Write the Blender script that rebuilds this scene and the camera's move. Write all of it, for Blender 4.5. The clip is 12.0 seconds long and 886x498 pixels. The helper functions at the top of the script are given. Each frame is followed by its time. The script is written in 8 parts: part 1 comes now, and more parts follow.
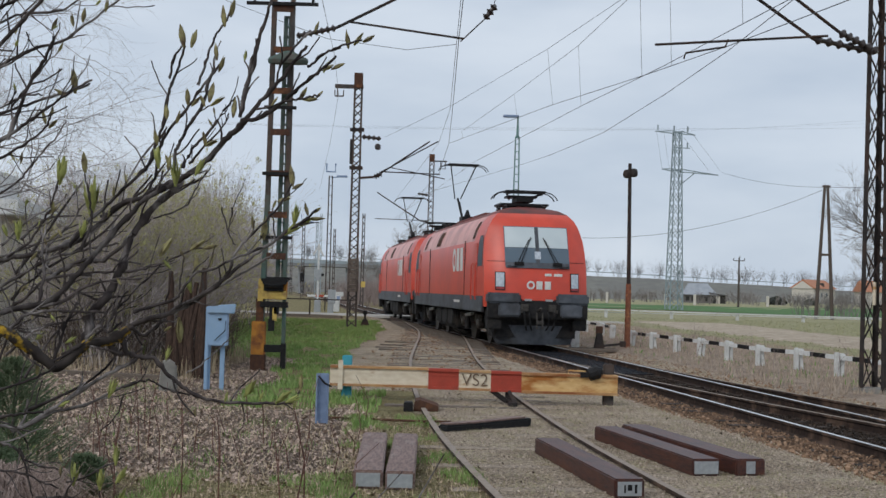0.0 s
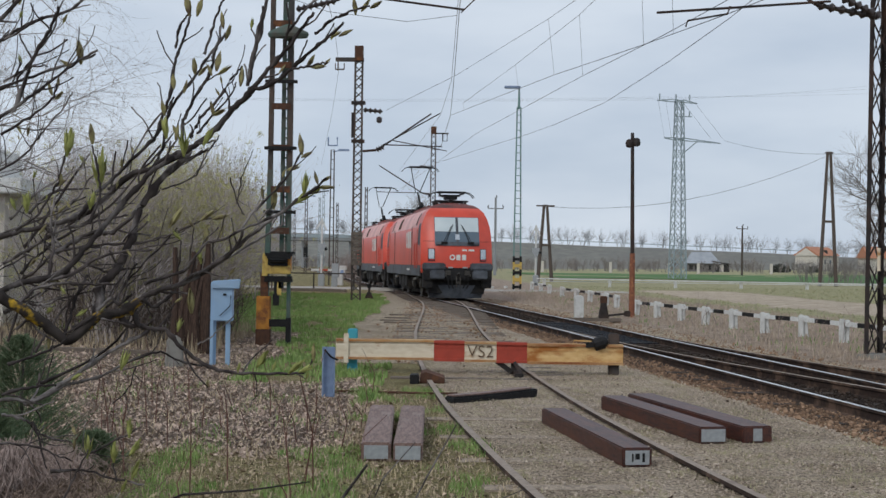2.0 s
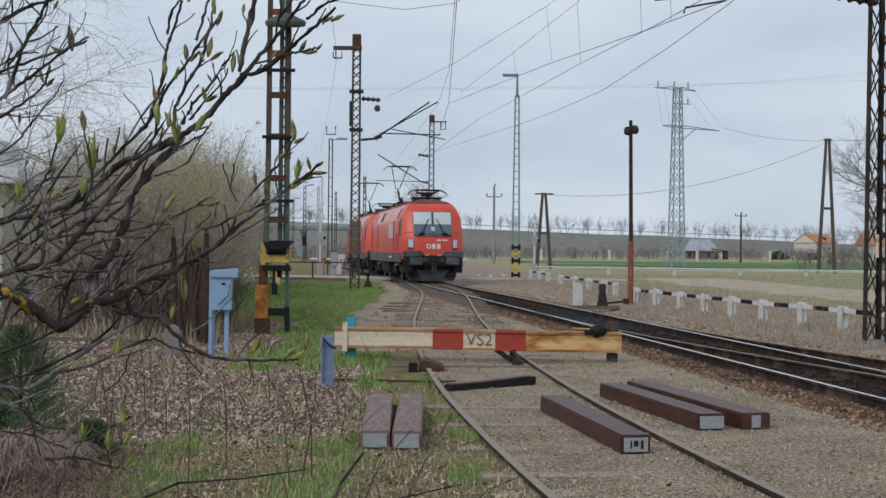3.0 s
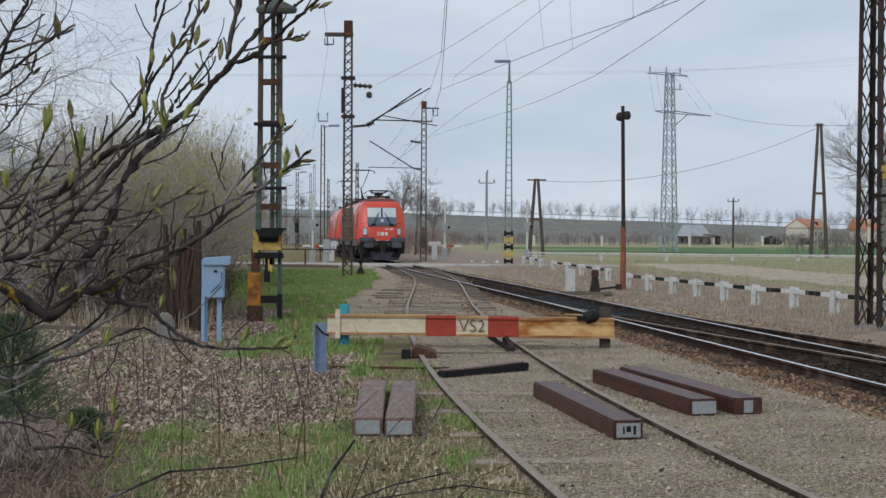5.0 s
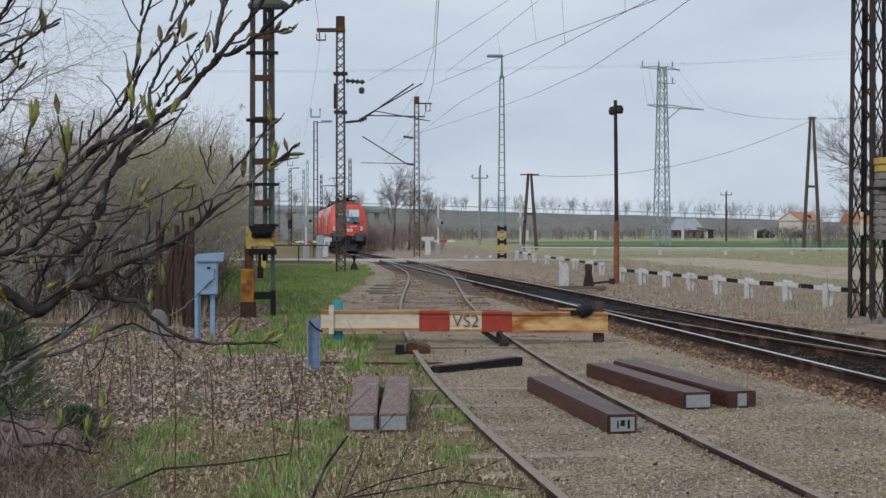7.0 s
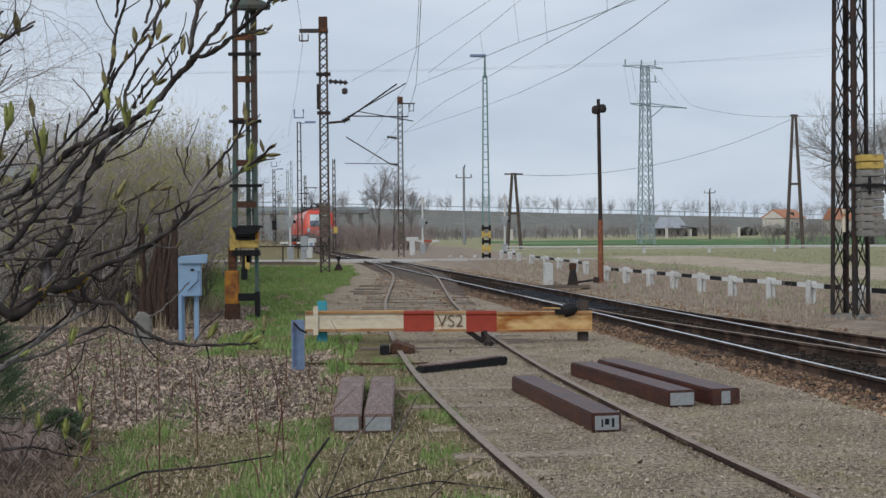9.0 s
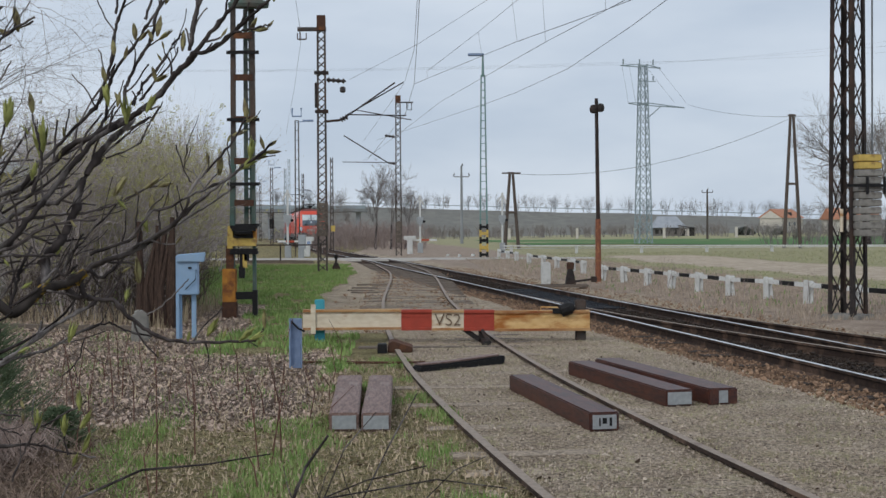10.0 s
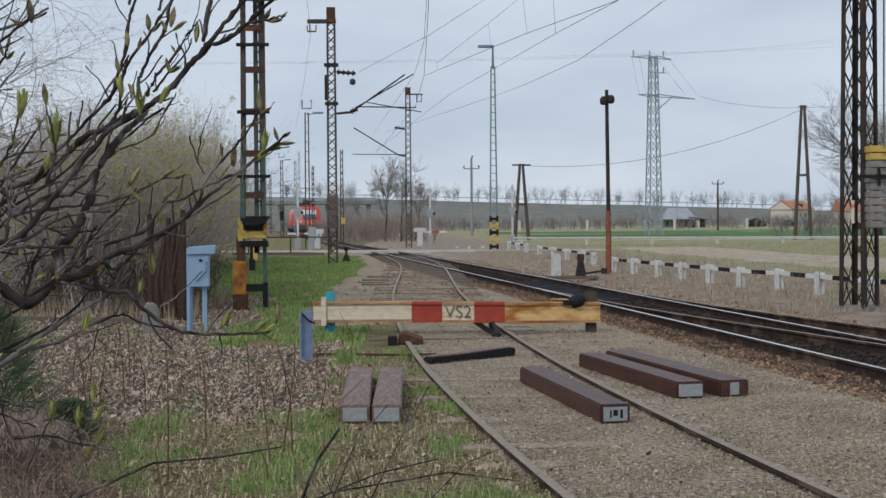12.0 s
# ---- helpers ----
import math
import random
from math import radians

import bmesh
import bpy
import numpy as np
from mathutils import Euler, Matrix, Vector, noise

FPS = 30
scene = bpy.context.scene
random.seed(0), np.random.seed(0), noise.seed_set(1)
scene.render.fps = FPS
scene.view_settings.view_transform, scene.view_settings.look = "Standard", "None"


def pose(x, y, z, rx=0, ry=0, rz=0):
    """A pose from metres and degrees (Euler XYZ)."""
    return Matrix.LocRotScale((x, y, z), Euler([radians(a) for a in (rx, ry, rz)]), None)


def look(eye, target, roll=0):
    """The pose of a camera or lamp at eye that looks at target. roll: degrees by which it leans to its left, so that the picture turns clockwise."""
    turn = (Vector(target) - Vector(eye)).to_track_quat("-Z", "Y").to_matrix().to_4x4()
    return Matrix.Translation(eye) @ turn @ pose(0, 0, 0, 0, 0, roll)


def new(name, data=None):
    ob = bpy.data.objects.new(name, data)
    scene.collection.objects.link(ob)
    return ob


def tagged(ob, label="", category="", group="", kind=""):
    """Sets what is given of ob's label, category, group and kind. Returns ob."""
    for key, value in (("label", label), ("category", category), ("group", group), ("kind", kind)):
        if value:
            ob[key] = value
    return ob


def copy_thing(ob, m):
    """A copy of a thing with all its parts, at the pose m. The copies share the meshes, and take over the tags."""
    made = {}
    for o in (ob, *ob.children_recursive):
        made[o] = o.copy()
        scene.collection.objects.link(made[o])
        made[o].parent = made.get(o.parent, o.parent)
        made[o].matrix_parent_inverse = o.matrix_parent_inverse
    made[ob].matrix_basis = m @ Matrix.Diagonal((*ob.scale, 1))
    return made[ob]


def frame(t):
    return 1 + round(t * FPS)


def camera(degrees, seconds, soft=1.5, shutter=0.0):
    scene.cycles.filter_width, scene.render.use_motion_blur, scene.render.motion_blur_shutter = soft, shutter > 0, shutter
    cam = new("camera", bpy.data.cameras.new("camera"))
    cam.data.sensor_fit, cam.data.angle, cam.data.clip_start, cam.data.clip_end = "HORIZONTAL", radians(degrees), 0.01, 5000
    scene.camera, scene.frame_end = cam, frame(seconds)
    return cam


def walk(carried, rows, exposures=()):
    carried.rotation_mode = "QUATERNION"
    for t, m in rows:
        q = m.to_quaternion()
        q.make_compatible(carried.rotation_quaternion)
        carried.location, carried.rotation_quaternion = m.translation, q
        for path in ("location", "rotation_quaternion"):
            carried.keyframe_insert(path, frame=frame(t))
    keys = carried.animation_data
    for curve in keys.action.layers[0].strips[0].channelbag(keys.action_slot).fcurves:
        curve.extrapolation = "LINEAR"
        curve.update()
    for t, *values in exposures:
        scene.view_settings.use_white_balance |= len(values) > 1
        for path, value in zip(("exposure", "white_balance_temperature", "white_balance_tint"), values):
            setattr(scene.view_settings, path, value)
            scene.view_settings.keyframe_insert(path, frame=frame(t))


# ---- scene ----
cam = camera(38.3, 12.0)
PATH = [
    (0, pose(-0.006, -0.026, 1.601, 91.847, -1.600, -0.068)),
    (0.5, pose(-0.017, -0.023, 1.601, 91.589, -1.239, 0.167)),
    (1, pose(-0.015, -0.016, 1.597, 91.199, -1.024, 0.158)),
    (1.5, pose(-0.016, -0.019, 1.593, 90.930, -0.862, 0.124)),
    (2, pose(-0.020, -0.012, 1.597, 90.604, -0.782, 0.084)),
    (2.5, pose(-0.013, -0.011, 1.595, 90.363, -0.604, 0.059)),
    (3, pose(-0.013, -0.007, 1.594, 90.088, -0.548, 0.032)),
    (5, pose(-0.008, -0.004, 1.596, 89.483, -0.301, -0.293)),
    (5.5, pose(-0.016, -0.002, 1.595, 89.414, -0.277, -0.396)),
    (6, pose(-0.014, 0.001, 1.594, 89.327, -0.160, -0.455)),
    (6.5, pose(-0.008, -0.001, 1.597, 89.292, -0.069, -0.532)),
    (7, pose(-0.004, 0.006, 1.595, 89.270, 0.031, -0.588)),
    (7.5, pose(0.006, 0.001, 1.596, 89.276, 0.159, -0.752)),
    (9.5, pose(0.005, 0.004, 1.597, 89.251, 0.430, -1.393)),
    (10, pose(0.001, 0.007, 1.595, 89.215, 0.316, -1.395)),
    (10.5, pose(0.001, 0.008, 1.598, 89.198, 0.405, -1.398)),
    (11, pose(-0.000, 0.013, 1.596, 89.084, 0.411, -1.270)),
    (11.5, pose(-0.003, 0.013, 1.593, 88.992, 0.497, -1.078)),
    (12, pose(-0.002, 0.014, 1.596, 88.858, 0.402, -0.945)),
]
walk(cam, PATH)

# ---- light: a bright overcast sky ----
world = bpy.data.worlds.new("overcast")
scene.world = world
world.use_nodes = True
wn, wl = world.node_tree.nodes, world.node_tree.links
wn.clear()
w_out = wn.new("ShaderNodeOutputWorld")
w_bg = wn.new("ShaderNodeBackground")
w_sky = wn.new("ShaderNodeTexSky")
w_sky.sky_type, w_sky.sun_disc = "NISHITA", False
w_sky.sun_elevation, w_sky.sun_rotation = radians(42), radians(250)
w_coord = wn.new("ShaderNodeTexCoord")
w_map = wn.new("ShaderNodeMapping")
w_map.inputs["Scale"].default_value = (1.0, 1.0, 3.2)
w_noise = wn.new("ShaderNodeTexNoise")
w_noise.inputs["Scale"].default_value, w_noise.inputs["Detail"].default_value = 2.6, 5.0
w_noise.inputs["Roughness"].default_value = 0.52
w_ramp = wn.new("ShaderNodeValToRGB")
w_ramp.color_ramp.elements[0].position, w_ramp.color_ramp.elements[0].color = 0.36, (0.50, 0.585, 0.705, 1)
w_ramp.color_ramp.elements[1].position, w_ramp.color_ramp.elements[1].color = 0.70, (0.725, 0.795, 0.885, 1)
w_mix = wn.new("ShaderNodeMixRGB")
w_mix.inputs[0].default_value = 0.93
wl.new(w_coord.outputs["Generated"], w_map.inputs[0])
wl.new(w_map.outputs[0], w_noise.inputs["Vector"])
wl.new(w_noise.outputs[0], w_ramp.inputs[0])
w_dim = wn.new("ShaderNodeVectorMath")
w_dim.operation = "SCALE"
w_dim.inputs["Scale"].default_value = 0.1
wl.new(w_sky.outputs[0], w_dim.inputs[0])
wl.new(w_dim.outputs[0], w_mix.inputs[1])
wl.new(w_ramp.outputs[0], w_mix.inputs[2])
wl.new(w_mix.outputs[0], w_bg.inputs[0])
w_bg.inputs[1].default_value = 1.0
wl.new(w_bg.outputs[0], w_out.inputs[0])

sun_data = bpy.data.lights.new("sun", "SUN")
sun_data.energy, sun_data.angle, sun_data.color = 1.05, radians(22), (1.0, 0.97, 0.92)
sun = new("sun", sun_data)
sun.matrix_world = look((-30, -20, 40), (0, 20, 0))
scene.view_settings.exposure = 0.0


# ---- materials ----
def mat(name, c1, c2=None, rough=0.7, metal=0.0, scale=8.0, bump=0.3, c3=None, coarse=0.8, amount=0.45, spread=0.12, vary=0.0, stretch=None, coat=0.0, bump_dist=0.01):
    """Two tones of fine grain, a third tone in coarse stains, fine relief."""
    m = bpy.data.materials.new(name)
    m.use_nodes = True
    n, l = m.node_tree.nodes, m.node_tree.links
    b = n["Principled BSDF"]
    b.inputs["Roughness"].default_value, b.inputs["Metallic"].default_value = rough, metal
    b.inputs["Coat Weight"].default_value = coat
    if rough > 0.5 and metal < 0.3:
        b.inputs["Specular IOR Level"].default_value = 0.18
    co = n.new("ShaderNodeTexCoord")
    vec = co.outputs["Object"]
    if stretch:
        mp = n.new("ShaderNodeMapping")
        mp.inputs["Scale"].default_value = stretch
        l.new(vec, mp.inputs[0])
        vec = mp.outputs[0]
    t = n.new("ShaderNodeTexNoise")
    t.inputs["Scale"].default_value, t.inputs["Detail"].default_value = scale, 6
    l.new(vec, t.inputs["Vector"])
    r = n.new("ShaderNodeValToRGB")
    c2 = c2 or tuple(x * 0.75 for x in c1)
    r.color_ramp.elements[0].position, r.color_ramp.elements[0].color = 0.35, (*c1, 1)
    r.color_ramp.elements[1].position, r.color_ramp.elements[1].color = 0.68, (*c2, 1)
    l.new(t.outputs[0], r.inputs[0])
    col = r.outputs[0]
    if c3:
        t2 = n.new("ShaderNodeTexNoise")
        t2.inputs["Scale"].default_value, t2.inputs["Detail"].default_value = coarse, 7
        t2.inputs["Roughness"].default_value = 0.62
        l.new(vec, t2.inputs["Vector"])
        r2 = n.new("ShaderNodeValToRGB")
        r2.color_ramp.elements[0].position = 1 - amount - spread / 2
        r2.color_ramp.elements[1].position = 1 - amount + spread / 2
        l.new(t2.outputs[0], r2.inputs[0])
        mx = n.new("ShaderNodeMixRGB")
        mx.inputs[2].default_value = (*c3, 1)
        l.new(r2.outputs[0], mx.inputs[0])
        l.new(col, mx.inputs[1])
        col = mx.outputs[0]
    if vary:
        oi = n.new("ShaderNodeObjectInfo")
        gi = n.new("ShaderNodeNewGeometry")
        ad = n.new("ShaderNodeMath")
        ad.operation = "ADD"
        l.new(oi.outputs["Random"], ad.inputs[0])
        l.new(gi.outputs["Random Per Island"], ad.inputs[1])
        mr = n.new("ShaderNodeMapRange")
        mr.inputs[2].default_value = 2.0
        mr.inputs[3].default_value, mr.inputs[4].default_value = 1 - vary, 1 + vary
        l.new(ad.outputs[0], mr.inputs[0])
        sc = n.new("ShaderNodeVectorMath")
        sc.operation = "SCALE"
        l.new(col, sc.inputs[0])
        l.new(mr.outputs[0], sc.inputs["Scale"])
        col = sc.outputs[0]
    l.new(col, b.inputs["Base Color"])
    if bump:
        bp = n.new("ShaderNodeBump")
        bp.inputs["Strength"].default_value, bp.inputs["Distance"].default_value = bump, bump_dist
        l.new(t.outputs[0], bp.inputs["Height"])
        l.new(bp.outputs[0], b.inputs["Normal"])
    return m


RUST = (0.11, 0.055, 0.035)
M_RED = mat("loco_red_paint", (0.70, 0.075, 0.038), (0.62, 0.065, 0.034), 0.38, scale=3, bump=0.02, c3=(0.45, 0.06, 0.04), coarse=0.5, amount=0.36, spread=0.4)
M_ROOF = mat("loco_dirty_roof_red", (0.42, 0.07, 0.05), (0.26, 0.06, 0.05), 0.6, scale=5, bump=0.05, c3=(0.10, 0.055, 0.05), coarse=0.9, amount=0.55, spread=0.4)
# Red paled to pink: sky sheen on the sloping shoulders put into colour.
M_ROOFSHEEN = mat("loco_roof_side_sky_sheen", (0.74, 0.37, 0.32), (0.66, 0.29, 0.25), 0.4, scale=4, bump=0.03, c3=(0.30, 0.08, 0.07), coarse=0.8, amount=0.4, spread=0.3)
M_LOCOGREY = mat("loco_grey_paint", (0.12, 0.13, 0.15), (0.08, 0.09, 0.105), 0.55, scale=6, bump=0.05, c3=(0.045, 0.042, 0.04), coarse=1.2, amount=0.42, spread=0.3)
M_UNDER = mat("loco_underframe", (0.020, 0.020, 0.022), (0.036, 0.033, 0.031), 0.8, scale=9, bump=0.2, c3=(0.045, 0.038, 0.032), coarse=2, amount=0.35)
M_RIM = mat("loco_wheel_steel", (0.10, 0.09, 0.08), (0.05, 0.045, 0.04), 0.55, 0.6, scale=12)
M_SIDEGLASS = mat("cab_side_glass", (0.085, 0.10, 0.12), (0.11, 0.125, 0.14), 0.6, scale=2, bump=0.0)
M_GLASS = mat("cab_glass", (0.10, 0.14, 0.18), (0.12, 0.155, 0.19), 0.10, scale=2, bump=0.0)
# Blind tone carries the sky reflected in the upper windscreen.
M_BLIND = mat("cab_blind_sky_reflection", (0.60, 0.66, 0.67), (0.52, 0.59, 0.61), 0.25, scale=1.2, bump=0.0)
M_WHITE = mat("white_letter_paint", (0.78, 0.76, 0.72), (0.66, 0.64, 0.6), 0.5, scale=9, bump=0.0)
M_LAMPLENS = mat("headlight_lens", (0.42, 0.46, 0.50), (0.62, 0.66, 0.70), 0.12, 0.3, scale=14, bump=0.2)
M_TAIL = mat("tail_light_lens", (0.35, 0.05, 0.05), (0.25, 0.04, 0.04), 0.2, bump=0)
M_BLACK = mat("black_metal", (0.012, 0.012, 0.013), (0.022, 0.021, 0.021), 0.6, scale=20, bump=0.1)
M_RAIL_SHINY = mat("polished_rail_head", (0.80, 0.79, 0.78), (0.66, 0.65, 0.64), 0.42, 1.0, scale=18, bump=0.02)
M_RAIL = mat("rusty_rail", (0.055, 0.036, 0.028), (0.03, 0.021, 0.018), 0.8, 0.1, scale=14, bump=0.3, c3=(0.14, 0.09, 0.065), coarse=2.5, amount=0.42)
M_RAIL_DULL = mat("dull_worn_rail_head", (0.33, 0.265, 0.21), (0.23, 0.18, 0.145), 0.62, 0.0, scale=18, bump=0.1, c3=(0.20, 0.15, 0.12), coarse=3, amount=0.38)
M_TIE = mat("old_sleeper_timber", (0.19, 0.155, 0.125), (0.12, 0.095, 0.08), 0.9, scale=10, bump=0.6, stretch=(1, 6, 6), vary=0.25)
M_BURIED = mat("gravel_caked_sleeper", (0.37, 0.30, 0.23), (0.15, 0.118, 0.09), 0.95, scale=22, bump=0.7, vary=0.3)
M_CREOSOTE = mat("creosoted_timber", (0.075, 0.023, 0.015), (0.022, 0.010, 0.010), 0.48, scale=7, bump=0.5, c3=(0.11, 0.034, 0.016), coarse=1.6, amount=0.4, spread=0.3, stretch=(7, 1, 7), vary=0.2)
M_PLATE = mat("galvanised_end_plate", (0.42, 0.44, 0.45), (0.32, 0.34, 0.35), 0.5, 0.4, scale=25, bump=0.1)
M_WORNTIE = mat("weathered_sleeper_timber", (0.25, 0.165, 0.14), (0.12, 0.075, 0.062), 0.55, scale=8, bump=0.5, c3=(0.26, 0.20, 0.17), coarse=2.2, amount=0.38, stretch=(7, 1, 7), vary=0.2)
M_REDRUST = mat("bright_red_rust", (0.30, 0.115, 0.065), (0.17, 0.075, 0.05), 0.85, scale=14, bump=0.4, c3=(0.42, 0.19, 0.09), coarse=5, amount=0.4)
M_BEAMWHITE = mat("weathered_white_paint", (0.74, 0.65, 0.51), (0.64, 0.54, 0.40), 0.6, scale=12, bump=0.15, c3=(0.40, 0.20, 0.07), coarse=4.5, amount=0.35, spread=0.16, stretch=(0.6, 1, 1.4))
M_BEAMYEL = mat("rust_stained_cream_paint", (0.74, 0.52, 0.25), (0.62, 0.38, 0.15), 0.6, scale=9, bump=0.2, c3=(0.38, 0.14, 0.035), coarse=4.0, amount=0.46, spread=0.22, stretch=(0.6, 1, 1.4))
M_BEAMRED = mat("faded_red_paint", (0.42, 0.07, 0.045), (0.34, 0.06, 0.04), 0.6, scale=9, bump=0.15, c3=(0.22, 0.06, 0.04), coarse=3, amount=0.35)
M_RUST = mat("rusted_steel", RUST, (0.07, 0.04, 0.03), 0.85, 0.1, scale=16, bump=0.4, c3=(0.20, 0.085, 0.04), coarse=3, amount=0.38)
M_MAST = mat("dark_rusty_mast_steel", (0.052, 0.044, 0.042), (0.030, 0.027, 0.026), 0.75, 0.2, scale=10, bump=0.3, c3=(0.095, 0.055, 0.040), coarse=1.4, amount=0.42, spread=0.25)
M_MASTGREY = mat("grey_brown_mast_paint", (0.085, 0.078, 0.074), (0.05, 0.046, 0.044), 0.75, 0.1, scale=10, bump=0.3, c3=(0.125, 0.08, 0.058), coarse=1.2, amount=0.44, spread=0.25)
M_MASTGREEN = mat("green_mast_paint", (0.06, 0.12, 0.10), (0.085, 0.13, 0.115), 0.65, scale=8, bump=0.15, c3=(0.11, 0.09, 0.075), coarse=1.5, amount=0.45, spread=0.25)
M_LAMPGREEN = mat("faded_green_lamp_mast", (0.14, 0.25, 0.235), (0.18, 0.27, 0.26), 0.65, scale=8, bump=0.1, c3=(0.2, 0.22, 0.2), coarse=1.5, amount=0.4)
M_GALV = mat("galvanised_pylon_steel", (0.36, 0.42, 0.45), (0.30, 0.35, 0.38), 0.6, 0.2, scale=3, bump=0.05)
M_YELLOW = mat("yellow_warning_paint", (0.62, 0.45, 0.13), (0.52, 0.36, 0.10), 0.65, scale=10, bump=0.2, c3=(0.28, 0.17, 0.07), coarse=4, amount=0.38)
M_ORANGE = mat("rusty_orange_paint", (0.50, 0.23, 0.045), (0.40, 0.16, 0.035), 0.7, scale=8, bump=0.3, c3=(0.20, 0.08, 0.035), coarse=2.5, amount=0.42)
M_BLUE = mat("faded_light_blue_paint", (0.31, 0.45, 0.62), (0.27, 0.40, 0.56), 0.6, scale=6, bump=0.05, c3=(0.32, 0.40, 0.48), coarse=2, amount=0.35, spread=0.3)
M_BLUE2 = mat("worn_grey_blue_paint", (0.27, 0.35, 0.50), (0.20, 0.265, 0.39), 0.65, scale=10, bump=0.2, c3=(0.10, 0.10, 0.11), coarse=4, amount=0.36)
M_TEAL = mat("turquoise_paint", (0.07, 0.36, 0.44), (0.06, 0.30, 0.38), 0.6, scale=8, bump=0.1)
M_CONC = mat("whitewashed_concrete", (0.66, 0.66, 0.64), (0.55, 0.55, 0.53), 0.85, scale=9, bump=0.4, c3=(0.33, 0.32, 0.29), coarse=3, amount=0.36)
M_OLDWEIGHT = mat("stained_brown_weight", (0.17, 0.14, 0.115), (0.10, 0.082, 0.07), 0.9, scale=9, bump=0.5, c3=(0.07, 0.056, 0.048), coarse=4, amount=0.4, vary=0.25)
M_WEIGHT = mat("weathered_concrete_weight", (0.27, 0.255, 0.23), (0.21, 0.20, 0.18), 0.9, scale=9, bump=0.5, c3=(0.14, 0.13, 0.115), coarse=4, amount=0.4, vary=0.2)
M_BARWHITE = mat("white_barrier_paint", (0.72, 0.72, 0.70), (0.60, 0.60, 0.58), 0.7, scale=9, bump=0.2, c3=(0.4, 0.38, 0.34), coarse=4, amount=0.34)
M_CERAMIC = mat("dark_ceramic_insulator", (0.035, 0.026, 0.024), (0.05, 0.036, 0.032), 0.3, scale=8, bump=0.05)
M_WIRE = mat("weathered_wire", (0.17, 0.18, 0.19), (0.13, 0.135, 0.145), 0.6, 0.4, scale=4, bump=0)
M_WOODPOLE = mat("weathered_pole_timber", (0.12, 0.095, 0.08), (0.085, 0.068, 0.06), 0.9, scale=6, bump=0.4, stretch=(6, 6, 0.6))
M_PLASTER = mat("pale_plaster", (0.62, 0.58, 0.52), (0.56, 0.52, 0.46), 0.9, scale=3, bump=0.1, c3=(0.45, 0.41, 0.36), coarse=0.6, amount=0.35)
# Tile orange desaturated: haze over the distance is mixed into it.
M_TILE = mat("haze_dulled_roof_tiles", (0.47, 0.22, 0.13), (0.38, 0.18, 0.115), 0.8, scale=4, bump=0.3, stretch=(1, 4, 1), vary=0.15)
M_SHEET = mat("grey_sheet_roof", (0.36, 0.38, 0.41), (0.29, 0.31, 0.335), 0.7, scale=1, bump=0.1)
M_DARKWOOD = mat("dark_board_wall", (0.055, 0.052, 0.05), (0.035, 0.033, 0.032), 0.85, scale=2, bump=0.2)
# Pale grey stains put sky highlights on the branches into the bark colour.
M_BARK = mat("highlit_grey_brown_bark", (0.085, 0.070, 0.066), (0.016, 0.012, 0.012), 0.8, vary=0.5, scale=34, bump=0.8, c3=(0.27, 0.245, 0.235), coarse=10, amount=0.43, stretch=(1, 1, 0.5), bump_dist=0.004)
M_LICHEN = mat("bark_with_yellow_lichen", (0.06, 0.05, 0.045), (0.018, 0.014, 0.013), 0.9, scale=30, bump=0.8, c3=(0.50, 0.31, 0.03), coarse=13, amount=0.44, spread=0.06, bump_dist=0.004)
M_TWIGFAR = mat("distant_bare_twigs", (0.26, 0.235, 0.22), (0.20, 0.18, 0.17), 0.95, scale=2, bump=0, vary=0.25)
M_TWIGMID = mat("bare_hedge_twigs", (0.48, 0.42, 0.395), (0.26, 0.222, 0.206), 0.95, scale=4, bump=0, vary=0.5)
M_BUD = mat("young_leaf_bud", (0.32, 0.29, 0.13), (0.10, 0.07, 0.045), 0.6, scale=70, bump=0.2, vary=0.35)
M_LEAF = mat("fresh_spring_leaf", (0.37, 0.39, 0.13), (0.19, 0.20, 0.06), 0.55, scale=55, bump=0.1, vary=0.3)
M_HAZELEAF = mat("opening_yellow_green_leaves", (0.48, 0.45, 0.19), (0.36, 0.35, 0.15), 0.8, scale=5, bump=0, vary=0.35)
M_GRASS = mat("spring_grass", (0.155, 0.26, 0.07), (0.28, 0.355, 0.13), 0.7, scale=4, bump=0, vary=0.4)
M_STRAW = mat("dry_straw_grass", (0.50, 0.405, 0.27), (0.34, 0.27, 0.18), 0.85, scale=4, bump=0, vary=0.35)
M_LITTER = mat("dead_leaves", (0.62, 0.48, 0.39), (0.27, 0.19, 0.145), 0.85, scale=20, bump=0.2, vary=0.65)
M_STONE = mat("track_gravel", (0.50, 0.415, 0.335), (0.32, 0.26, 0.205), 0.9, scale=15, bump=0.3, vary=0.35)
# Oil and the shade between the main rails both darken this tone.
M_DARKBALLAST = mat("oil_and_shade_ballast", (0.055, 0.039, 0.029), (0.022, 0.017, 0.015), 0.8, scale=15, bump=0.3, vary=0.4)
M_SLIDE = mat("greased_steel", (0.016, 0.019, 0.026), (0.008, 0.009, 0.012), 0.7, 0.0, scale=12, bump=0.1)
M_BEAMEDGE = mat("rusty_cream_edge", (0.60, 0.42, 0.22), (0.44, 0.22, 0.08), 0.65, scale=7, bump=0.3, c3=(0.26, 0.09, 0.035), coarse=5, amount=0.48, spread=0.25, stretch=(0.35, 1, 1))
M_PAINTBROWN = mat("brown_hand_paint", (0.12, 0.075, 0.05), (0.2, 0.14, 0.09), 0.7, scale=20, bump=0)
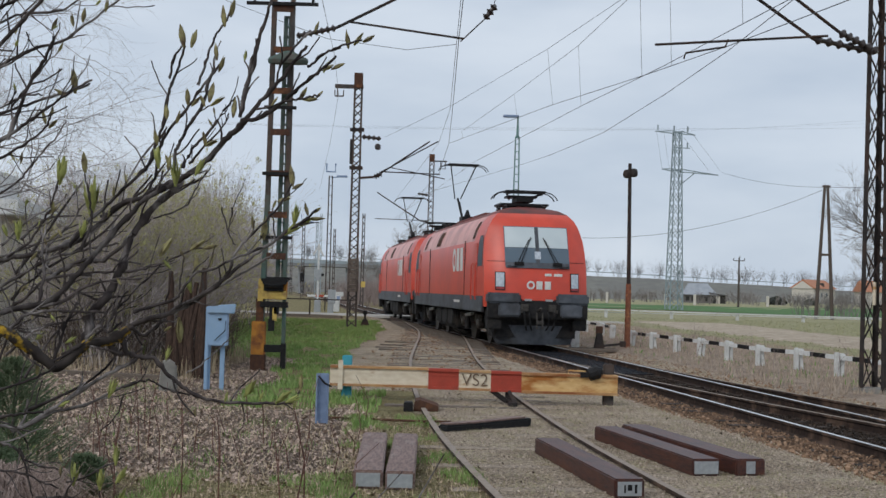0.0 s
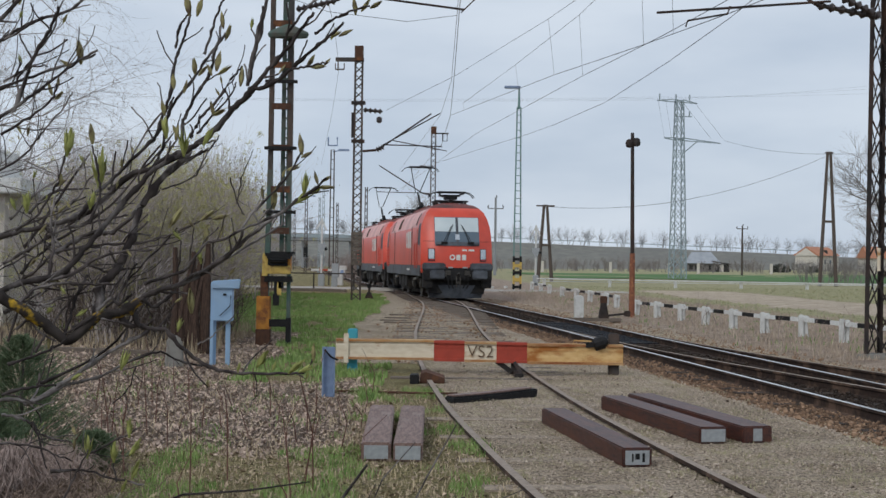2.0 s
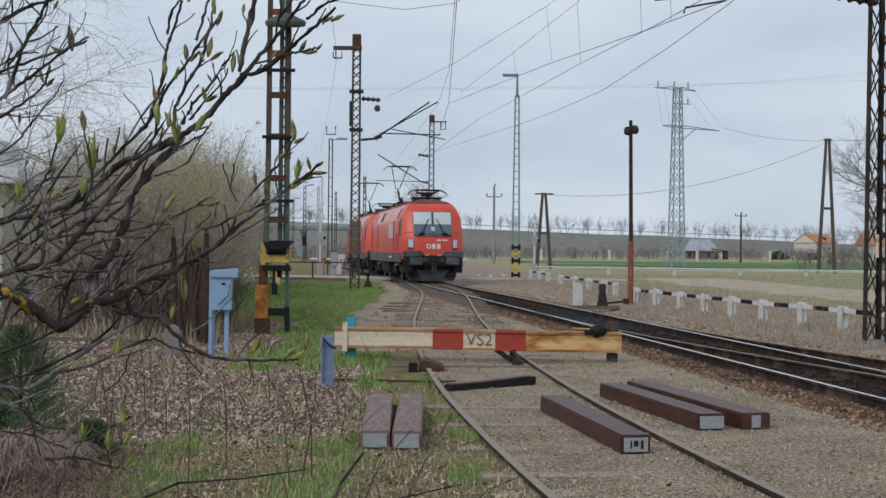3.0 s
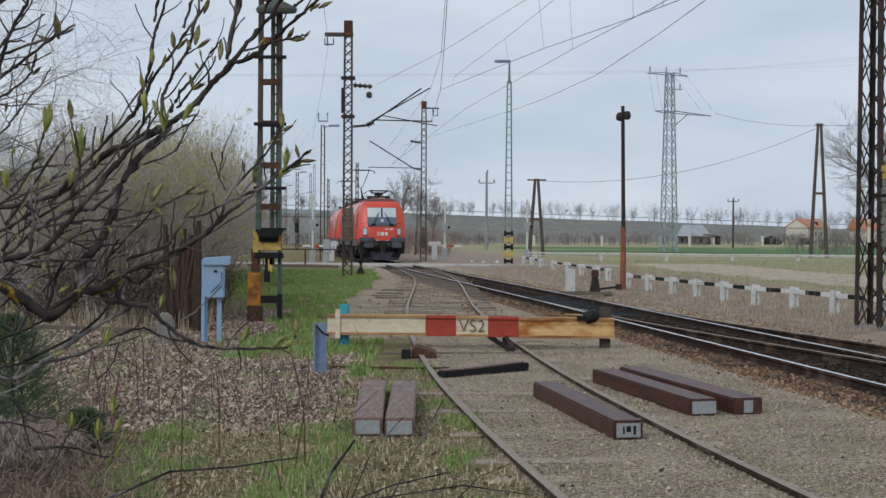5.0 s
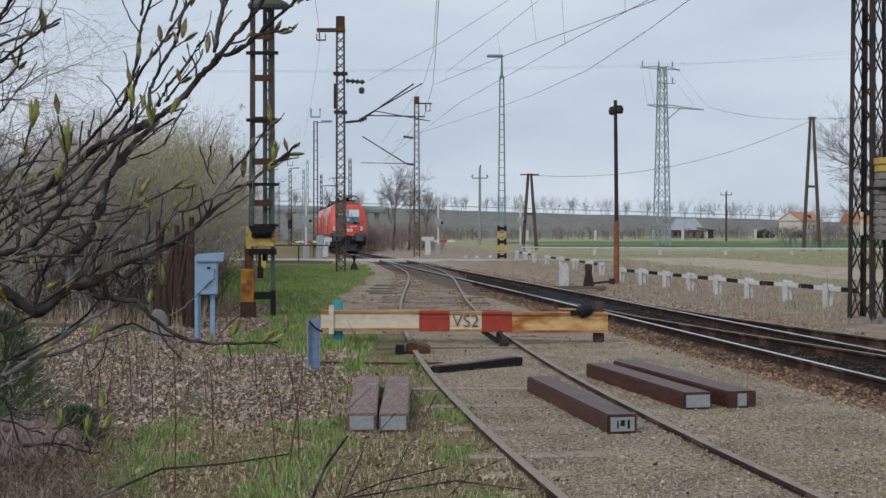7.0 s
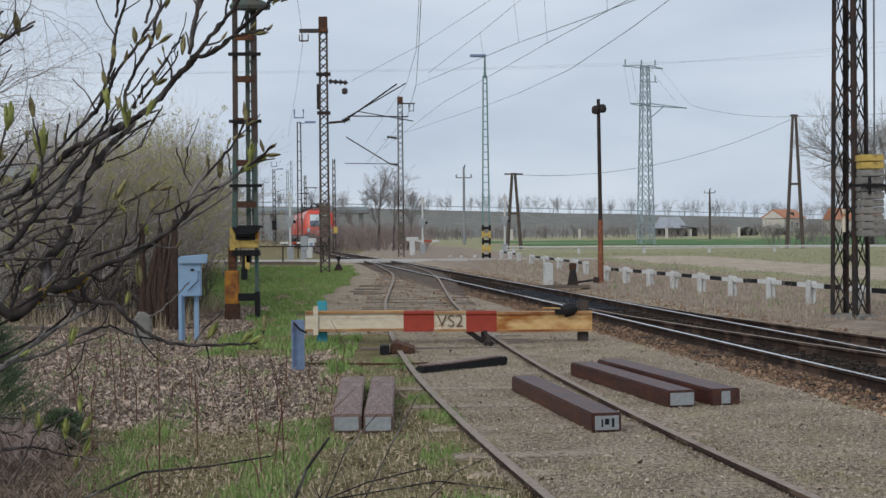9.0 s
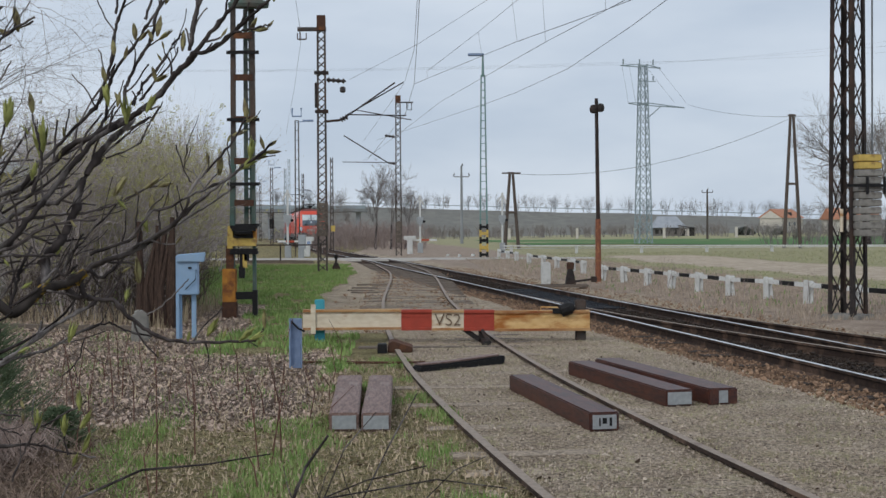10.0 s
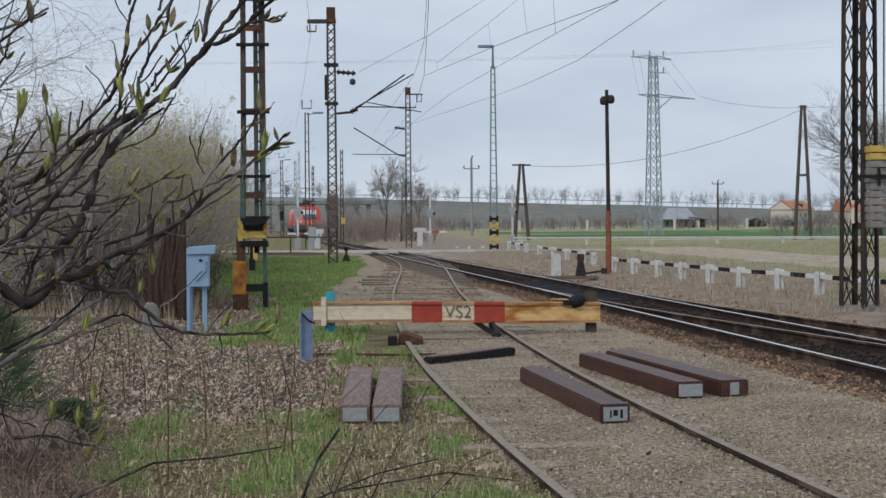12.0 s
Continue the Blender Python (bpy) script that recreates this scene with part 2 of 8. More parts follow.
M_SHOULDER = mat("orange_brown_ballast", (0.24, 0.15, 0.095), (0.08, 0.052, 0.037), 0.9, scale=15, bump=0.3, vary=0.55)
M_BALLAST = mat("rusty_ballast", (0.36, 0.235, 0.15), (0.19, 0.12, 0.082), 0.9, scale=15, bump=0.3, vary=0.45)
M_CONIFER = mat("dark_juniper", (0.11, 0.155, 0.085), (0.16, 0.20, 0.115), 0.8, scale=6, bump=0, vary=0.4)
M_ROADSURF = mat("pale_asphalt_crossing", (0.44, 0.405, 0.36), (0.35, 0.32, 0.285), 0.9, scale=4, bump=0.2, c3=(0.2, 0.18, 0.16), coarse=0.6, amount=0.36)
M_BRIDGE = mat("weathered_bridge_concrete", (0.30, 0.31, 0.32), (0.25, 0.26, 0.27), 0.9, scale=0.5, bump=0.1)
# Scrub colour lightened and greyed to paint the air haze before the embankment.
M_BANK = mat("hazed_embankment_scrub", (0.23, 0.225, 0.195), (0.175, 0.17, 0.152), 1.0, scale=0.35, bump=0.5, c3=(0.18, 0.175, 0.16), coarse=0.05, amount=0.45, spread=0.3, bump_dist=1.0)
M_SIGNAL_RED = mat("barrier_red_paint", (0.48, 0.10, 0.06), (0.40, 0.08, 0.05), 0.6, scale=8)
M_TERRA = mat("barn_grey_timber", (0.20, 0.19, 0.18), (0.14, 0.13, 0.125), 0.9, scale=2)


# ---- mesh helpers ----
class Geo:
    """Vertices, faces and material slots of one mesh in the making."""

    def __init__(self):
        self.v, self.f, self.m = [], [], []

    def face(self, idx, mi=0):
        self.f.append(idx)
        self.m.append(mi)

    def box(self, c, s, rot=None, mi=0):
        b = len(self.v)
        for dx, dy, dz in ((-1, -1, -1), (1, -1, -1), (1, 1, -1), (-1, 1, -1), (-1, -1, 1), (1, -1, 1), (1, 1, 1), (-1, 1, 1)):
            p = Vector((dx * s[0] / 2, dy * s[1] / 2, dz * s[2] / 2))
            if rot:
                p = rot @ p
            self.v.append(tuple(p + Vector(c)))
        for q in ((3, 2, 1, 0), (4, 5, 6, 7), (0, 1, 5, 4), (1, 2, 6, 5), (2, 3, 7, 6), (3, 0, 4, 7)):
            self.face([b + i for i in q], mi)
        return self

    def bar(self, p, q, w, h=None, mi=0, side=(0, 1, 0)):
        """A straight bar from p to q; w across `side`'s normal, h along side."""
        p, q = Vector(p), Vector(q)
        z = (q - p).normalized()
        y = Vector(side)
        y = y - z * y.dot(z)
        if y.length < 1e-4:
            y = Vector((1, 0, 0)) - z * z.x
        y.normalize()
        x = y.cross(z)
        h = h or w
        b = len(self.v)
        for e in (p, q):
            for a, c in ((-1, -1), (1, -1), (1, 1), (-1, 1)):
                self.v.append(tuple(e + x * (a * w / 2) + y * (c * h / 2)))
        for i in range(4):
            j = (i + 1) % 4
            self.face([b + i, b + j, b + 4 + j, b + 4 + i], mi)
        self.face([b + 3, b + 2, b + 1, b], mi)
        self.face([b + 4, b + 5, b + 6, b + 7], mi)
        return self

    def tube(self, pts, radii, n=6, mi=0, caps=True):
        pts = [Vector(p) for p in pts]
        if not isinstance(radii, (list, tuple)):
            radii = [radii] * len(pts)
        ref = Vector((0.31, 0.17, 0.93))
        rings = []
        for i, p in enumerate(pts):
            d = pts[min(i + 1, len(pts) - 1)] - pts[max(i - 1, 0)]
            d = d.normalized() if d.length > 1e-9 else Vector((0, 0, 1))
            x = ref.cross(d)
            if x.length < 0.15:
                x = Vector((1, 0.2, 0)).cross(d)
            x.normalize()
            y = d.cross(x)
            b = len(self.v)
            rings.append(b)
            for k in range(n):
                a = 2 * math.pi * k / n
                self.v.append(tuple(p + (x * math.cos(a) + y * math.sin(a)) * radii[i]))
        for a, b in zip(rings, rings[1:]):
            for k in range(n):
                j = (k + 1) % n
                self.face([a + k, a + j, b + j, b + k], mi)
        if caps and n > 2:
            self.face([rings[0] + k for k in range(n)][::-1], mi)
            self.face([rings[-1] + k for k in range(n)], mi)
        return self

    def lathe(self, prof, n=12, at=(0, 0, 0), axis=None, mi=0):
        """prof: (radius, height) rows, turned about z (or rotated by axis)."""
        base = len(self.v)
        for r, h in prof:
            for k in range(n):
                a = 2 * math.pi * k / n
                p = Vector((r * math.cos(a), r * math.sin(a), h))
                if axis:
                    p = axis @ p
                self.v.append(tuple(p + Vector(at)))
        for i in range(len(prof) - 1):
            for k in range(n):
                j = (k + 1) % n
                self.face([base + i * n + k, base + i * n + j, base + (i + 1) * n + j, base + (i + 1) * n + k], mi)
        self.face([base + k for k in range(n)][::-1], mi)
        self.face([base + (len(prof) - 1) * n + k for k in range(n)], mi)
        return self

    def extrude(self, poly, p0, p1, mi=0):
        """A polygon of (x, z) drawn from y = p0 to y = p1."""
        b, n = len(self.v), len(poly)
        for y in (p0, p1):
            self.v += [(x, y, z) for x, z in poly]
        for i in range(n):
            j = (i + 1) % n
            self.face([b + i, b + j, b + n + j, b + n + i], mi)
        self.face([b + i for i in range(n)][::-1], mi)
        self.face([b + n + i for i in range(n)], mi)
        return self

    def grid(self, rows, mi=0):
        b, w = len(self.v), len(rows[0])
        for r in rows:
            self.v += [tuple(p) for p in r]
        for i in range(len(rows) - 1):
            for k in range(w - 1):
                self.face([b + i * w + k, b + i * w + k + 1, b + (i + 1) * w + k + 1, b + (i + 1) * w + k], mi)
        return self

    def mesh(self, name, mats, smooth=None, bevel=0.0):
        me = bpy.data.meshes.new(name)
        me.from_pydata(self.v, [], self.f)
        for x in mats if isinstance(mats, (list, tuple)) else [mats]:
            me.materials.append(x)
        me.polygons.foreach_set("material_index", self.m)
        if bevel:
            bm = bmesh.new()
            bm.from_mesh(me)
            bmesh.ops.recalc_face_normals(bm, faces=bm.faces)
            bmesh.ops.bevel(bm, geom=[e for e in bm.edges if len(e.link_faces) == 2 and e.calc_face_angle(0) > 0.6], offset=bevel, segments=2, affect="EDGES", clamp_overlap=True)
            bm.to_mesh(me)
            bm.free()
        if smooth:
            me.polygons.foreach_set("use_smooth", [True] * len(me.polygons))
            me.set_sharp_from_angle(angle=radians(smooth))
        me.update()
        return me


def thing(name, m, label, category, group="", kind=""):
    ob = new(name)
    ob.matrix_basis = m
    ob.empty_display_size = 0.2
    return tagged(ob, label, category, group, kind)


def part(name, geo, material, parent, label="", smooth=None, bevel=0.0, m=None):
    ob = new(name, geo.mesh(name, material, smooth, bevel) if isinstance(geo, Geo) else geo)
    ob.parent = parent
    if m:
        ob.matrix_basis = m
    if label:
        ob["label"] = label
    return ob


def solo(name, geo, material, label, category, group="", kind="", smooth=None, bevel=0.0, m=None):
    ob = new(name, geo.mesh(name, material, smooth, bevel) if isinstance(geo, Geo) else geo)
    if m:
        ob.matrix_basis = m
    return tagged(ob, label, category, group, kind)


def lerp(a, b, k):
    return a + (b - a) * k


def spline(rows, y):
    """Smooth value through (y, x) rows."""
    ys = [r[0] for r in rows]
    i = max(0, min(len(rows) - 2, sum(1 for v in ys if v <= y) - 1))
    y0, x0 = rows[i]
    y1, x1 = rows[i + 1]

    def slope(j):
        a, b = max(j - 1, 0), min(j + 1, len(rows) - 1)
        return (rows[b][1] - rows[a][1]) / (rows[b][0] - rows[a][0])

    k, d = (y - y0) / (y1 - y0), y1 - y0
    if k < 0 or k > 1:
        j = i if k < 0 else i + 1
        return rows[j][1] + slope(j) * (y - rows[j][0])
    return (2 * k**3 - 3 * k**2 + 1) * x0 + (k**3 - 2 * k**2 + k) * slope(i) * d + (3 * k**2 - 2 * k**3) * x1 + (k**3 - k**2) * slope(i + 1) * d


# ---- the lines of the tracks ----
def main_x(y):
    u = min(max(y - 30, 0), 20)
    bend = 0.015 * (u * u / 40 + max(0, y - 50)) - 0.008 * max(0, y - 105) - 0.011 * min(max(0, y - 105), 28) + 0.006 * max(0, y - 140)
    return 5.35 - 0.125 * (y - 15) - bend + 0.25 * math.exp(-(((y - 69) / 13) ** 2))


SIDING = [(-4, 3.3), (0, 2.62), (7.4, 1.54), (10.6, 1.12), (14.5, 0.72), (20, 0.37), (28, 0.11), (35, 0.07), (43, 0.04), (50, -0.17), (57, -0.70), (62, -1.06), (66, -1.46), (72, -2.26)]
BRANCH = [(0, 4.0), (8, 2.6), (13, 1.72), (16, 1.25), (18, 0.96), (21, 0.58), (24, 0.3), (30, 0.06), (36, 0.0)]


def siding_x(y):
    return spline(SIDING, y)


def branch_x(y):
    return main_x(y) + spline(BRANCH, y)


RAIL_TOP = 0.05

# ---- ground ----
def smoothstep(a, b, x):
    k = max(0.0, min(1.0, (x - a) / (b - a)))
    return k * k * (3 - 2 * k)


def ground_z(x, y):
    """Gentle relief: a shallow trough for the main line's bed, a soft swell elsewhere."""
    d = abs(x - main_x(y) - 0.3) if 0 < y < 400 else 50
    z = -0.10 * (1 - smoothstep(1.55, 2.5, d))
    far = smoothstep(8, 30, math.hypot(x - main_x(min(max(y, 0), 200)), 0))
    z += 0.02 * noise.noise((x * 0.5, y * 0.5, 0)) * smoothstep(1.0, 2.0, abs(x - siding_x(min(y, 72)))) * smoothstep(1.6, 2.6, d)
    z += 0.35 * far * noise.noise((x * 0.03, y * 0.03, 4)) * smoothstep(40, 120, y)
    z += 0.004 * max(0.0, y - 230) * smoothstep(20, 80, x)
    if x < -3 and y < 22:
        z += 0.10 * smoothstep(3, 6, -x)
    return z


def zones(x, y):
    """Shares of grass, leaf litter, dry straw, field green, ploughed soil and rusty bed; gravel is the rest."""
    w = noise.noise((x * 0.7, y * 0.35, 7)) * 0.55
    sx, mx = siding_x(min(max(y, -4), 72)), main_x(min(max(y, 0), 400))
    left = smoothstep(0.55, 1.0, sx - x + w * 0.6)
    if y > 20:
        left *= smoothstep(1.6, 2.7, sx - x + w)
    litter = left * smoothstep(0.0, 1.0, (-0.3 - x) * 0.9 + w) * smoothstep(9.2, 11.2, y + 2.5 * w) * (1 - smoothstep(15.6, 17.2, y - 0.3 * (x + 3) + 2 * w))
    litter = max(litter, left * smoothstep(1.9, 2.7, -x - 0.03 * y + w) * (1 - smoothstep(23, 33, y)))
    grass = left * (1 - litter)
    right = smoothstep(1.9, 3.0, x - mx + w) if y > 14 else 0
    straw = right * (1 - smoothstep(7.0, 11.0, x - mx - 0.06 * max(0, y - 30) + 3 * w))
    dirt = (1 - smoothstep(2.2, 4.4, abs(x - 16.5 - 1.5 * math.sin(y * 0.06)) + 2 * w)) * smoothstep(33, 40, y) * right * (1 - smoothstep(78, 84, y))
    green = right * (1 - straw) * (1 - dirt) 
    bed = (1 - smoothstep(1.2, 1.9, abs(x - mx - 0.2) + 0.6 * w)) if y < 300 else 0
    if y > 28:
        bed = max(bed, 0.12 * (1 - smoothstep(1.0, 1.8, abs(x - sx) + w)))
    return grass * (1 - bed), litter * (1 - bed), straw * (1 - bed), green, dirt, bed


def axis_steps(lo, hi, near_lo, near_hi, fine, growth):
    out, s, v = [], fine, near_lo
    while v > lo:
        s *= growth
        v -= s
        out.append(max(v, lo))
    out = out[::-1]
    v = near_lo
    while v < near_hi:
        out.append(v)
        v += fine
    s = fine
    while v < hi:
        out.append(v)
        s *= growth
        v += s
    out.append(hi)
    return out


gx = axis_steps(-1500, 1500, -9, 11, 0.16, 1.16)
gy = axis_steps(-300, 2600, 4, 60, 0.2, 1.12)
g = Geo()
g.grid([[(x, y, ground_z(x, y)) for x in gx] for y in gy])
ground_mesh = g.mesh("ground", [], smooth=60)
names = ("z_grass", "z_litter", "z_straw", "z_field", "z_dirt", "z_bed")
table = np.array([zones(v[0], v[1]) for v in g.v], dtype=np.float32)
for i, nm in enumerate(names):
    ground_mesh.attributes.new(nm, "FLOAT", "POINT").data.foreach_set("value", np.ascontiguousarray(table[:, i]))


def ground_material():
    m = bpy.data.materials.new("trackside_ground")
    m.use_nodes = True
    n, l = m.node_tree.nodes, m.node_tree.links
    b = n["Principled BSDF"]
    b.inputs["Roughness"].default_value = 0.95
    b.inputs["Specular IOR Level"].default_value = 0.15
    co = n.new("ShaderNodeTexCoord")

    def tex(scale, detail=8, rough=0.6):
        t = n.new("ShaderNodeTexNoise")
        t.inputs["Scale"].default_value, t.inputs["Detail"].default_value, t.inputs["Roughness"].default_value = scale, detail, rough
        l.new(co.outputs["Object"], t.inputs["Vector"])
        return t.outputs[0]

    def tones(src, a, c, lo=0.36, hi=0.64):
        r = n.new("ShaderNodeValToRGB")
        r.color_ramp.elements[0].position, r.color_ramp.elements[0].color = lo, (*a, 1)
        r.color_ramp.elements[1].position, r.color_ramp.elements[1].color = hi, (*c, 1)
        l.new(src, r.inputs[0])
        return r.outputs[0]

    fine, mid, big = tex(26, 9, 0.74), tex(4.5), tex(0.5)
    col = tones(fine, (0.10, 0.077, 0.058), (0.60, 0.49, 0.385), 0.4, 0.6)
    moss = tones(mid, (0.0, 0.0, 0.0), (0.55, 0.55, 0.55), 0.5, 0.68)
    mx0 = n.new("ShaderNodeMixRGB")
    mx0.inputs[2].default_value = (0.38, 0.345, 0.19, 1)
    l.new(moss, mx0.inputs[0])
    l.new(col, mx0.inputs[1])
    col = mx0.outputs[0]
    # z_bed's dark tone includes shade lying in the main line's bed
    layers = (("z_straw", fine, (0.17, 0.13, 0.105), (0.47, 0.375, 0.305)), ("z_field", mid, (0.255, 0.255, 0.14), (0.37, 0.335, 0.215)),
              ("z_dirt", mid, (0.52, 0.435, 0.35), (0.38, 0.315, 0.245)), ("z_grass", fine, (0.036, 0.038, 0.016), (0.39, 0.325, 0.17)),
              ("z_litter", fine, (0.030, 0.023, 0.018), (0.31, 0.235, 0.19)), ("z_bed", fine, (0.028, 0.021, 0.018), (0.16, 0.105, 0.072)))
    for nm, src, a, c in layers:
        at = n.new("ShaderNodeAttribute")
        at.attribute_name = nm
        ad = n.new("ShaderNodeMath")
        ad.operation = "MULTIPLY_ADD"
        l.new(mid, ad.inputs[0])
        ad.inputs[1].default_value = 0.9
        l.new(at.outputs["Fac"], ad.inputs[2])
        mr = n.new("ShaderNodeMapRange")
        mr.inputs[1].default_value, mr.inputs[2].default_value = 0.78, 1.1
        l.new(ad.outputs[0], mr.inputs[0])
        mx = n.new("ShaderNodeMixRGB")
        l.new(mr.outputs[0], mx.inputs[0])
        l.new(col, mx.inputs[1])
        l.new(tones(src, a, c), mx.inputs[2])
        col = mx.outputs[0]
    patch = tex(1.6, 5, 0.55)
    tone = tones(patch, (0.78, 0.74, 0.70), (1.22, 1.22, 1.2), 0.32, 0.66)
    mu = n.new("ShaderNodeMixRGB")
    mu.blend_type = "MULTIPLY"
    mu.inputs[0].default_value = 1
    l.new(col, mu.inputs[1])
    l.new(tone, mu.inputs[2])
    mu2 = n.new("ShaderNodeMixRGB")
    mu2.blend_type = "MULTIPLY"
    mu2.inputs[0].default_value = 1
    l.new(mu.outputs[0], mu2.inputs[1])
    l.new(tones(big, (0.88, 0.88, 0.88), (1.1, 1.1, 1.08), 0.3, 0.7), mu2.inputs[2])
    l.new(mu2.outputs[0], b.inputs["Base Color"])
    bp = n.new("ShaderNodeBump")
    bp.inputs["Strength"].default_value, bp.inputs["Distance"].default_value = 0.9, 0.05
    l.new(fine, bp.inputs["Height"])
    l.new(bp.outputs[0], b.inputs["Normal"])
    return m


ground_mesh.materials.append(ground_material())
solo("ground", ground_mesh, None, "flat trackside ground of gravel, spring grass, dead leaves and fields", "ground", kind="structure")


# ---- tracks ----
def rail_profile(w_head=0.067, h=0.15):
    return [(-w_head / 2, 0), (-w_head / 2 - 0.002, -0.03), (-0.009, -0.045), (-0.009, -h + 0.03), (-0.07, -h + 0.012), (-0.07, -h),
            (0.07, -h), (0.07, -h + 0.012), (0.009, -h + 0.03), (0.009, -0.045), (w_head / 2 + 0.002, -0.03), (w_head / 2, 0)]


def rail(fn, off, y0, y1, parent, head, step=1.2, name="rail", z=RAIL_TOP):
    g = Geo()
    prof = rail_profile()
    n, rings, y = len(prof), [], y0
    while True:
        d = (fn(y + 0.2) - fn(y - 0.2)) / 0.4
        s = 1 / math.hypot(1, d)
        nx, ny = s, -d * s
        px, py = fn(y) + nx * off, y + ny * off
        rings.append(len(g.v))
        g.v += [(px + nx * a, py + ny * a, z + c) for a, c in prof]
        if y >= y1:
            break
        y = min(y + step * (1 if y < 60 else 2.5), y1)
    for a, b in zip(rings, rings[1:]):
        for i in range(n):
            j = (i + 1) % n
            g.face([a + i, b + i, b + j, a + j], 1 if i == n - 1 else 0)
    g.face([rings[0] + i for i in range(n)])
    g.face([rings[-1] + i for i in range(n)][::-1])
    return part(name, g, [M_RAIL, head], parent)


def sleepers(fn, ys, parent, material, length=2.5, z=-0.105, skew=None):
    me = Geo().box((0, 0, 0), (length, 0.24, 0.15)).mesh("sleeper", material, bevel=0.012)
    for y in ys:
        d = (fn(y + 0.2) - fn(y - 0.2)) / 0.4
        part("sleeper", me, None, parent, m=pose(fn(y), y, z + random.uniform(-0.008, 0.008), 0, random.uniform(-0.6, 0.6), -math.degrees(math.atan(-d)) * -1 + random.uniform(-1, 1)))


G2 = 1.435 / 2 + 0.034
track_main = thing("railway_track", pose(0, 0, 0), "main line railway track with polished steel rails", "railway track", kind="structure")
rail(main_x, -G2, -6, 330, track_main, M_RAIL_SHINY)
rail(main_x, G2, -6, 330, track_main, M_RAIL_SHINY)
sleepers(main_x, [1 + 0.62 * i for i in range(150)], track_main, M_DARKBALLAST, z=-0.165)
track_branch = thing("railway_track", pose(0, 0, 0), "diverging branch track with rusty brown rails", "railway track", kind="structure")
rail(branch_x, -G2, -6, 33, track_branch, M_RAIL_DULL, step=0.6)
rail(branch_x, G2, -6, 33, track_branch, M_RAIL_DULL, step=0.6)
sleepers(branch_x, [-1 + 0.62 * i for i in range(28)], track_branch, M_DARKBALLAST, z=-0.166)
track_siding = thing("railway_track", pose(0, 0, 0), "disused siding track sunk in gravel, dull rails", "railway track", kind="structure")
rail(siding_x, -G2, -3, 70, track_siding, M_RAIL_DULL, step=0.6)
rail(siding_x, G2, -3, 70, track_siding, M_RAIL_DULL, step=0.6)
sleepers(siding_x, [17.6 + 0.65 * i for i in range(72)], track_siding, M_TIE, z=-0.072)
sleepers(siding_x, [7.2 + 0.65 * i for i in range(16)], track_siding, M_BURIED, length=2.1, z=-0.0765)
long_tie = Geo().box((0, 0, 0), (0.75, 0.2, 0.12)).mesh("sleeper_end", M_TIE, bevel=0.015)
for i, (y, dx) in enumerate(((33.4, -1.3), (34.5, -1.45), (36.1, -1.4), (38.2, -1.35))):
    part("timber_end", long_tie, None, track_siding, m=pose(siding_x(y) + dx, y, -0.03, 0, 1.5, 3 * (i % 3) - 2))

# greased slide plates of the turnout
slide = Geo()
for i in range(22):
    y = 27.2 + 0.42 * i
    slide.box((main_x(y) + 0.05, y, -0.07), (1.36, 0.2, 0.03), Matrix.Rotation(radians(7), 3, "Z"))
part("slide_plate_row", slide, M_SLIDE, track_main, "greasy black slide plates")

# pale road over the level crossing
g = Geo()
rows = []
for i in range(24):
    x = -70 + 3.5 * i
    yc = 74.5 - 0.10 * (x + 2) if -14 < x < 14 else (75.7 + 0.25 * (-14 - x) if x <= -14 else 72.9 + 0.25 * (x - 14))
    rows.append([(x, yc - 2.2, ground_z(x, yc - 2.2) + 0.02), (x, yc - 2.0, 0.045), (x, yc + 2.0, 0.045), (x, yc + 2.2, ground_z(x, yc + 2.2) + 0.02)])
g.grid(rows)
solo("level_crossing_road", g, M_ROADSURF, "pale asphalt road over the level crossing", "road", kind="structure")

# ---- locomotives ----
LOCO_LEN = 18.5
SIDE = [(1.47, 1.12), (1.49, 1.5), (1.49, 2.2), (1.48, 2.85), (1.43, 3.12), (1.32, 3.44), (1.14, 3.75), (0.84, 3.97), (0.46, 4.07)]
NOSE = [(0.2, 0.10), (1.1, 0.0), (1.5, 0.0), (2.0, 0.07), (2.35, 0.17), (3.4, 0.62), (3.68, 0.80), (3.9, 1.15), (4.0, 1.6), (4.1, 2.2)]


def half_width(z):
    for (x0, z0), (x1, z1) in zip(SIDE, SIDE[1:]):
        if z <= z1:
            return lerp(x0, x1, max(0, (z - z0) / (z1 - z0)))
    return SIDE[-1][0]


def nose_y(x, z):
    return spline(NOSE, z) + 0.42 * min(1, abs(x) / 1.49) ** 3.2


def front_patch(x0, x1, z0, z1, lift, nx=6, nz=4, ends=0):
    """A shell that follows the nose, lift metres proud of it."""
    g = Geo()
    g.grid([[(lerp(x0, x1, i / nx), nose_y(lerp(x0, x1, i / nx), lerp(z0, z1, k / nz)) - lift, lerp(z0, z1, k / nz)) for i in range(nx + 1)] for k in range(nz + 1)])
    b = len(g.v)
    inner = [(x, y + lift + 0.03, z) for x, y, z in g.v]
    w = nx + 1
    g.v += inner
    loop = list(range(w)) + [k * w + nx for k in range(1, nz + 1)] + [nz * w + i for i in range(nx - 1, -1, -1)] + [k * w for k in range(nz - 1, 0, -1)]
    for i, a in enumerate(loop):
        c = loop[(i + 1) % len(loop)]
        g.face([a, b + a, b + c, c])
    return g


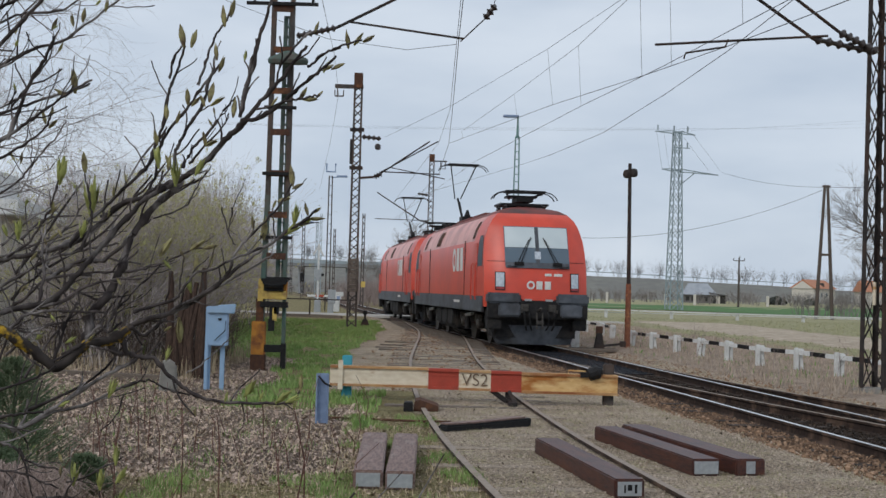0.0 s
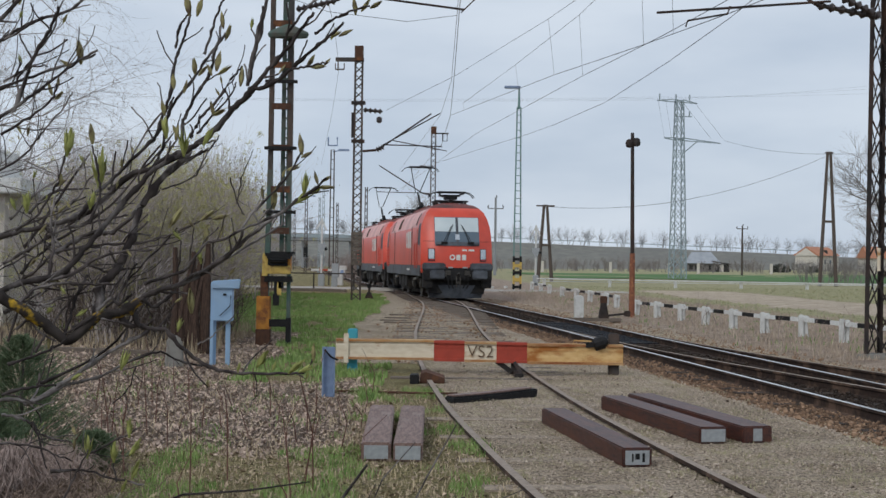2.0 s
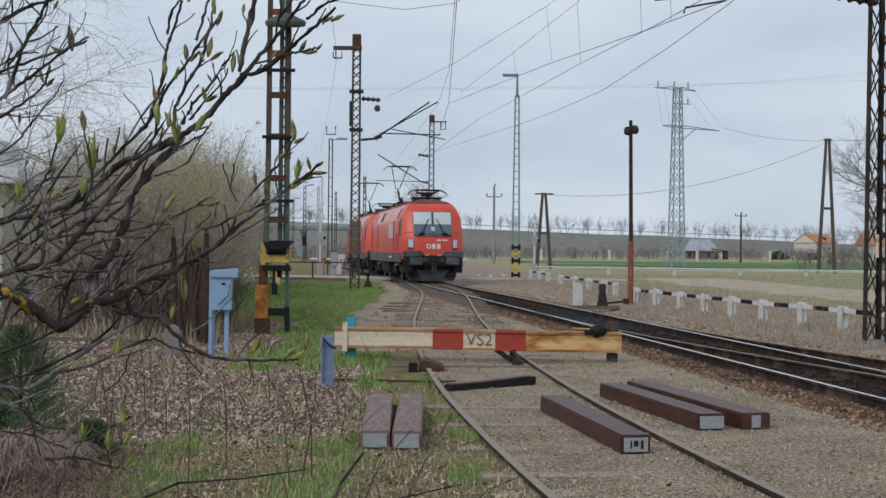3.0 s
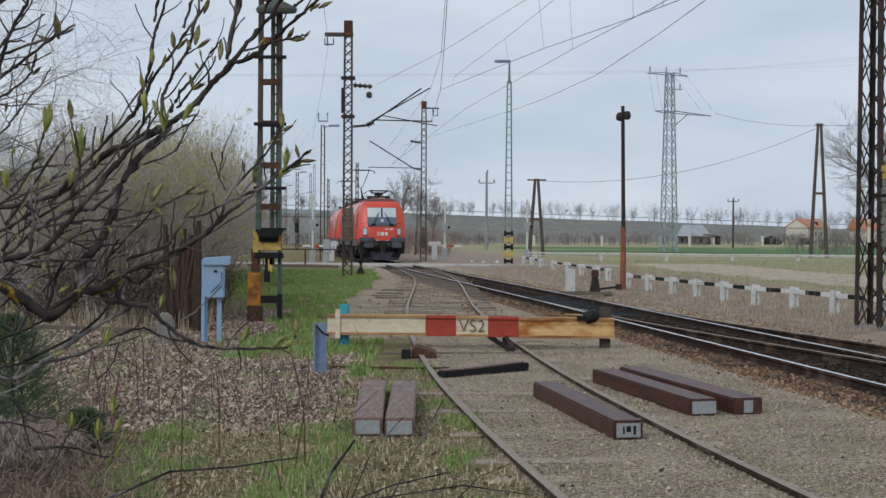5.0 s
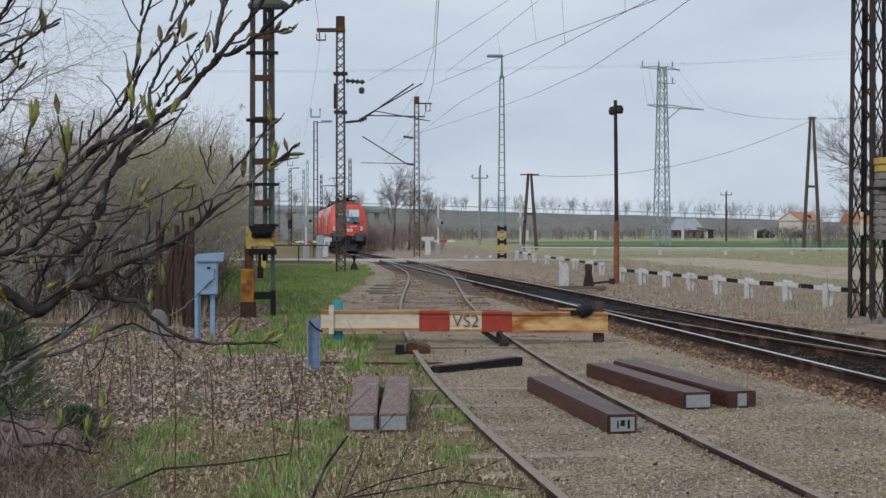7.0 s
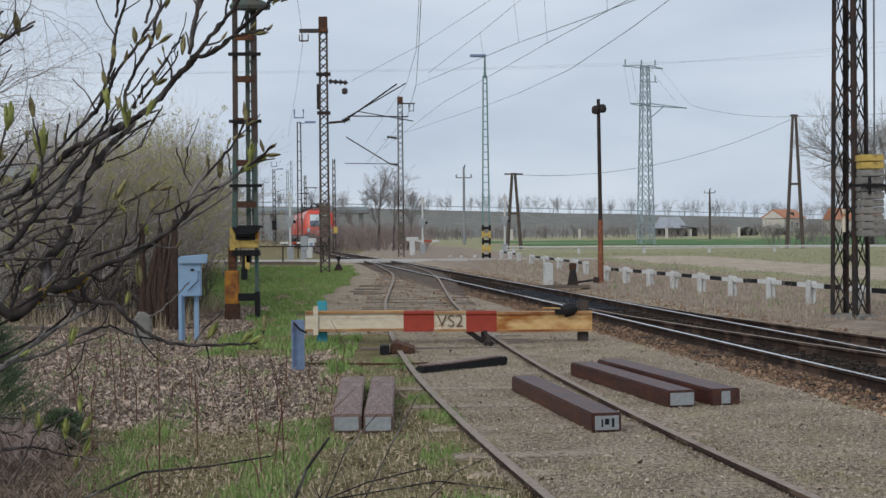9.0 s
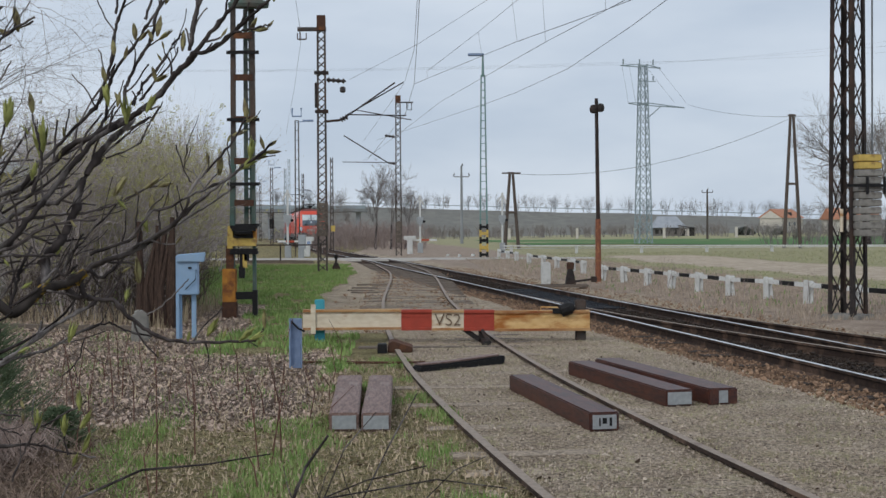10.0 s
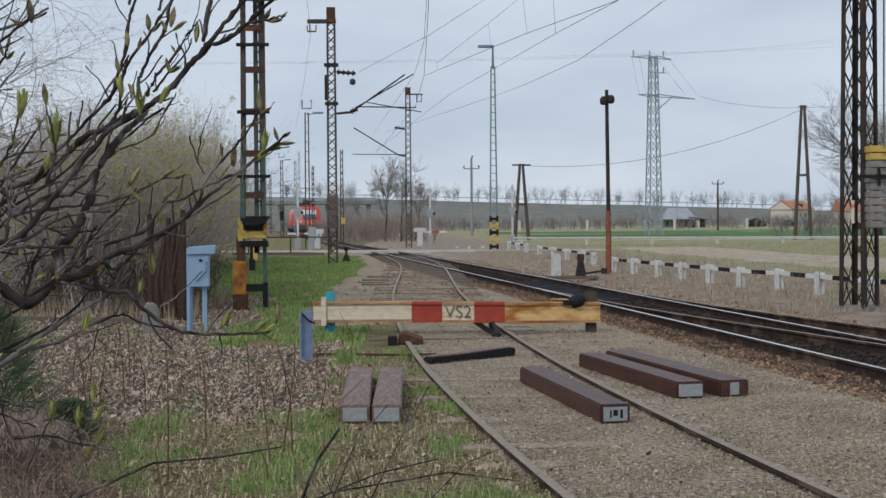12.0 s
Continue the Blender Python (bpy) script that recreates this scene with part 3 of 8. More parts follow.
def pantograph(parent, y, raised):
    pan = part("pantograph", Geo(), M_BLACK, parent, "raised black pantograph" if raised else "lowered black pantograph")
    pan.matrix_basis = pose(0, y, 4.07)
    part("base_frame", Geo().bar((-0.7, -0.6, 0.12), (-0.7, 0.6, 0.12), 0.06).bar((0.7, -0.6, 0.12), (0.7, 0.6, 0.12), 0.06).bar((-0.7, 0.5, 0.12), (0.7, 0.5, 0.12), 0.07).bar((-0.7, -0.5, 0.12), (0.7, -0.5, 0.12), 0.07), M_BLACK, pan)
    for sx in (-0.6, 0.6):
        for sy in (-0.5, 0.5):
            part("insulator", Geo().lathe([(0.05, -0.06), (0.09, 0.0), (0.05, 0.03), (0.09, 0.06), (0.05, 0.1)], 8, (sx, sy, 0)), M_CERAMIC, pan)
    if raised:
        knee, top = (0, 1.35, 1.25), (0, 0.0, 2.5)
        part("lower_arm", Geo().tube([(0, -0.45, 0.16), knee], [0.055, 0.04], 8), M_BLACK, pan)
        part("upper_arm", Geo().tube([(-0.12, 1.35, 1.25), (-0.5, 0.0, 2.44)], 0.025, 6).tube([(0.12, 1.35, 1.25), (0.5, 0.0, 2.44)], 0.025, 6), M_BLACK, pan)
        part("lower_link", Geo().tube([(0.1, 0.1, 0.16), (0.08, 1.25, 1.1)], 0.018, 5), M_BLACK, pan)
        zt = top[2]
    else:
        part("lower_arm", Geo().tube([(0, -0.5, 0.2), (0, 0.95, 0.34)], [0.06, 0.05], 8).box((0, -0.2, 0.26), (0.5, 0.8, 0.12)), M_BLACK, pan)
        part("upper_arm", Geo().tube([(-0.2, 0.95, 0.36), (-0.55, -0.5, 0.45)], 0.03, 6).tube([(0.2, 0.95, 0.36), (0.55, -0.5, 0.45)], 0.03, 6).box((0, 0.1, 0.38), (0.9, 0.7, 0.06)), M_BLACK, pan)
        zt = 0.5
    yt = 0.0 if raised else -0.45
    head = Geo()
    for dy in (-0.22, 0.22):
        head.bar((-0.6, yt + dy, zt), (0.6, yt + dy, zt), 0.07, 0.045)
        for s in (-1, 1):
            head.tube([(s * 0.6, yt + dy, zt), (s * 0.78, yt + dy, zt - 0.04), (s * 0.92, yt + dy, zt - 0.14), (s * 0.98, yt + dy, zt - 0.24)], 0.018, 5)
    for s in (-0.45, 0.45):
        head.bar((s, yt - 0.25, zt - 0.05), (s, yt + 0.25, zt - 0.05), 0.03)
    part("contact_head", head, M_BLACK, pan)


def letters(text, size, material, parent, m, name, label, squash=1.0):
    cu = bpy.data.curves.new(name, "FONT")
    cu.body, cu.size, cu.align_x, cu.align_y, cu.extrude, cu.offset = text, size, "CENTER", "CENTER", 0.004, -size * 0.012
    tmp = bpy.data.objects.new(name, cu)
    scene.collection.objects.link(tmp)
    bpy.context.view_layer.update()
    me = bpy.data.meshes.new_from_object(tmp)
    bpy.data.objects.remove(tmp)
    me.materials.clear()
    me.materials.append(material)
    return part(name, me, None, parent, label, m=m @ Matrix.Diagonal((squash, 1, 1, 1)))


def logo_bars(parent, m, s):
    """The operator's mark as plain shapes: a ring and two blocks."""
    g = Geo()
    n = 20
    rings = []
    for r in (0.5, 0.27):
        rings.append(len(g.v))
        g.v += [(s * (-0.95 + r * math.cos(2 * math.pi * k / n)), s * r * math.sin(2 * math.pi * k / n), 0.006) for k in range(n)]
    for k in range(n):
        j = (k + 1) % n
        g.face([rings[0] + k, rings[0] + j, rings[1] + j, rings[1] + k])
    for cx in (0.08, 1.08):
        g.box((s * cx, 0, 0.003), (s * 0.72, s * 0.95, 0.006))
    part("emblem", g, M_WHITE, parent, "white emblem of plain shapes", m=m)


def locomotive():
    loco = thing("electric_locomotive", pose(0, 0, 0), "red electric locomotive with grey skirt on the main track", "locomotive", "coupled locomotives")
    zs = [1.12, 1.5, 2.0, 2.35, 2.7, 3.05, 3.4, 3.65, 3.83, 3.97, 4.07]
    g = Geo()
    L = LOCO_LEN
    # sides and roof: a shell from the front outline to the rear outline
    left = [(-half_width(z), z) for z in zs]
    right = [(half_width(z), z) for z in zs][::-1]
    outline = left + [(-0.2, 4.095), (0.2, 4.095)] + right
    stations = [lambda x, z: nose_y(x, z), lambda x, z: 2.6, lambda x, z: L / 2, lambda x, z: L - 2.6, lambda x, z: L - nose_y(x, z)]
    rows = [[(x, st(x, z), z) for x, z in outline] for st in stations]
    n = len(outline)
    b = 0
    for r in rows:
        g.v += r
    for i in range(len(rows) - 1):
        for k in range(n - 1):
            zmid = (outline[k][1] + outline[k + 1][1]) / 2
            # slot 2 paints the sky sheen along the sloping shoulders
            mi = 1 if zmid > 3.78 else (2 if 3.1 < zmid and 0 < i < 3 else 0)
            g.face([i * n + k, i * n + k + 1, (i + 1) * n + k + 1, (i + 1) * n + k], mi)
    # the two nose faces
    for end in (0, 1):
        nx = 14
        grid = []
        for z in zs:
            hw = half_width(z)
            row = [(lerp(-hw, hw, i / nx), nose_y(lerp(-hw, hw, i / nx), z), z) for i in range(nx + 1)]
            grid.append([(x, y if end == 0 else L - y, z) for x, y, z in row])
        grid.append([(lerp(-0.2, 0.2, i / nx), spline(NOSE, 4.095) if end == 0 else L - spline(NOSE, 4.095), 4.095) for i in range(nx + 1)])
        base = len(g.v)
        for r in grid:
            g.v += r
        w = nx + 1
        for k in range(len(grid) - 1):
            for i in range(nx):
                q = [base + k * w + i, base + k * w + i + 1, base + (k + 1) * w + i + 1, base + (k + 1) * w + i]
                g.face(q if end == 0 else q[::-1], 1 if k >= 8 else 0)
    part("body", g, [M_RED, M_ROOF, M_ROOFSHEEN], loco, "red painted body shell", smooth=38)
    # grey skirt band along the sides
    for s in (-1, 1):
        part("side_skirt", Geo().box((s * 1.475, L / 2, 1.19), (0.07, L - 1.3, 0.46)), M_LOCOGREY, loco, "dark grey skirt band", bevel=0.015)
        # roof vents and grab rails
        for y0, y1 in ((2.75, 3.15), (L / 2 + 1.4, L / 2 + 2.5), (L - 3.6, L - 3.2)):
            vent = Geo()
            vent.grid([[(s * (half_width(z) + 0.012), y, z) for y in (y0, y1)] for z in (3.14, 3.28, 3.42, 3.55, 3.66)])
            part("roof_vent", vent, M_RUST, loco, "dark red louvred vent")
        for y in (1.25, L - 1.25):
            # cab side window
            win = Geo()
            a, c = (y - 0.42, y + 0.42)
            front = y < L / 2
            zz = [(2.28, 0.0), (2.55, 0.0), (3.05, 0.12), (3.18, 0.35)]
            rws = []
            for z, cut in zz:
                lo, hi = (a + cut * 1.0, c) if front else (a, c - cut * 1.0)
                rws.append([(s * (half_width(z) + 0.012), lo, z), (s * (half_width(z) + 0.012), hi, z)])
            win.grid(rws)
            part("cab_side_window", win, M_SIDEGLASS, loco, "dark glass side window")
            dy = 2.1 if front else L - 2.1
            for off in (-0.38, 0.38):
                part("grab_rail", Geo().tube([(s * 1.53, dy + off, 1.3), (s * 1.55, dy + off, 1.4), (s * 1.55, dy + off, 2.3), (s * 1.51, dy + off, 2.38)], 0.018, 6), M_RED, loco)
            door = Geo().box((s * 1.492, dy, 2.12), (0.012, 0.66, 1.7))
            part("cab_door", door, M_RED, loco, bevel=0.004)
        for y in (4.2, L - 5.5):
            part("body_seam", Geo().box((s * 1.492, y, 2.15), (0.02, 0.05, 1.9)), M_BLACK, loco)
        rot = Matrix.Rotation(radians(-90 if s < 0 else 90), 4, "Z") @ Matrix.Rotation(radians(90), 4, "X")
        logo_bars(loco, pose(s * 1.492, L * 0.31 if s < 0 else L * 0.69, 2.55) @ rot, 0.78)
        part("data_plate", Geo().box((s * 1.513, 5.6, 1.22), (0.01, 1.3, 0.08)), M_WHITE, loco)
    # both cab fronts
    for end in (0, 1):
        front = part("cab_front", Geo(), M_RED, loco)
        if end:
            front.matrix_basis = pose(0, L, 0, 0, 0, 180)
        part("windscreen", front_patch(-0.93, 0.93, 2.28, 3.44, 0.014, 10, 8), M_GLASS, front, "dark split windscreen", smooth=50)
        for s in (-1, 1):
            # pale panes put the sky reflected in the upper glass into colour
            part("sky_pale_blind", front_patch(0.055 * s if s > 0 else -0.91, 0.91 if s > 0 else -0.055, 2.83, 3.42, 0.024, 6, 4), M_BLIND, front, "pale blind with painted sky reflection on the upper windscreen", smooth=50)
            part("wiper", Geo().tube([(0.18 * s, nose_y(0.2, 3.1) - 0.05, 3.12), (0.5 * s, nose_y(0.5, 2.4) - 0.07, 2.38)], 0.014, 5).tube([(0.24 * s, nose_y(0.2, 3.1) - 0.05, 3.05), (0.6 * s, nose_y(0.5, 2.4) - 0.07, 2.36)], 0.010, 5).box((0.55 * s, nose_y(0.5, 2.36) - 0.05, 2.36), (0.26, 0.08, 0.1)), M_BLACK, front)
            head = part("headlight", front_patch(min(0.94 * s, 1.21 * s), max(0.94 * s, 1.21 * s), 1.6, 2.12, 0.016, 4, 4), M_BLACK, front, "rectangular headlight in a dark frame", smooth=50)
            part("lens", front_patch(min(0.965 * s, 1.188 * s), max(0.965 * s, 1.188 * s), 1.70, 2.095, 0.026, 4, 4), M_LAMPLENS, head)
            part("tail_lens", front_patch(min(0.965 * s, 1.188 * s), max(0.965 * s, 1.188 * s), 1.625, 1.69, 0.026, 4, 2), M_TAIL, head)
            yb = nose_y(1.05, 1.3)
            block = Geo().box((0.98 * s, 0.17, 1.38), (0.94, 0.5, 0.3))
            part("corner_panel", block, M_LOCOGREY, front, "dark grey corner panel", bevel=0.05)
            buf = part("buffer", Geo().box((0.88 * s, -0.32, 1.05), (0.62, 0.12, 0.36)), M_LOCOGREY, front, "rectangular grey buffer", bevel=0.04)
            part("buffer_sleeve", Geo().lathe([(0.12, 0), (0.12, 0.34), (0.17, 0.36), (0.17, 0.5)], 14, (0.88 * s, -0.28, 1.05), Matrix.Rotation(radians(-90), 3, "X")), M_BLACK, buf, smooth=40)
            part("step_frame", Geo().box((1.22 * s, 0.3, 0.78), (0.4, 0.5, 0.56)), M_UNDER, front, bevel=0.02)
            part("air_hose", Geo().tube([(0.42 * s, -0.05, 1.02), (0.44 * s, -0.24, 0.92), (0.4 * s, -0.26, 0.62), (0.36 * s, -0.18, 0.5)], 0.028, 6), M_BLACK, front)
            part("air_hose", Geo().tube([(0.26 * s, -0.05, 1.0), (0.28 * s, -0.2, 0.88), (0.25 * s, -0.22, 0.6), (0.2 * s, -0.14, 0.5)], 0.024, 6), M_BLACK, front)
            part("valve_cluster", Geo().box((0.4 * s, -0.03, 1.12), (0.22, 0.1, 0.2)).box((0.5 * s, -0.06, 1.02), (0.1, 0.1, 0.1)), M_RIM, front, bevel=0.01)
            part("handrail", Geo().tube([(0.62 * s, nose_y(0.6, 2.28) - 0.07, 2.27), (0.88 * s, nose_y(0.88, 2.28) - 0.07, 2.29)], 0.013, 5), M_BLACK, front)
        part("windscreen_post", front_patch(-0.05, 0.05, 2.34, 3.42, 0.03, 2, 5), M_LOCOGREY, front)
        part("number_display", front_patch(-0.09, 0.09, 2.5, 2.72, 0.036, 2, 2), M_LAMPLENS, front)
        part("lower_sill", front_patch(-0.92, 0.92, 2.24, 2.40, 0.03, 8, 2), M_LOCOGREY, front, "grey sill under the windscreen")
        part("body_line", front_patch(-1.40, 1.40, 2.415, 2.43, 0.008, 12, 1), M_BLACK, front)
        part("headstock", Geo().box((0, 0.14, 1.08), (2.86, 0.32, 0.56)), M_UNDER, front, "black headstock", bevel=0.03)
        part("coupling_hook", Geo().tube([(0, -0.02, 1.05), (0, -0.3, 1.05), (0, -0.36, 1.12)], 0.04, 8).tube([(-0.08, -0.22, 1.0), (-0.08, -0.26, 0.55), (0.08, -0.26, 0.55), (0.08, -0.22, 1.0)], 0.025, 6).box((0, -0.26, 0.72), (0.2, 0.07, 0.1)), M_RIM, front)
        plough = Geo()
        plough.grid([[(x, 0.12 + 0.5 * abs(x / 1.3) ** 2 + 0.12 * (1 - k), lerp(0.08, 0.62, k)) for x in [lerp(-1.3 + 0.22 * (1 - k), 1.3 - 0.22 * (1 - k), i / 10) for i in range(11)]] for k in (0, 0.5, 1)])
        plough.grid([[(x, 0.2 + 0.5 * abs(x / 1.3) ** 2 + 0.12 * (1 - k), lerp(0.08, 0.62, k)) for x in [lerp(1.3 - 0.22 * (1 - k), -1.3 + 0.22 * (1 - k), i / 10) for i in range(11)]] for k in (0, 0.5, 1)])
        part("snow_plough", plough, M_LOCOGREY, front, "dark grey curved track clearer")
        part("underfloor", Geo().box((0, 0.9, 0.62), (2.3, 1.2, 0.7)), M_UNDER, front)
        logo_bars(front, pose(0.0, nose_y(0, 1.75) - 0.022, 1.76) @ Matrix.Rotation(radians(90), 4, "X"), 0.24)
        part("running_number", Geo().box((0.28, nose_y(0.3, 2.06) - 0.012, 2.06), (0.2, 0.012, 0.075)).box((0.57, nose_y(0.55, 2.06) - 0.012, 2.06), (0.24, 0.012, 0.075)), M_WHITE, front, "white bars in place of the running number")
        for s in (-0.3, 0.3):
            part("step_plate", Geo().box((s, -0.03, 1.34), (0.2, 0.08, 0.06)), M_PLATE, front)
    # bogies, wheels, tanks
    part("frame_shadow_box", Geo().box((0, L / 2, 0.78), (2.0, L - 2.4, 0.5)), M_UNDER, loco)
    tank = part("transformer_tank", Geo().box((0, L / 2, 0.62), (2.6, 4.2, 0.66)), M_UNDER, loco, bevel=0.06)
    wheel_me = Geo().lathe([(0.06, -0.09), (0.14, -0.08), (0.16, -0.05), (0.44, -0.03), (0.46, -0.06), (0.575, -0.06), (0.575, 0.05), (0.61, 0.055), (0.61, 0.08), (0.16, 0.08)], 20, (0, 0, 0), Matrix.Rotation(radians(90), 3, "Y")).mesh("wheel", M_RIM, 40)
    for cy in (4.6, L - 4.6):
        bogie = part("bogie", Geo().box((1.02, cy, 0.72), (0.14, 4.3, 0.22)).box((-1.02, cy, 0.72), (0.14, 4.3, 0.22)).box((0, cy, 0.7), (2.0, 0.6, 0.3)), M_UNDER, loco, bevel=0.03)
        for s in (-1, 1):
            for dy in (-1.5, 1.5):
                part("wheel", wheel_me, None, bogie, m=pose(s * 0.755, cy + dy, 0.575, 0, 0, 180 if s < 0 else 0))
                part("axle_box", Geo().lathe([(0.17, 0), (0.17, 0.14), (0.1, 0.2)], 12, (s * 1.05, cy + dy, 0.575), Matrix.Rotation(radians(90 * s), 3, "Y")), M_RIM, bogie, smooth=40)
                for dd in (-0.32, 0.32):
                    part("coil_spring", Geo().lathe([(0.085, 0.62), (0.1, 0.66), (0.085, 0.7), (0.1, 0.74), (0.085, 0.78), (0.1, 0.82), (0.085, 0.86)], 8, (s * 1.16, cy + dy + dd, 0)), M_RIM, bogie)
            part("damper", Geo().tube([(s * 1.3, cy - 1.0, 0.86), (s * 1.3, cy + 0.2, 0.8)], 0.055, 8), M_PLATE, bogie)
            part("brake_cylinder", Geo().tube([(s * 1.22, cy + 0.5, 0.9), (s * 1.22, cy + 0.5, 0.35)], 0.08, 8), M_UNDER, bogie)
            part("sand_pipe", Geo().tube([(s * 0.95, cy - 2.3, 0.7), (s * 0.85, cy - 2.2, 0.15)], 0.03, 6), M_UNDER, bogie)
    for s in (-1, 1):
        for k in range(3):
            part("battery_box", Geo().box((s * 1.3, L / 2 - 1.4 + 1.4 * k, 0.68), (0.2, 1.2, 0.5)), M_UNDER, loco, bevel=0.02)
    # roof gear
    pantograph(loco, 2.9, False)
    pantograph(loco, L - 3.4, True)
    for y in (6.3, 8.0, 9.8, 11.6):
        part("roof_insulator", Geo().lathe([(0.06, 4.05), (0.1, 4.12), (0.06, 4.17), (0.1, 4.22), (0.06, 4.27), (0.04, 4.34)], 8, (0.25, y, 0)), M_CERAMIC, loco)
    part("roof_busbar", Geo().tube([(0.25, 4.0, 4.3), (0.25, 8.0, 4.35), (0.25, 13.4, 4.32)], 0.025, 6), M_BLACK, loco)
    part("roof_hatch", Geo().box((0, L / 2, 4.09), (1.2, 6.5, 0.1)), M_ROOF, loco, bevel=0.03)
    part("main_switch", Geo().box((-0.2, 12.4, 4.22), (0.5, 0.7, 0.25)).lathe([(0.08, 4.3), (0.12, 4.4), (0.08, 4.48), (0.05, 4.6)], 8, (-0.2, 12.4, 0)), M_BLACK, loco)
    return loco


loco_a = locomotive()
loco_b = copy_thing(loco_a, pose(0, 40, 0))
RUN = [(0, 36.0), (0.5, 40.2), (1, 44.3), (1.5, 48.4), (2, 52.6), (2.5, 56.9), (3, 61.4), (5, 81.0), (5.5, 86.2), (6, 91.5), (6.5, 96.9), (7, 102.3), (7.5, 107.8), (9.5, 131.0), (10, 137.0), (10.5, 143.2), (11, 149.6), (11.5, 156.0), (12, 162.5)]


def on_track(y):
    """Where a locomotive stands whose nose is at y: both its bogies on the line."""
    a, b = Vector((main_x(y + 4.5), y + 4.5)), Vector((main_x(y + 14.2), y + 14.2))
    d = (b - a).normalized()
    o = a - d * 4.6
    return pose(o.x, o.y, RAIL_TOP, 0, 0, math.degrees(math.atan2(-d.x, d.y)))


def motions():
    walk(loco_a, [(t, on_track(y)) for t, y in RUN])
    walk(loco_b, [(t, on_track(y + LOCO_LEN + 0.7)) for t, y in RUN])
    sway = [(0, 0.002, 0.0), (1, 0.005, 0.002), (2, 0.002, 0.005), (3, 0.0, 0.006), (5, -0.001, 0.006), (6, -0.001, 0.006), (7, -0.003, 0.008), (7.5, -0.005, 0.009), (9.5, -0.006, 0.009), (10.5, -0.006, 0.010), (11.5, -0.004, 0.011), (12, -0.002, 0.013)]
    walk(bush, [(t, pose(-0.95, 2.2, dz, 0, math.degrees(dx / 1.7), 0)) for t, dx, dz in sway])

# ---- masts and poles ----
def lattice_mast(name, x, y, h, w0, w1, depth, bays, material, label, turn=0, lace="X", base_m=None, each=True, category="catenary mast", group="catenary masts"):
    """Two channel legs (or four corner legs, depth > 0.3) laced together."""
    mast = thing(name, pose(x, y, 0, 0, 0, turn), label, category, group)
    four = depth > 0.3
    fr = w1 / w0
    corners = [(sx, sy) for sx in (-1, 1) for sy in ((-1, 1) if four else (0,))]
    for sx, sy in corners:
        if four:
            p0, p1 = (sx * w0 / 2, sy * depth / 2, -0.1), (sx * w1 / 2, sy * depth * fr / 2, h)
            leg = Geo().bar(p0, p1, 0.076, 0.014, side=(0, 1, 0)).bar((p0[0] + sx * 0.032, p0[1] - sy * 0.036, p0[2]), (p1[0] + sx * 0.032, p1[1] - sy * 0.036, p1[2]), 0.014, 0.076)
        else:
            p0, p1 = (sx * w0 / 2, 0, -0.1), (sx * w1 / 2, 0, h)
            leg = Geo().bar(p0, p1, 0.012, depth).bar((p0[0] - sx * 0.03, depth / 2, p0[2]), (p1[0] - sx * 0.03, depth / 2, p1[2]), 0.07, 0.01).bar((p0[0] - sx * 0.03, -depth / 2, p0[2]), (p1[0] - sx * 0.03, -depth / 2, p1[2]), 0.07, 0.01)
        part("leg", leg, material, mast)
    faces = []
    if four:
        for sy in (-1, 1):
            faces.append(lambda u, k, sy=sy: Vector((u * lerp(w0, w1, k) / 2, sy * depth * lerp(1, fr, k) / 2, k * h)))
        for sx in (-1, 1):
            faces.append(lambda u, k, sx=sx: Vector((sx * lerp(w0, w1, k) / 2, u * depth * lerp(1, fr, k) / 2, k * h)))
    else:
        for sy in (-1, 1):
            faces.append(lambda u, k, sy=sy: Vector((u * lerp(w0, w1, k) / 2, sy * (depth / 2 + 0.008), k * h)))
    joined = Geo()
    t = 0.03 + 0.015 * (w0 > 0.5)
    for fi, fa in enumerate(faces):
        side = (0, 1, 0) if (not four or fi < 2) else (1, 0, 0)
        for i in range(bays):
            k0, k1 = i / bays, (i + 1) / bays
            bars = []
            if "X" in lace:
                bars += [(fa(-1, k0), fa(1, k1)), (fa(1, k0), fa(-1, k1))]
            if "Z" in lace:
                bars += [(fa(-1 if i % 2 else 1, k0), fa(1 if i % 2 else -1, k1))]
            if "H" in lace:
                bars += [(fa(-1, k1), fa(1, k1))]
            for j, (p, q) in enumerate(bars):
                if j:
                    p, q = p + Vector(side) * 0.009, q + Vector(side) * 0.009
                if each:
                    part("brace", Geo().bar(p, q, t, 0.008, side=side), material, mast)
                else:
                    joined.bar(p, q, t, 0.012, side=side)
    if not each:
        part("lacing", joined, material, mast)
    return mast


def insulator(parent, p, q, n=5, r=0.07):
    """Ribbed insulator between two points."""
    p, q = Vector(p), Vector(q)
    d = q - p
    axis = d.to_track_quat("Z", "Y").to_matrix()
    prof = [(0.025, 0)]
    for i in range(n):
        a, b = d.length * i / n, d.length * (i + 1) / n
        prof += [(r * 0.45, a + 0.1 * (b - a)), (r, a + 0.5 * (b - a)), (r * 0.5, a + 0.75 * (b - a))]
    prof.append((0.025, d.length))
    part("insulator", Geo().lathe(prof, 10, p, axis), M_CERAMIC, parent, "dark ribbed insulator", smooth=50)


def local(mast, p):
    return mast.matrix_basis.inverted() @ Vector(p)


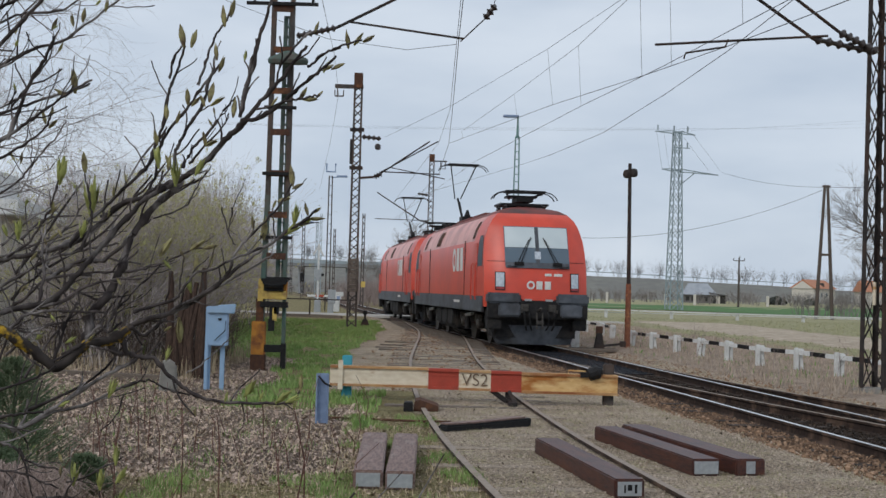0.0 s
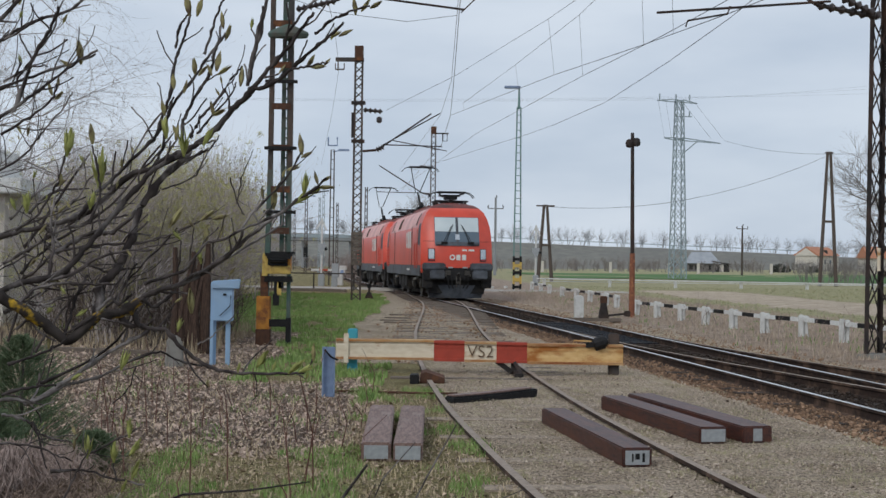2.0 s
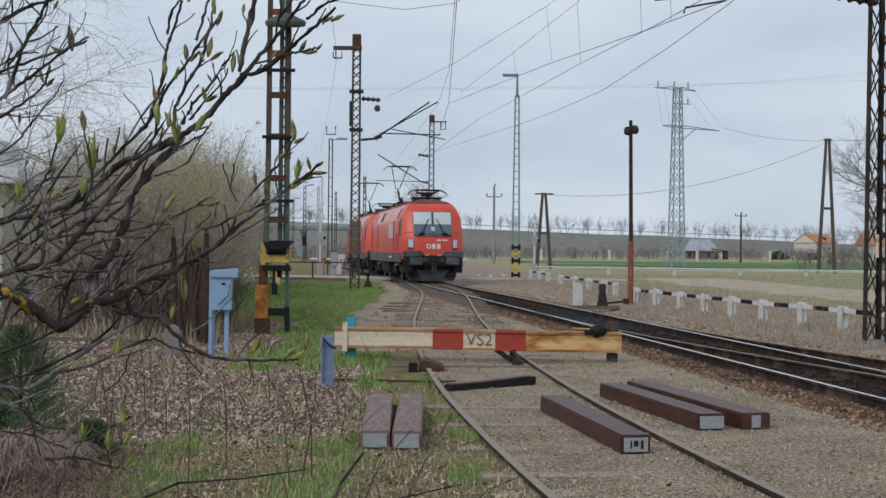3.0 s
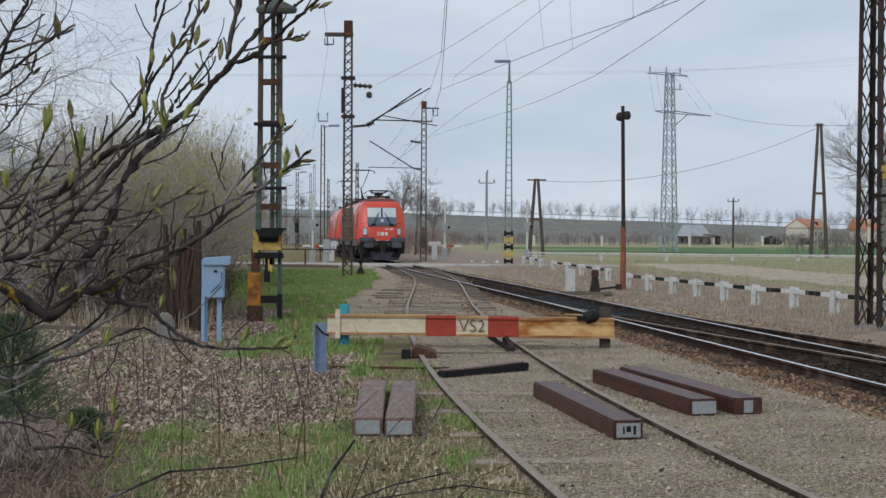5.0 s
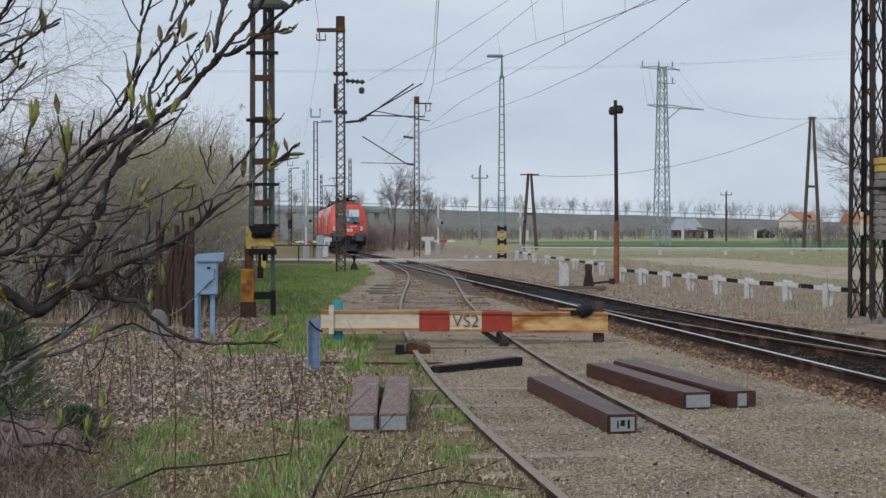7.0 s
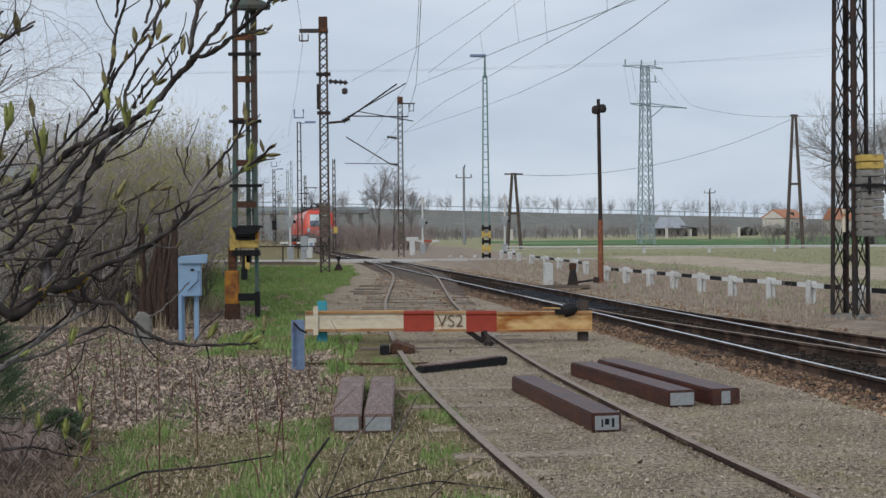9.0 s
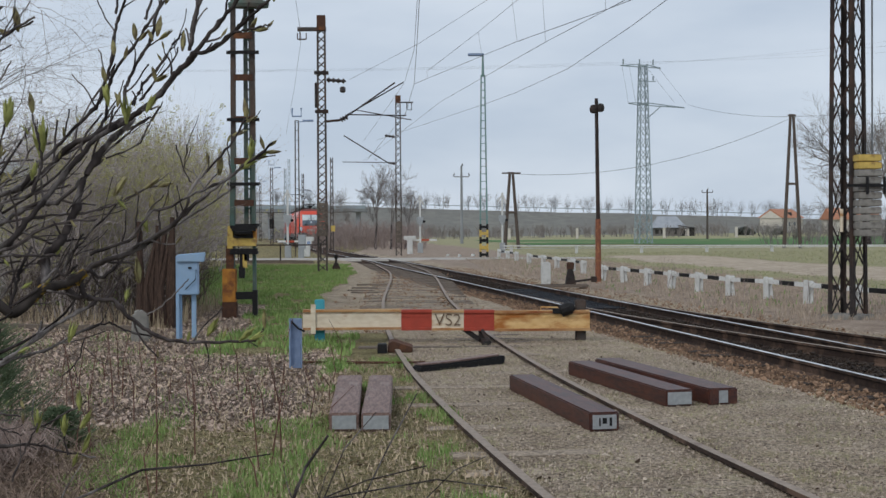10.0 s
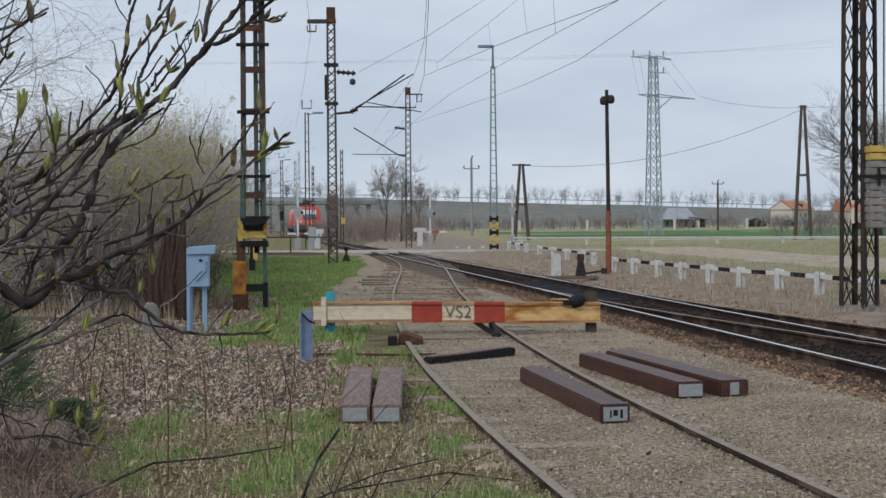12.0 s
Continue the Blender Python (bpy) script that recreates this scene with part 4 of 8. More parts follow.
# mast beside the main line, four legs, with a stack of concrete weights
mr = lattice_mast("catenary_mast", 7.78, 22.6, 9.5, 0.48, 0.36, 0.48, 11, M_MAST, "dark rusty lattice catenary mast with concrete tension weights", turn=45)
part("footing", Geo().box((0, 0, 0.0), (0.7, 0.7, 0.16)), M_WEIGHT, mr, bevel=0.02)
part("guide_tube", Geo().tube([local(mr, (7.72, 22.2, 0.0)), local(mr, (7.72, 22.2, 7.5))], 0.04, 8), M_MAST, mr)
for i in range(11):
    z = 1.47 + 0.13 * i
    part("tension_weight", Geo().box((0, 0, 0), (0.40, 0.34, 0.118)), M_YELLOW if i >= 9 else M_WEIGHT, mr, "yellow-painted weight" if i >= 9 else "", bevel=0.012, m=mr.matrix_basis.inverted() @ pose(7.93 + random.uniform(-0.01, 0.01), 22.05, z + 0.06, 0, 0, random.uniform(-3, 3)))
part("weight_bracket", Geo().bar(local(mr, (7.5, 21.85, 2.35)), local(mr, (8.3, 21.85, 2.35)), 0.05).bar(local(mr, (7.86, 21.84, 2.2)), local(mr, (7.86, 21.84, 2.5)), 0.04).bar(local(mr, (8.16, 21.84, 2.2)), local(mr, (8.16, 21.84, 2.5)), 0.04), M_BLACK, mr)
part("weight_rod", Geo().tube([local(mr, (8.02, 22.05, 2.9)), local(mr, (8.02, 22.05, 7.2))], 0.015, 6), M_WIRE, mr)
part("number_plate", Geo().box(local(mr, (7.50, 22.1, 1.75)), (0.032, 0.05, 0.40)), M_BEAMWHITE, mr, "narrow cream plate")
for (a, b, c) in (((7.55, 22.3, 6.0), (6.75, 21.9, 6.25), (3.9, 21.0, 7.95)), ((7.5, 22.3, 6.0), (6.3, 21.9, 6.12), (3.2, 21.0, 7.9))):
    insulator(mr, local(mr, a), local(mr, b), 6, 0.085)
    part("cantilever_tube", Geo().tube([local(mr, b), local(mr, c)], 0.028, 8), M_MAST, mr)
part("steady_arm", Geo().tube([local(mr, (6.55, 21.9, 6.18)), local(mr, (3.42, 20.97, 5.76))], 0.022, 8).tube([local(mr, (4.7, 21.3, 5.95)), local(mr, (4.65, 21.3, 5.82)), local(mr, (3.95, 21.1, 5.66)), local(mr, (3.92, 21.1, 5.56))], 0.016, 6), M_MAST, mr)

# mast beside the siding, twin legs with battens, lamp and tensioning gear
m1 = thing("catenary_mast", pose(-3.08, 24.0, 0), "green and rusty twin-leg catenary mast with lamp and yellow-black tensioning gear", "catenary mast", "catenary masts")
for x0, x1, lw in ((-0.36, -0.25, 0.09), (0.08, 0.12, 0.06)):
    part("leg", Geo().bar((x0 + 0.05, 0, -0.1), (x1, 0, 3.3), lw, 0.14), M_MASTGREEN, m1, "green painted channel leg")
    part("leg_top", Geo().bar((x1, 0, 3.3), (x1 * 0.9, 0, 9.5), 0.085, 0.13), M_MASTGREY, m1, "grey-brown channel leg")
for i in range(10):
    z = 2.15 + 0.78 * i
    part("batten", Geo().box((-0.05, -0.07, z), (0.36, 0.02, 0.12)), M_RUST, m1, "rusty batten plate", bevel=0.004)
part("ladder_bracket", Geo().box((0.0, 0.08, 1.735), (0.44, 0.3, 0.05)), M_BLACK, m1)
inner = lattice_mast("lamp_ladder", -3.06, 24.13, 4.85, 0.17, 0.15, 0.10, 26, M_MASTGREEN, "slim green ladder mast standing behind a catenary mast", lace="H", each=True, category="ladder mast", group="")
inner.matrix_basis = pose(-3.06, 24.13, 1.86)
for z in (2.5, 4.95, 3.7):
    part("cross_arm", Geo().bar((-0.35, -0.12, z), (0.25, -0.12, z), 0.06), M_BLACK, m1)
lamp = part("mast_lamp", Geo().lathe([(0.02, 0.14), (0.10, 0.12), (0.33, 0.03), (0.35, 0.0), (0.33, -0.05), (0.05, -0.05)], 16, (0, 0, 0)), M_MASTGREEN, m1, "flat dark green luminaire", smooth=40, m=pose(0.08, -0.25, 5.82, 4, 0, 0) @ Matrix.Diagonal((1.1, 0.7, 1.3, 1)))
part("top_crossbar", Geo().bar((-0.75, -0.1, 6.92), (0.6, -0.1, 6.92), 0.06, 0.06).bar((-0.6, -0.1, 6.9), (-0.6, -0.1, 7.1), 0.04).bar((0.5, -0.1, 6.9), (0.5, -0.1, 7.15), 0.05), M_BLACK, m1)
insulator(m1, (0.2, -0.05, 6.32), (0.95, -0.05, 6.5), 7, 0.075)
part("cantilever_tube", Geo().tube([(0.95, -0.05, 6.5), (4.0, -0.05, 8.1)], 0.03, 8), M_MAST, m1)
part("registration_arm", Geo().tube([(1.2, -0.05, 6.62), (3.36, -0.05, 6.36)], 0.022, 8).tube([(3.3, -0.05, 6.3), (3.9, -0.05, 6.9), (3.95, -0.05, 7.2)], 0.012, 6), M_MAST, m1)
insulator(m1, (3.75, -0.05, 6.75), (3.95, -0.05, 7.02), 3, 0.09)
# tensioning gear low on the mast
part("orange_footing", Geo().bar((-0.335, -0.02, 0.0), (-0.335, -0.02, 0.3), 0.27, 0.2), M_RUST, m1, bevel=0.01)
part("orange_sleeve", Geo().bar((-0.335, -0.02, 0.3), (-0.335, -0.02, 0.92), 0.25, 0.2), M_ORANGE, m1, "rusty orange sleeve", bevel=0.01)
part("rust_collar", Geo().bar((-0.32, -0.02, 0.92), (-0.32, -0.02, 1.35), 0.14, 0.17), M_RUST, m1)
part("yellow_band", Geo().bar((-0.315, -0.03, 1.3), (-0.305, -0.03, 1.72), 0.10, 0.17), M_YELLOW, m1)
part("yellow_plate", Geo().box((-0.05, -0.14, 1.42), (0.46, 0.04, 0.16)), M_YELLOW, m1, bevel=0.01)
part("rusty_band", Geo().bar((0.135, -0.03, 1.4), (0.135, -0.03, 1.72), 0.07, 0.16), M_ORANGE, m1)
for z, w in ((1.70, 0.50), (1.65, 0.44), (1.52, 0.34), (1.27, 0.5), (1.22, 0.52)):
    part("clamp_plate", Geo().box((-0.05, -0.12, z), (w, 0.16, 0.06)), M_BLACK, m1, bevel=0.008)
part("pulley", Geo().lathe([(0.15, -0.04), (0.19, -0.015), (0.17, 0.0), (0.19, 0.015), (0.15, 0.04)], 18, (-0.06, -0.12, 1.585)), M_BLACK, m1, smooth=40)
part("hanger", Geo().box((-0.10, -0.14, 1.05), (0.06, 0.05, 0.5)).box((-0.0, -0.14, 1.14), (0.09, 0.08, 0.14)).box((-0.09, -0.14, 0.86), (0.11, 0.08, 0.22)), M_BLACK, m1)
part("hanger_plate", Geo().box((-0.03, -0.17, 1.08), (0.08, 0.02, 0.28)), M_YELLOW, m1)
part("black_batten", Geo().box((-0.06, -0.08, 0.42), (0.44, 0.06, 0.14)), M_BLACK, m1)
part("right_shoe", Geo().bar((0.135, -0.02, 0.0), (0.135, -0.02, 0.52), 0.09, 0.15), M_BLACK, m1)

# masts further along
m2 = lattice_mast("catenary_mast", -3.6, 51.5, 10.2, 0.40, 0.34, 0.16, 30, M_MASTGREY, "grey-brown lattice catenary mast with concrete weights", each=True)
part("cap", Geo().box((0, 0, 10.0), (0.34, 0.26, 0.6)), M_RUST, m2)
part("top_arm", Geo().bar((0.2, 0, 9.75), (-0.95, 0, 9.75), 0.16, 0.1).bar((-0.85, 0, 9.75), (-0.85, 0, 9.3), 0.04).bar((-0.95, 0, 9.35), (-0.6, 0, 9.35), 0.05).bar((-0.6, 0, 9.35), (-0.6, 0, 9.6), 0.04).bar((-0.95, 0, 9.35), (-0.95, 0, 9.6), 0.04), M_MASTGREY, m2)
for z, w in ((8.0, 0.56), (6.45, 0.52)):
    part("collar", Geo().box((0, 0, z), (w, 0.3, 0.12)), M_MAST, m2)
for i in range(9):
    part("tension_weight", Geo().box((0.02, -0.2, 1.5 + 0.15 * i), (0.44, 0.3, 0.135)), M_OLDWEIGHT, m2, bevel=0.01)
insulator(m2, (0.2, 0, 7.72), (0.98, 0, 7.66), 4, 0.12)
insulator(m2, (0.75, 0, 6.1), (1.05, 0, 6.25), 3, 0.14)
part("cantilever_tube", Geo().tube([(0.2, 0, 6.05), (0.75, 0, 6.1)], 0.05, 6).tube([(1.0, 0, 6.25), (2.95, 0, 7.6)], 0.03, 6).tube([(1.0, 0, 6.3), (3.3, 0, 7.62)], 0.025, 6), M_MAST, m2)
part("registration_arm", Geo().tube([(1.1, 0, 6.32), (3.4, 0, 6.28)], 0.025, 6).tube([(1.4, 0, 6.5), (3.6, 0, 6.1)], 0.02, 6), M_MAST, m2)
part("spare_insulator", Geo().lathe([(0.06, 7.2), (0.12, 7.25), (0.12, 7.4), (0.06, 7.45)], 8, (0.85, 0, 0)), M_CERAMIC, m2)
part("side_plate", Geo().box((-0.22, 0, 7.1), (0.1, 0.2, 1.0)), M_MAST, m2)
m3 = lattice_mast("catenary_mast", -0.88, 85.0, 10.6, 0.42, 0.34, 0.16, 26, M_MASTGREY, "tall grey-brown lattice catenary mast beyond the crossing", each=True)
part("top_arm", Geo().bar((0, 0, 10.2), (1.0, 0, 10.2), 0.08).tube([(0.6, 0, 10.2), (0.6, 0, 9.7), (0.9, 0, 9.7), (0.9, 0, 10.2)], 0.04, 5), M_MAST, m3)
part("cap", Geo().box((0, 0, 10.4), (0.36, 0.25, 0.5)), M_RUST, m3)
insulator(m3, (-0.2, 0, 7.9), (-0.9, 0, 8.0), 3, 0.12)
insulator(m3, (-0.2, 0, 6.1), (-0.7, 0, 6.2), 3, 0.1)
part("cantilever_tube", Geo().tube([(-0.7, 0, 6.2), (-3.6, 0, 8.0)], 0.04, 6), M_MAST, m3)
part("registration_arm", Geo().tube([(-0.2, 0, 6.2), (-3.7, 0, 6.25)], 0.025, 6), M_MAST, m3)
for i in range(5):
    part("tension_weight", Geo().box((0.02, -0.2, 1.0 + 0.28 * i), (0.42, 0.3, 0.26)), M_OLDWEIGHT, m3, bevel=0.01)
for x, y, h, w, lab, mtl in ((-6.75, 108, 7.9, 0.3, "slim lattice catenary mast far down the line", M_MASTGREY), (-7.6, 85, 9.0, 0.34, "lattice lamp mast beside the crossing", M_MASTGREY), (-16.4, 150, 9.2, 0.4, "distant lattice lamp mast beside the line", M_MASTGREY), (-15.6, 158, 9.5, 0.35, "distant slim grey mast by the line", M_GALV), (-18.2, 190, 12.5, 0.4, "distant tall grey mast by the line", M_GALV), (-26.0, 220, 10.4, 0.4, "distant lattice mast beside the line", M_MASTGREY), (-21.5, 172, 8.5, 0.35, "distant dark signal mast by the line", M_MASTGREY), (-11.9, 140, 8.0, 0.3, "lattice mast behind the crossing", M_MASTGREY)):
    mm = lattice_mast("catenary_mast", x, y, h, w, w * 0.8, 0.12, 14, mtl, lab, lace="H" if y < 100 else "X", each=True)
    if y == 108:
        part("marker_plate", Geo().box((0.1, -0.12, 1.9), (0.35, 0.03, 0.5)), M_YELLOW, mm, "small yellow marker plate")
    if y == 150:
        part("signal_head", Geo().box((0, -0.2, 2.6), (0.5, 0.2, 1.1)), M_BLACK, mm, "black signal head")
    if y in (85, 150, 220):
        part("top_loop", Geo().tube([(-0.3, 0, h + 0.85), (-0.3, 0, h + 0.3), (0.3, 0, h + 0.3), (0.3, 0, h + 0.85)], 0.06, 6), M_BLUE2, mm, "blue top bracket")
        part("lamp_arm", Geo().bar((0, 0, h - 0.1), (0.9, 0, h + 0.0), 0.06).box((0.75, 0, h), (0.7, 0.3, 0.12)), M_BLUE2, mm)

# yard lamp mast on a striped base
lm = lattice_mast("lamp_mast", 4.42, 78.5, 11.2, 0.46, 0.22, 0.36, 24, M_LAMPGREEN, "tall faded green lattice lamp mast with black and yellow foot", lace="H", each=True, category="lamp mast", group="")
part("spire", Geo().tube([(0, 0, 11.1), (0, 0, 12.4)], [0.09, 0.05], 6), M_LAMPGREEN, lm)
part("luminaire", Geo().box((-0.42, 0, 12.45), (1.0, 0.3, 0.16)), M_BLUE2, lm, bevel=0.04)
for i, (mtl, hh) in enumerate(((M_BLACK, 0.36), (M_YELLOW, 0.5), (M_BLACK, 0.4), (M_YELLOW, 0.44), (M_BLACK, 0.36))):
    z = sum((0.36, 0.5, 0.4, 0.44, 0.36)[:i])
    for sx in (-1, 1):
        part("warning_band", Geo().box((sx * 0.21, -0.2, z + hh / 2 - 0.02), (0.13, 0.12, hh)), mtl, lm)
    part("warning_plate", Geo().box((0, -0.19, z + hh / 2 - 0.02), (0.3, 0.06, hh * 0.45)), mtl, lm)

# rusty signal post with an insulator pair
post = thing("rusty_pole", pose(5.65, 38.6, 0), "slender rusty steel pole with a bell at the top", "pole")
part("shaft", Geo().tube([(0, 0, -0.1), (0, 0, 2.0), (-0.04, 0, 5.6)], [0.07, 0.065, 0.055], 10), M_MAST, post, smooth=50)
part("rusty_foot", Geo().tube([(0, 0, -0.1), (0, 0, 1.95)], [0.095, 0.082], 10), M_REDRUST, post, "bright rusty foot", smooth=50)
part("bell", Geo().lathe([(0.05, -0.13), (0.11, -0.1), (0.13, 0.0), (0.10, 0.1), (0.04, 0.13)], 12, (-0.12, 0, 5.28)).lathe([(0.05, -0.13), (0.11, -0.1), (0.13, 0.0), (0.10, 0.1), (0.04, 0.13)], 12, (0.08, 0, 5.32)), M_MAST, post, smooth=50)

# high-voltage pylon and wooden line poles
py = thing("pylon", pose(25.5, 140, 0, 0, 0, 12), "grey lattice high-voltage pylon with two crossarms", "pylon")
prof = lambda k: lerp(1.5, 0.72, min(1, k * 1.05)) / 2
for i, (sx, sy) in enumerate(((-1, -1), (1, -1), (1, 1), (-1, 1))):
    part("leg", Geo().bar((sx * prof(0), sy * prof(0), -0.2), (sx * prof(1), sy * prof(1), 19.8), 0.10), M_GALV, py)
N = 15
for i in range(N):
    k0, k1 = i / N, (i + 1) / N
    for sx, sy, tx, ty in ((-1, -1, 1, -1), (1, -1, 1, 1), (1, 1, -1, 1), (-1, 1, -1, -1)):
        a, b = prof(k0), prof(k1)
        part("brace", Geo().bar((sx * a, sy * a, k0 * 19.8), (tx * b, ty * b, k1 * 19.8), 0.055), M_GALV, py)
        part("brace", Geo().bar((tx * a, ty * a, k0 * 19.8), (sx * b, sy * b, k1 * 19.8), 0.05), M_GALV, py)
for z, x0, x1, tip in ((19.6, -2.6, 2.1, 0.12), (15.4, -1.7, 4.9, 0.22)):
    part("crossarm", Geo().bar((-0.4, 0, z + 0.25), (x0, 0, z + tip - 0.05), 0.10).bar((-0.4, 0, z - 0.05), (x0, 0, z + tip - 0.05), 0.10).bar((0.4, 0, z + 0.25), (x1, 0, z - tip), 0.10).bar((0.4, 0, z - 0.05), (x1, 0, z - tip), 0.10).bar((-0.5, 0, z + 0.1), (0.5, 0, z + 0.1), 0.2), M_GALV, py)
part("strut", Geo().bar((0.45, 0, 13.9), (2.2, 0, 15.35), 0.10), M_GALV, py)
part("short_arm", Geo().bar((-0.5, 0, 18.0), (1.5, 0, 18.0), 0.09).bar((1.2, 0, 18.0), (1.2, 0, 18.6), 0.12), M_GALV, py)
for x in (-2.3, -0.4, 1.2):
    part("insulator", Geo().tube([(x, 0, 19.8), (x, 0, 20.4)], 0.09, 6), M_GALV, py)


def a_pole(x, y, h, spread, label, lean=0.0):
    p = thing("a_frame_pole", pose(x, y, 0), label, "utility pole", "wooden line poles")
    for s in (-1, 1):
        part("pole_leg", Geo().tube([(s * spread / 2 + lean, 0, -0.3), (s * 0.12, 0, h)], [0.17, 0.12], 8), M_WOODPOLE, p)
    part("brace", Geo().bar((-spread * 0.33 + lean * 0.5, -0.1, h * 0.48), (spread * 0.33 + lean * 0.5, -0.1, h * 0.48), 0.2), M_WOODPOLE, p)
    part("crossarm", Geo().bar((-0.35 if h > 9 else -0.8, 0, h - 0.1), (0.35 if h > 9 else 0.8, 0, h - 0.1), 0.12), M_WOODPOLE, p)
    return p


a_pole(33.0, 110, 11.6, 1.45, "two-legged wooden A-frame line pole in the field")
a_pole(8.6, 110, 6.7, 1.25, "smaller two-legged wooden line pole by the crossing")
for x, y, h in ((51.2, 220, 8.6), (6.25, 160, 9.8)):
    p = thing("utility_pole", pose(x, y, 0), "single wooden utility pole with crossarm", "utility pole", "wooden line poles")
    part("shaft", Geo().tube([(0, 0, -0.5), (0, 0, h)], [0.21, 0.13], 8), M_WOODPOLE if y > 200 else M_BRIDGE, p)
    arm = h - (0.5 if y > 200 else 1.35)
    part("crossarm", Geo().bar((-0.95, 0, arm), (0.95, 0, arm), 0.13), M_WOODPOLE if y > 200 else M_BRIDGE, p)
    for s in (-1, 1):
        part("insulator", Geo().tube([(s * 0.9, 0, arm), (s * 0.98, 0, arm + 0.2), (s * 0.86, 0, arm + 0.42)], 0.07, 6), M_CERAMIC, p)
    part("insulator", Geo().tube([(0, 0, h), (0.14, 0, h + 0.1), (0.1, 0, h + 0.3)], 0.07, 6), M_CERAMIC, p)


# ---- overhead wires ----
def wire(points, r, label, sag=0.0, group="overhead wires"):
    r = r * 0.78
    pts = []
    for (a, b) in zip(points, points[1:]):
        a, b = Vector(a), Vector(b)
        for i in range(10):
            k = i / 10
            pts.append(a.lerp(b, k) + Vector((0, 0, -4 * sag * k * (1 - k))))
    pts.append(Vector(points[-1]))
    return solo("overhead_wire", Geo().tube(pts, r, 5), M_WIRE, label, "wire", group)


RW = 0.0085
wire([(-2.45, 51.0, 7.67), (0.29, 42.7, 7.89), (2.75, 35.2, 8.37), (4.12, 31.0, 8.78), (8.73, 17.0, 10.17)], RW, "bare messenger wire above the tracks")
wire([(0.62, 51.0, 7.98), (2.23, 42.2, 8.18), (3.57, 34.8, 8.42), (4.27, 31.0, 8.76), (6.82, 17.0, 9.99)], RW, "bare messenger wire above the tracks")
wire([(0.14, 52.0, 7.61), (2.88, 35.0, 6.78), (4.15, 27.1, 6.29), (4.93, 22.3, 6.04), (5.63, 18.0, 5.87), (7.10, 9.0, 5.51)], RW * 1.2, "bare contact wire above the tracks")
wire([(-3.4, 90, 6.6), (1.41, 60.0, 7.71), (3.77, 35.7, 6.88), (4.59, 27.2, 6.52), (5.10, 22.0, 6.37), (5.30, 20.0, 6.31), (6.39, 9.0, 6.01)], RW * 1.2, "bare contact wire above the main line")
wire([(-2.4, 88, 7.9), (3.74, 60.0, 7.67), (4.16, 49.9, 7.04), (4.67, 37.8, 6.41), (5.03, 29.2, 6.26), (5.26, 23.8, 6.25), (5.42, 20.0, 6.34), (5.88, 9.0, 6.61)], RW * 1.2, "bare feeder wire beside the main line")
wire([(0.3, 6, 5.9), (0.19, 24, 6.37), (0.16, 33, 6.45), (0.10, 42, 6.45), (-0.22, 51, 6.31), (-3.0, 85, 6.3)], RW * 1.2, "bare contact wire above the siding")
wire([(0.35, 6, 7.9), (0.22, 24, 7.3), (0.10, 38, 7.0), (-0.28, 51, 7.5), (-3.2, 85, 7.6)], RW, "bare messenger wire above the siding")
wire([(-2.2, 18, 7.2), (-3.58, 40, 8.87), (-4.4, 51.5, 9.4), (-6.35, 70, 9.6), (-9.8, 100, 9.2)], RW, "thin feeder wire along the mast tops")
wire([(-4.42, 25, 7.2), (-2.3, 24, 6.3), (-0.79, 24, 6.13), (0.15, 24, 6.26)], 0.007, "slack guy wire under a cantilever")
wire([(2.75, 35.17, 8.37), (2.90, 34.84, 6.77)], 0.006, "thin vertical dropper between wires", group="droppers")
wire([(3.57, 34.84, 8.42), (3.77, 35.69, 6.88)], 0.006, "thin vertical dropper between wires", group="droppers")
wire([(2.23, 42.21, 8.18), (2.18, 39.30, 6.99)], 0.006, "thin vertical dropper between wires", group="droppers")
wire([(0.62, 51.00, 7.98), (0.65, 48.82, 7.45)], 0.006, "thin vertical dropper between wires", group="droppers")
wire([(4.05, 27.12, 8.59), (4.15, 27.12, 6.29)], 0.006, "thin vertical dropper between wires", group="droppers")
wire([(4.35, 25.25, 8.49), (4.45, 25.25, 6.19)], 0.006, "thin vertical dropper between wires", group="droppers")
wire([(5.00, 22.00, 8.67), (5.10, 22.00, 6.37)], 0.006, "thin vertical dropper between wires", group="droppers")
for z, x0 in ((20.1, -2.3), (20.0, -0.4), (19.9, 1.2)):
    wire([(-60, 150, z + 1), (25.5 + x0, 140, z)], 0.008, "distant thin high-voltage conductor wire", 0.6, "high-voltage wires")
    wire([(25.5 + x0, 140, z), (80, 112, z + 3 + x0)], 0.008, "distant thin high-voltage conductor wire", 1.0, "high-voltage wires")
wire([(8.6, 110, 6.55), (33.0, 110, 11.3)], 0.024, "sagging cable between line poles", 1.62, "pole cables")
wire([(30.5, 140, 15.4), (33.0, 110, 11.4), (60, 80, 11)], 0.022, "cable from the pylon to a line pole", 0.4, "pole cables")
for x in (23.2, 24.0):
    wire([(x, 140, 19.6), (x + 0.7, 140, 15.6)], 0.014, "jumper wire on the pylon", group="high-voltage wires")
for x in (26.0, 27.3):
    wire([(x, 140, 19.4), (x + 3.0, 140, 15.6)], 0.014, "jumper wire on the pylon", group="high-voltage wires")

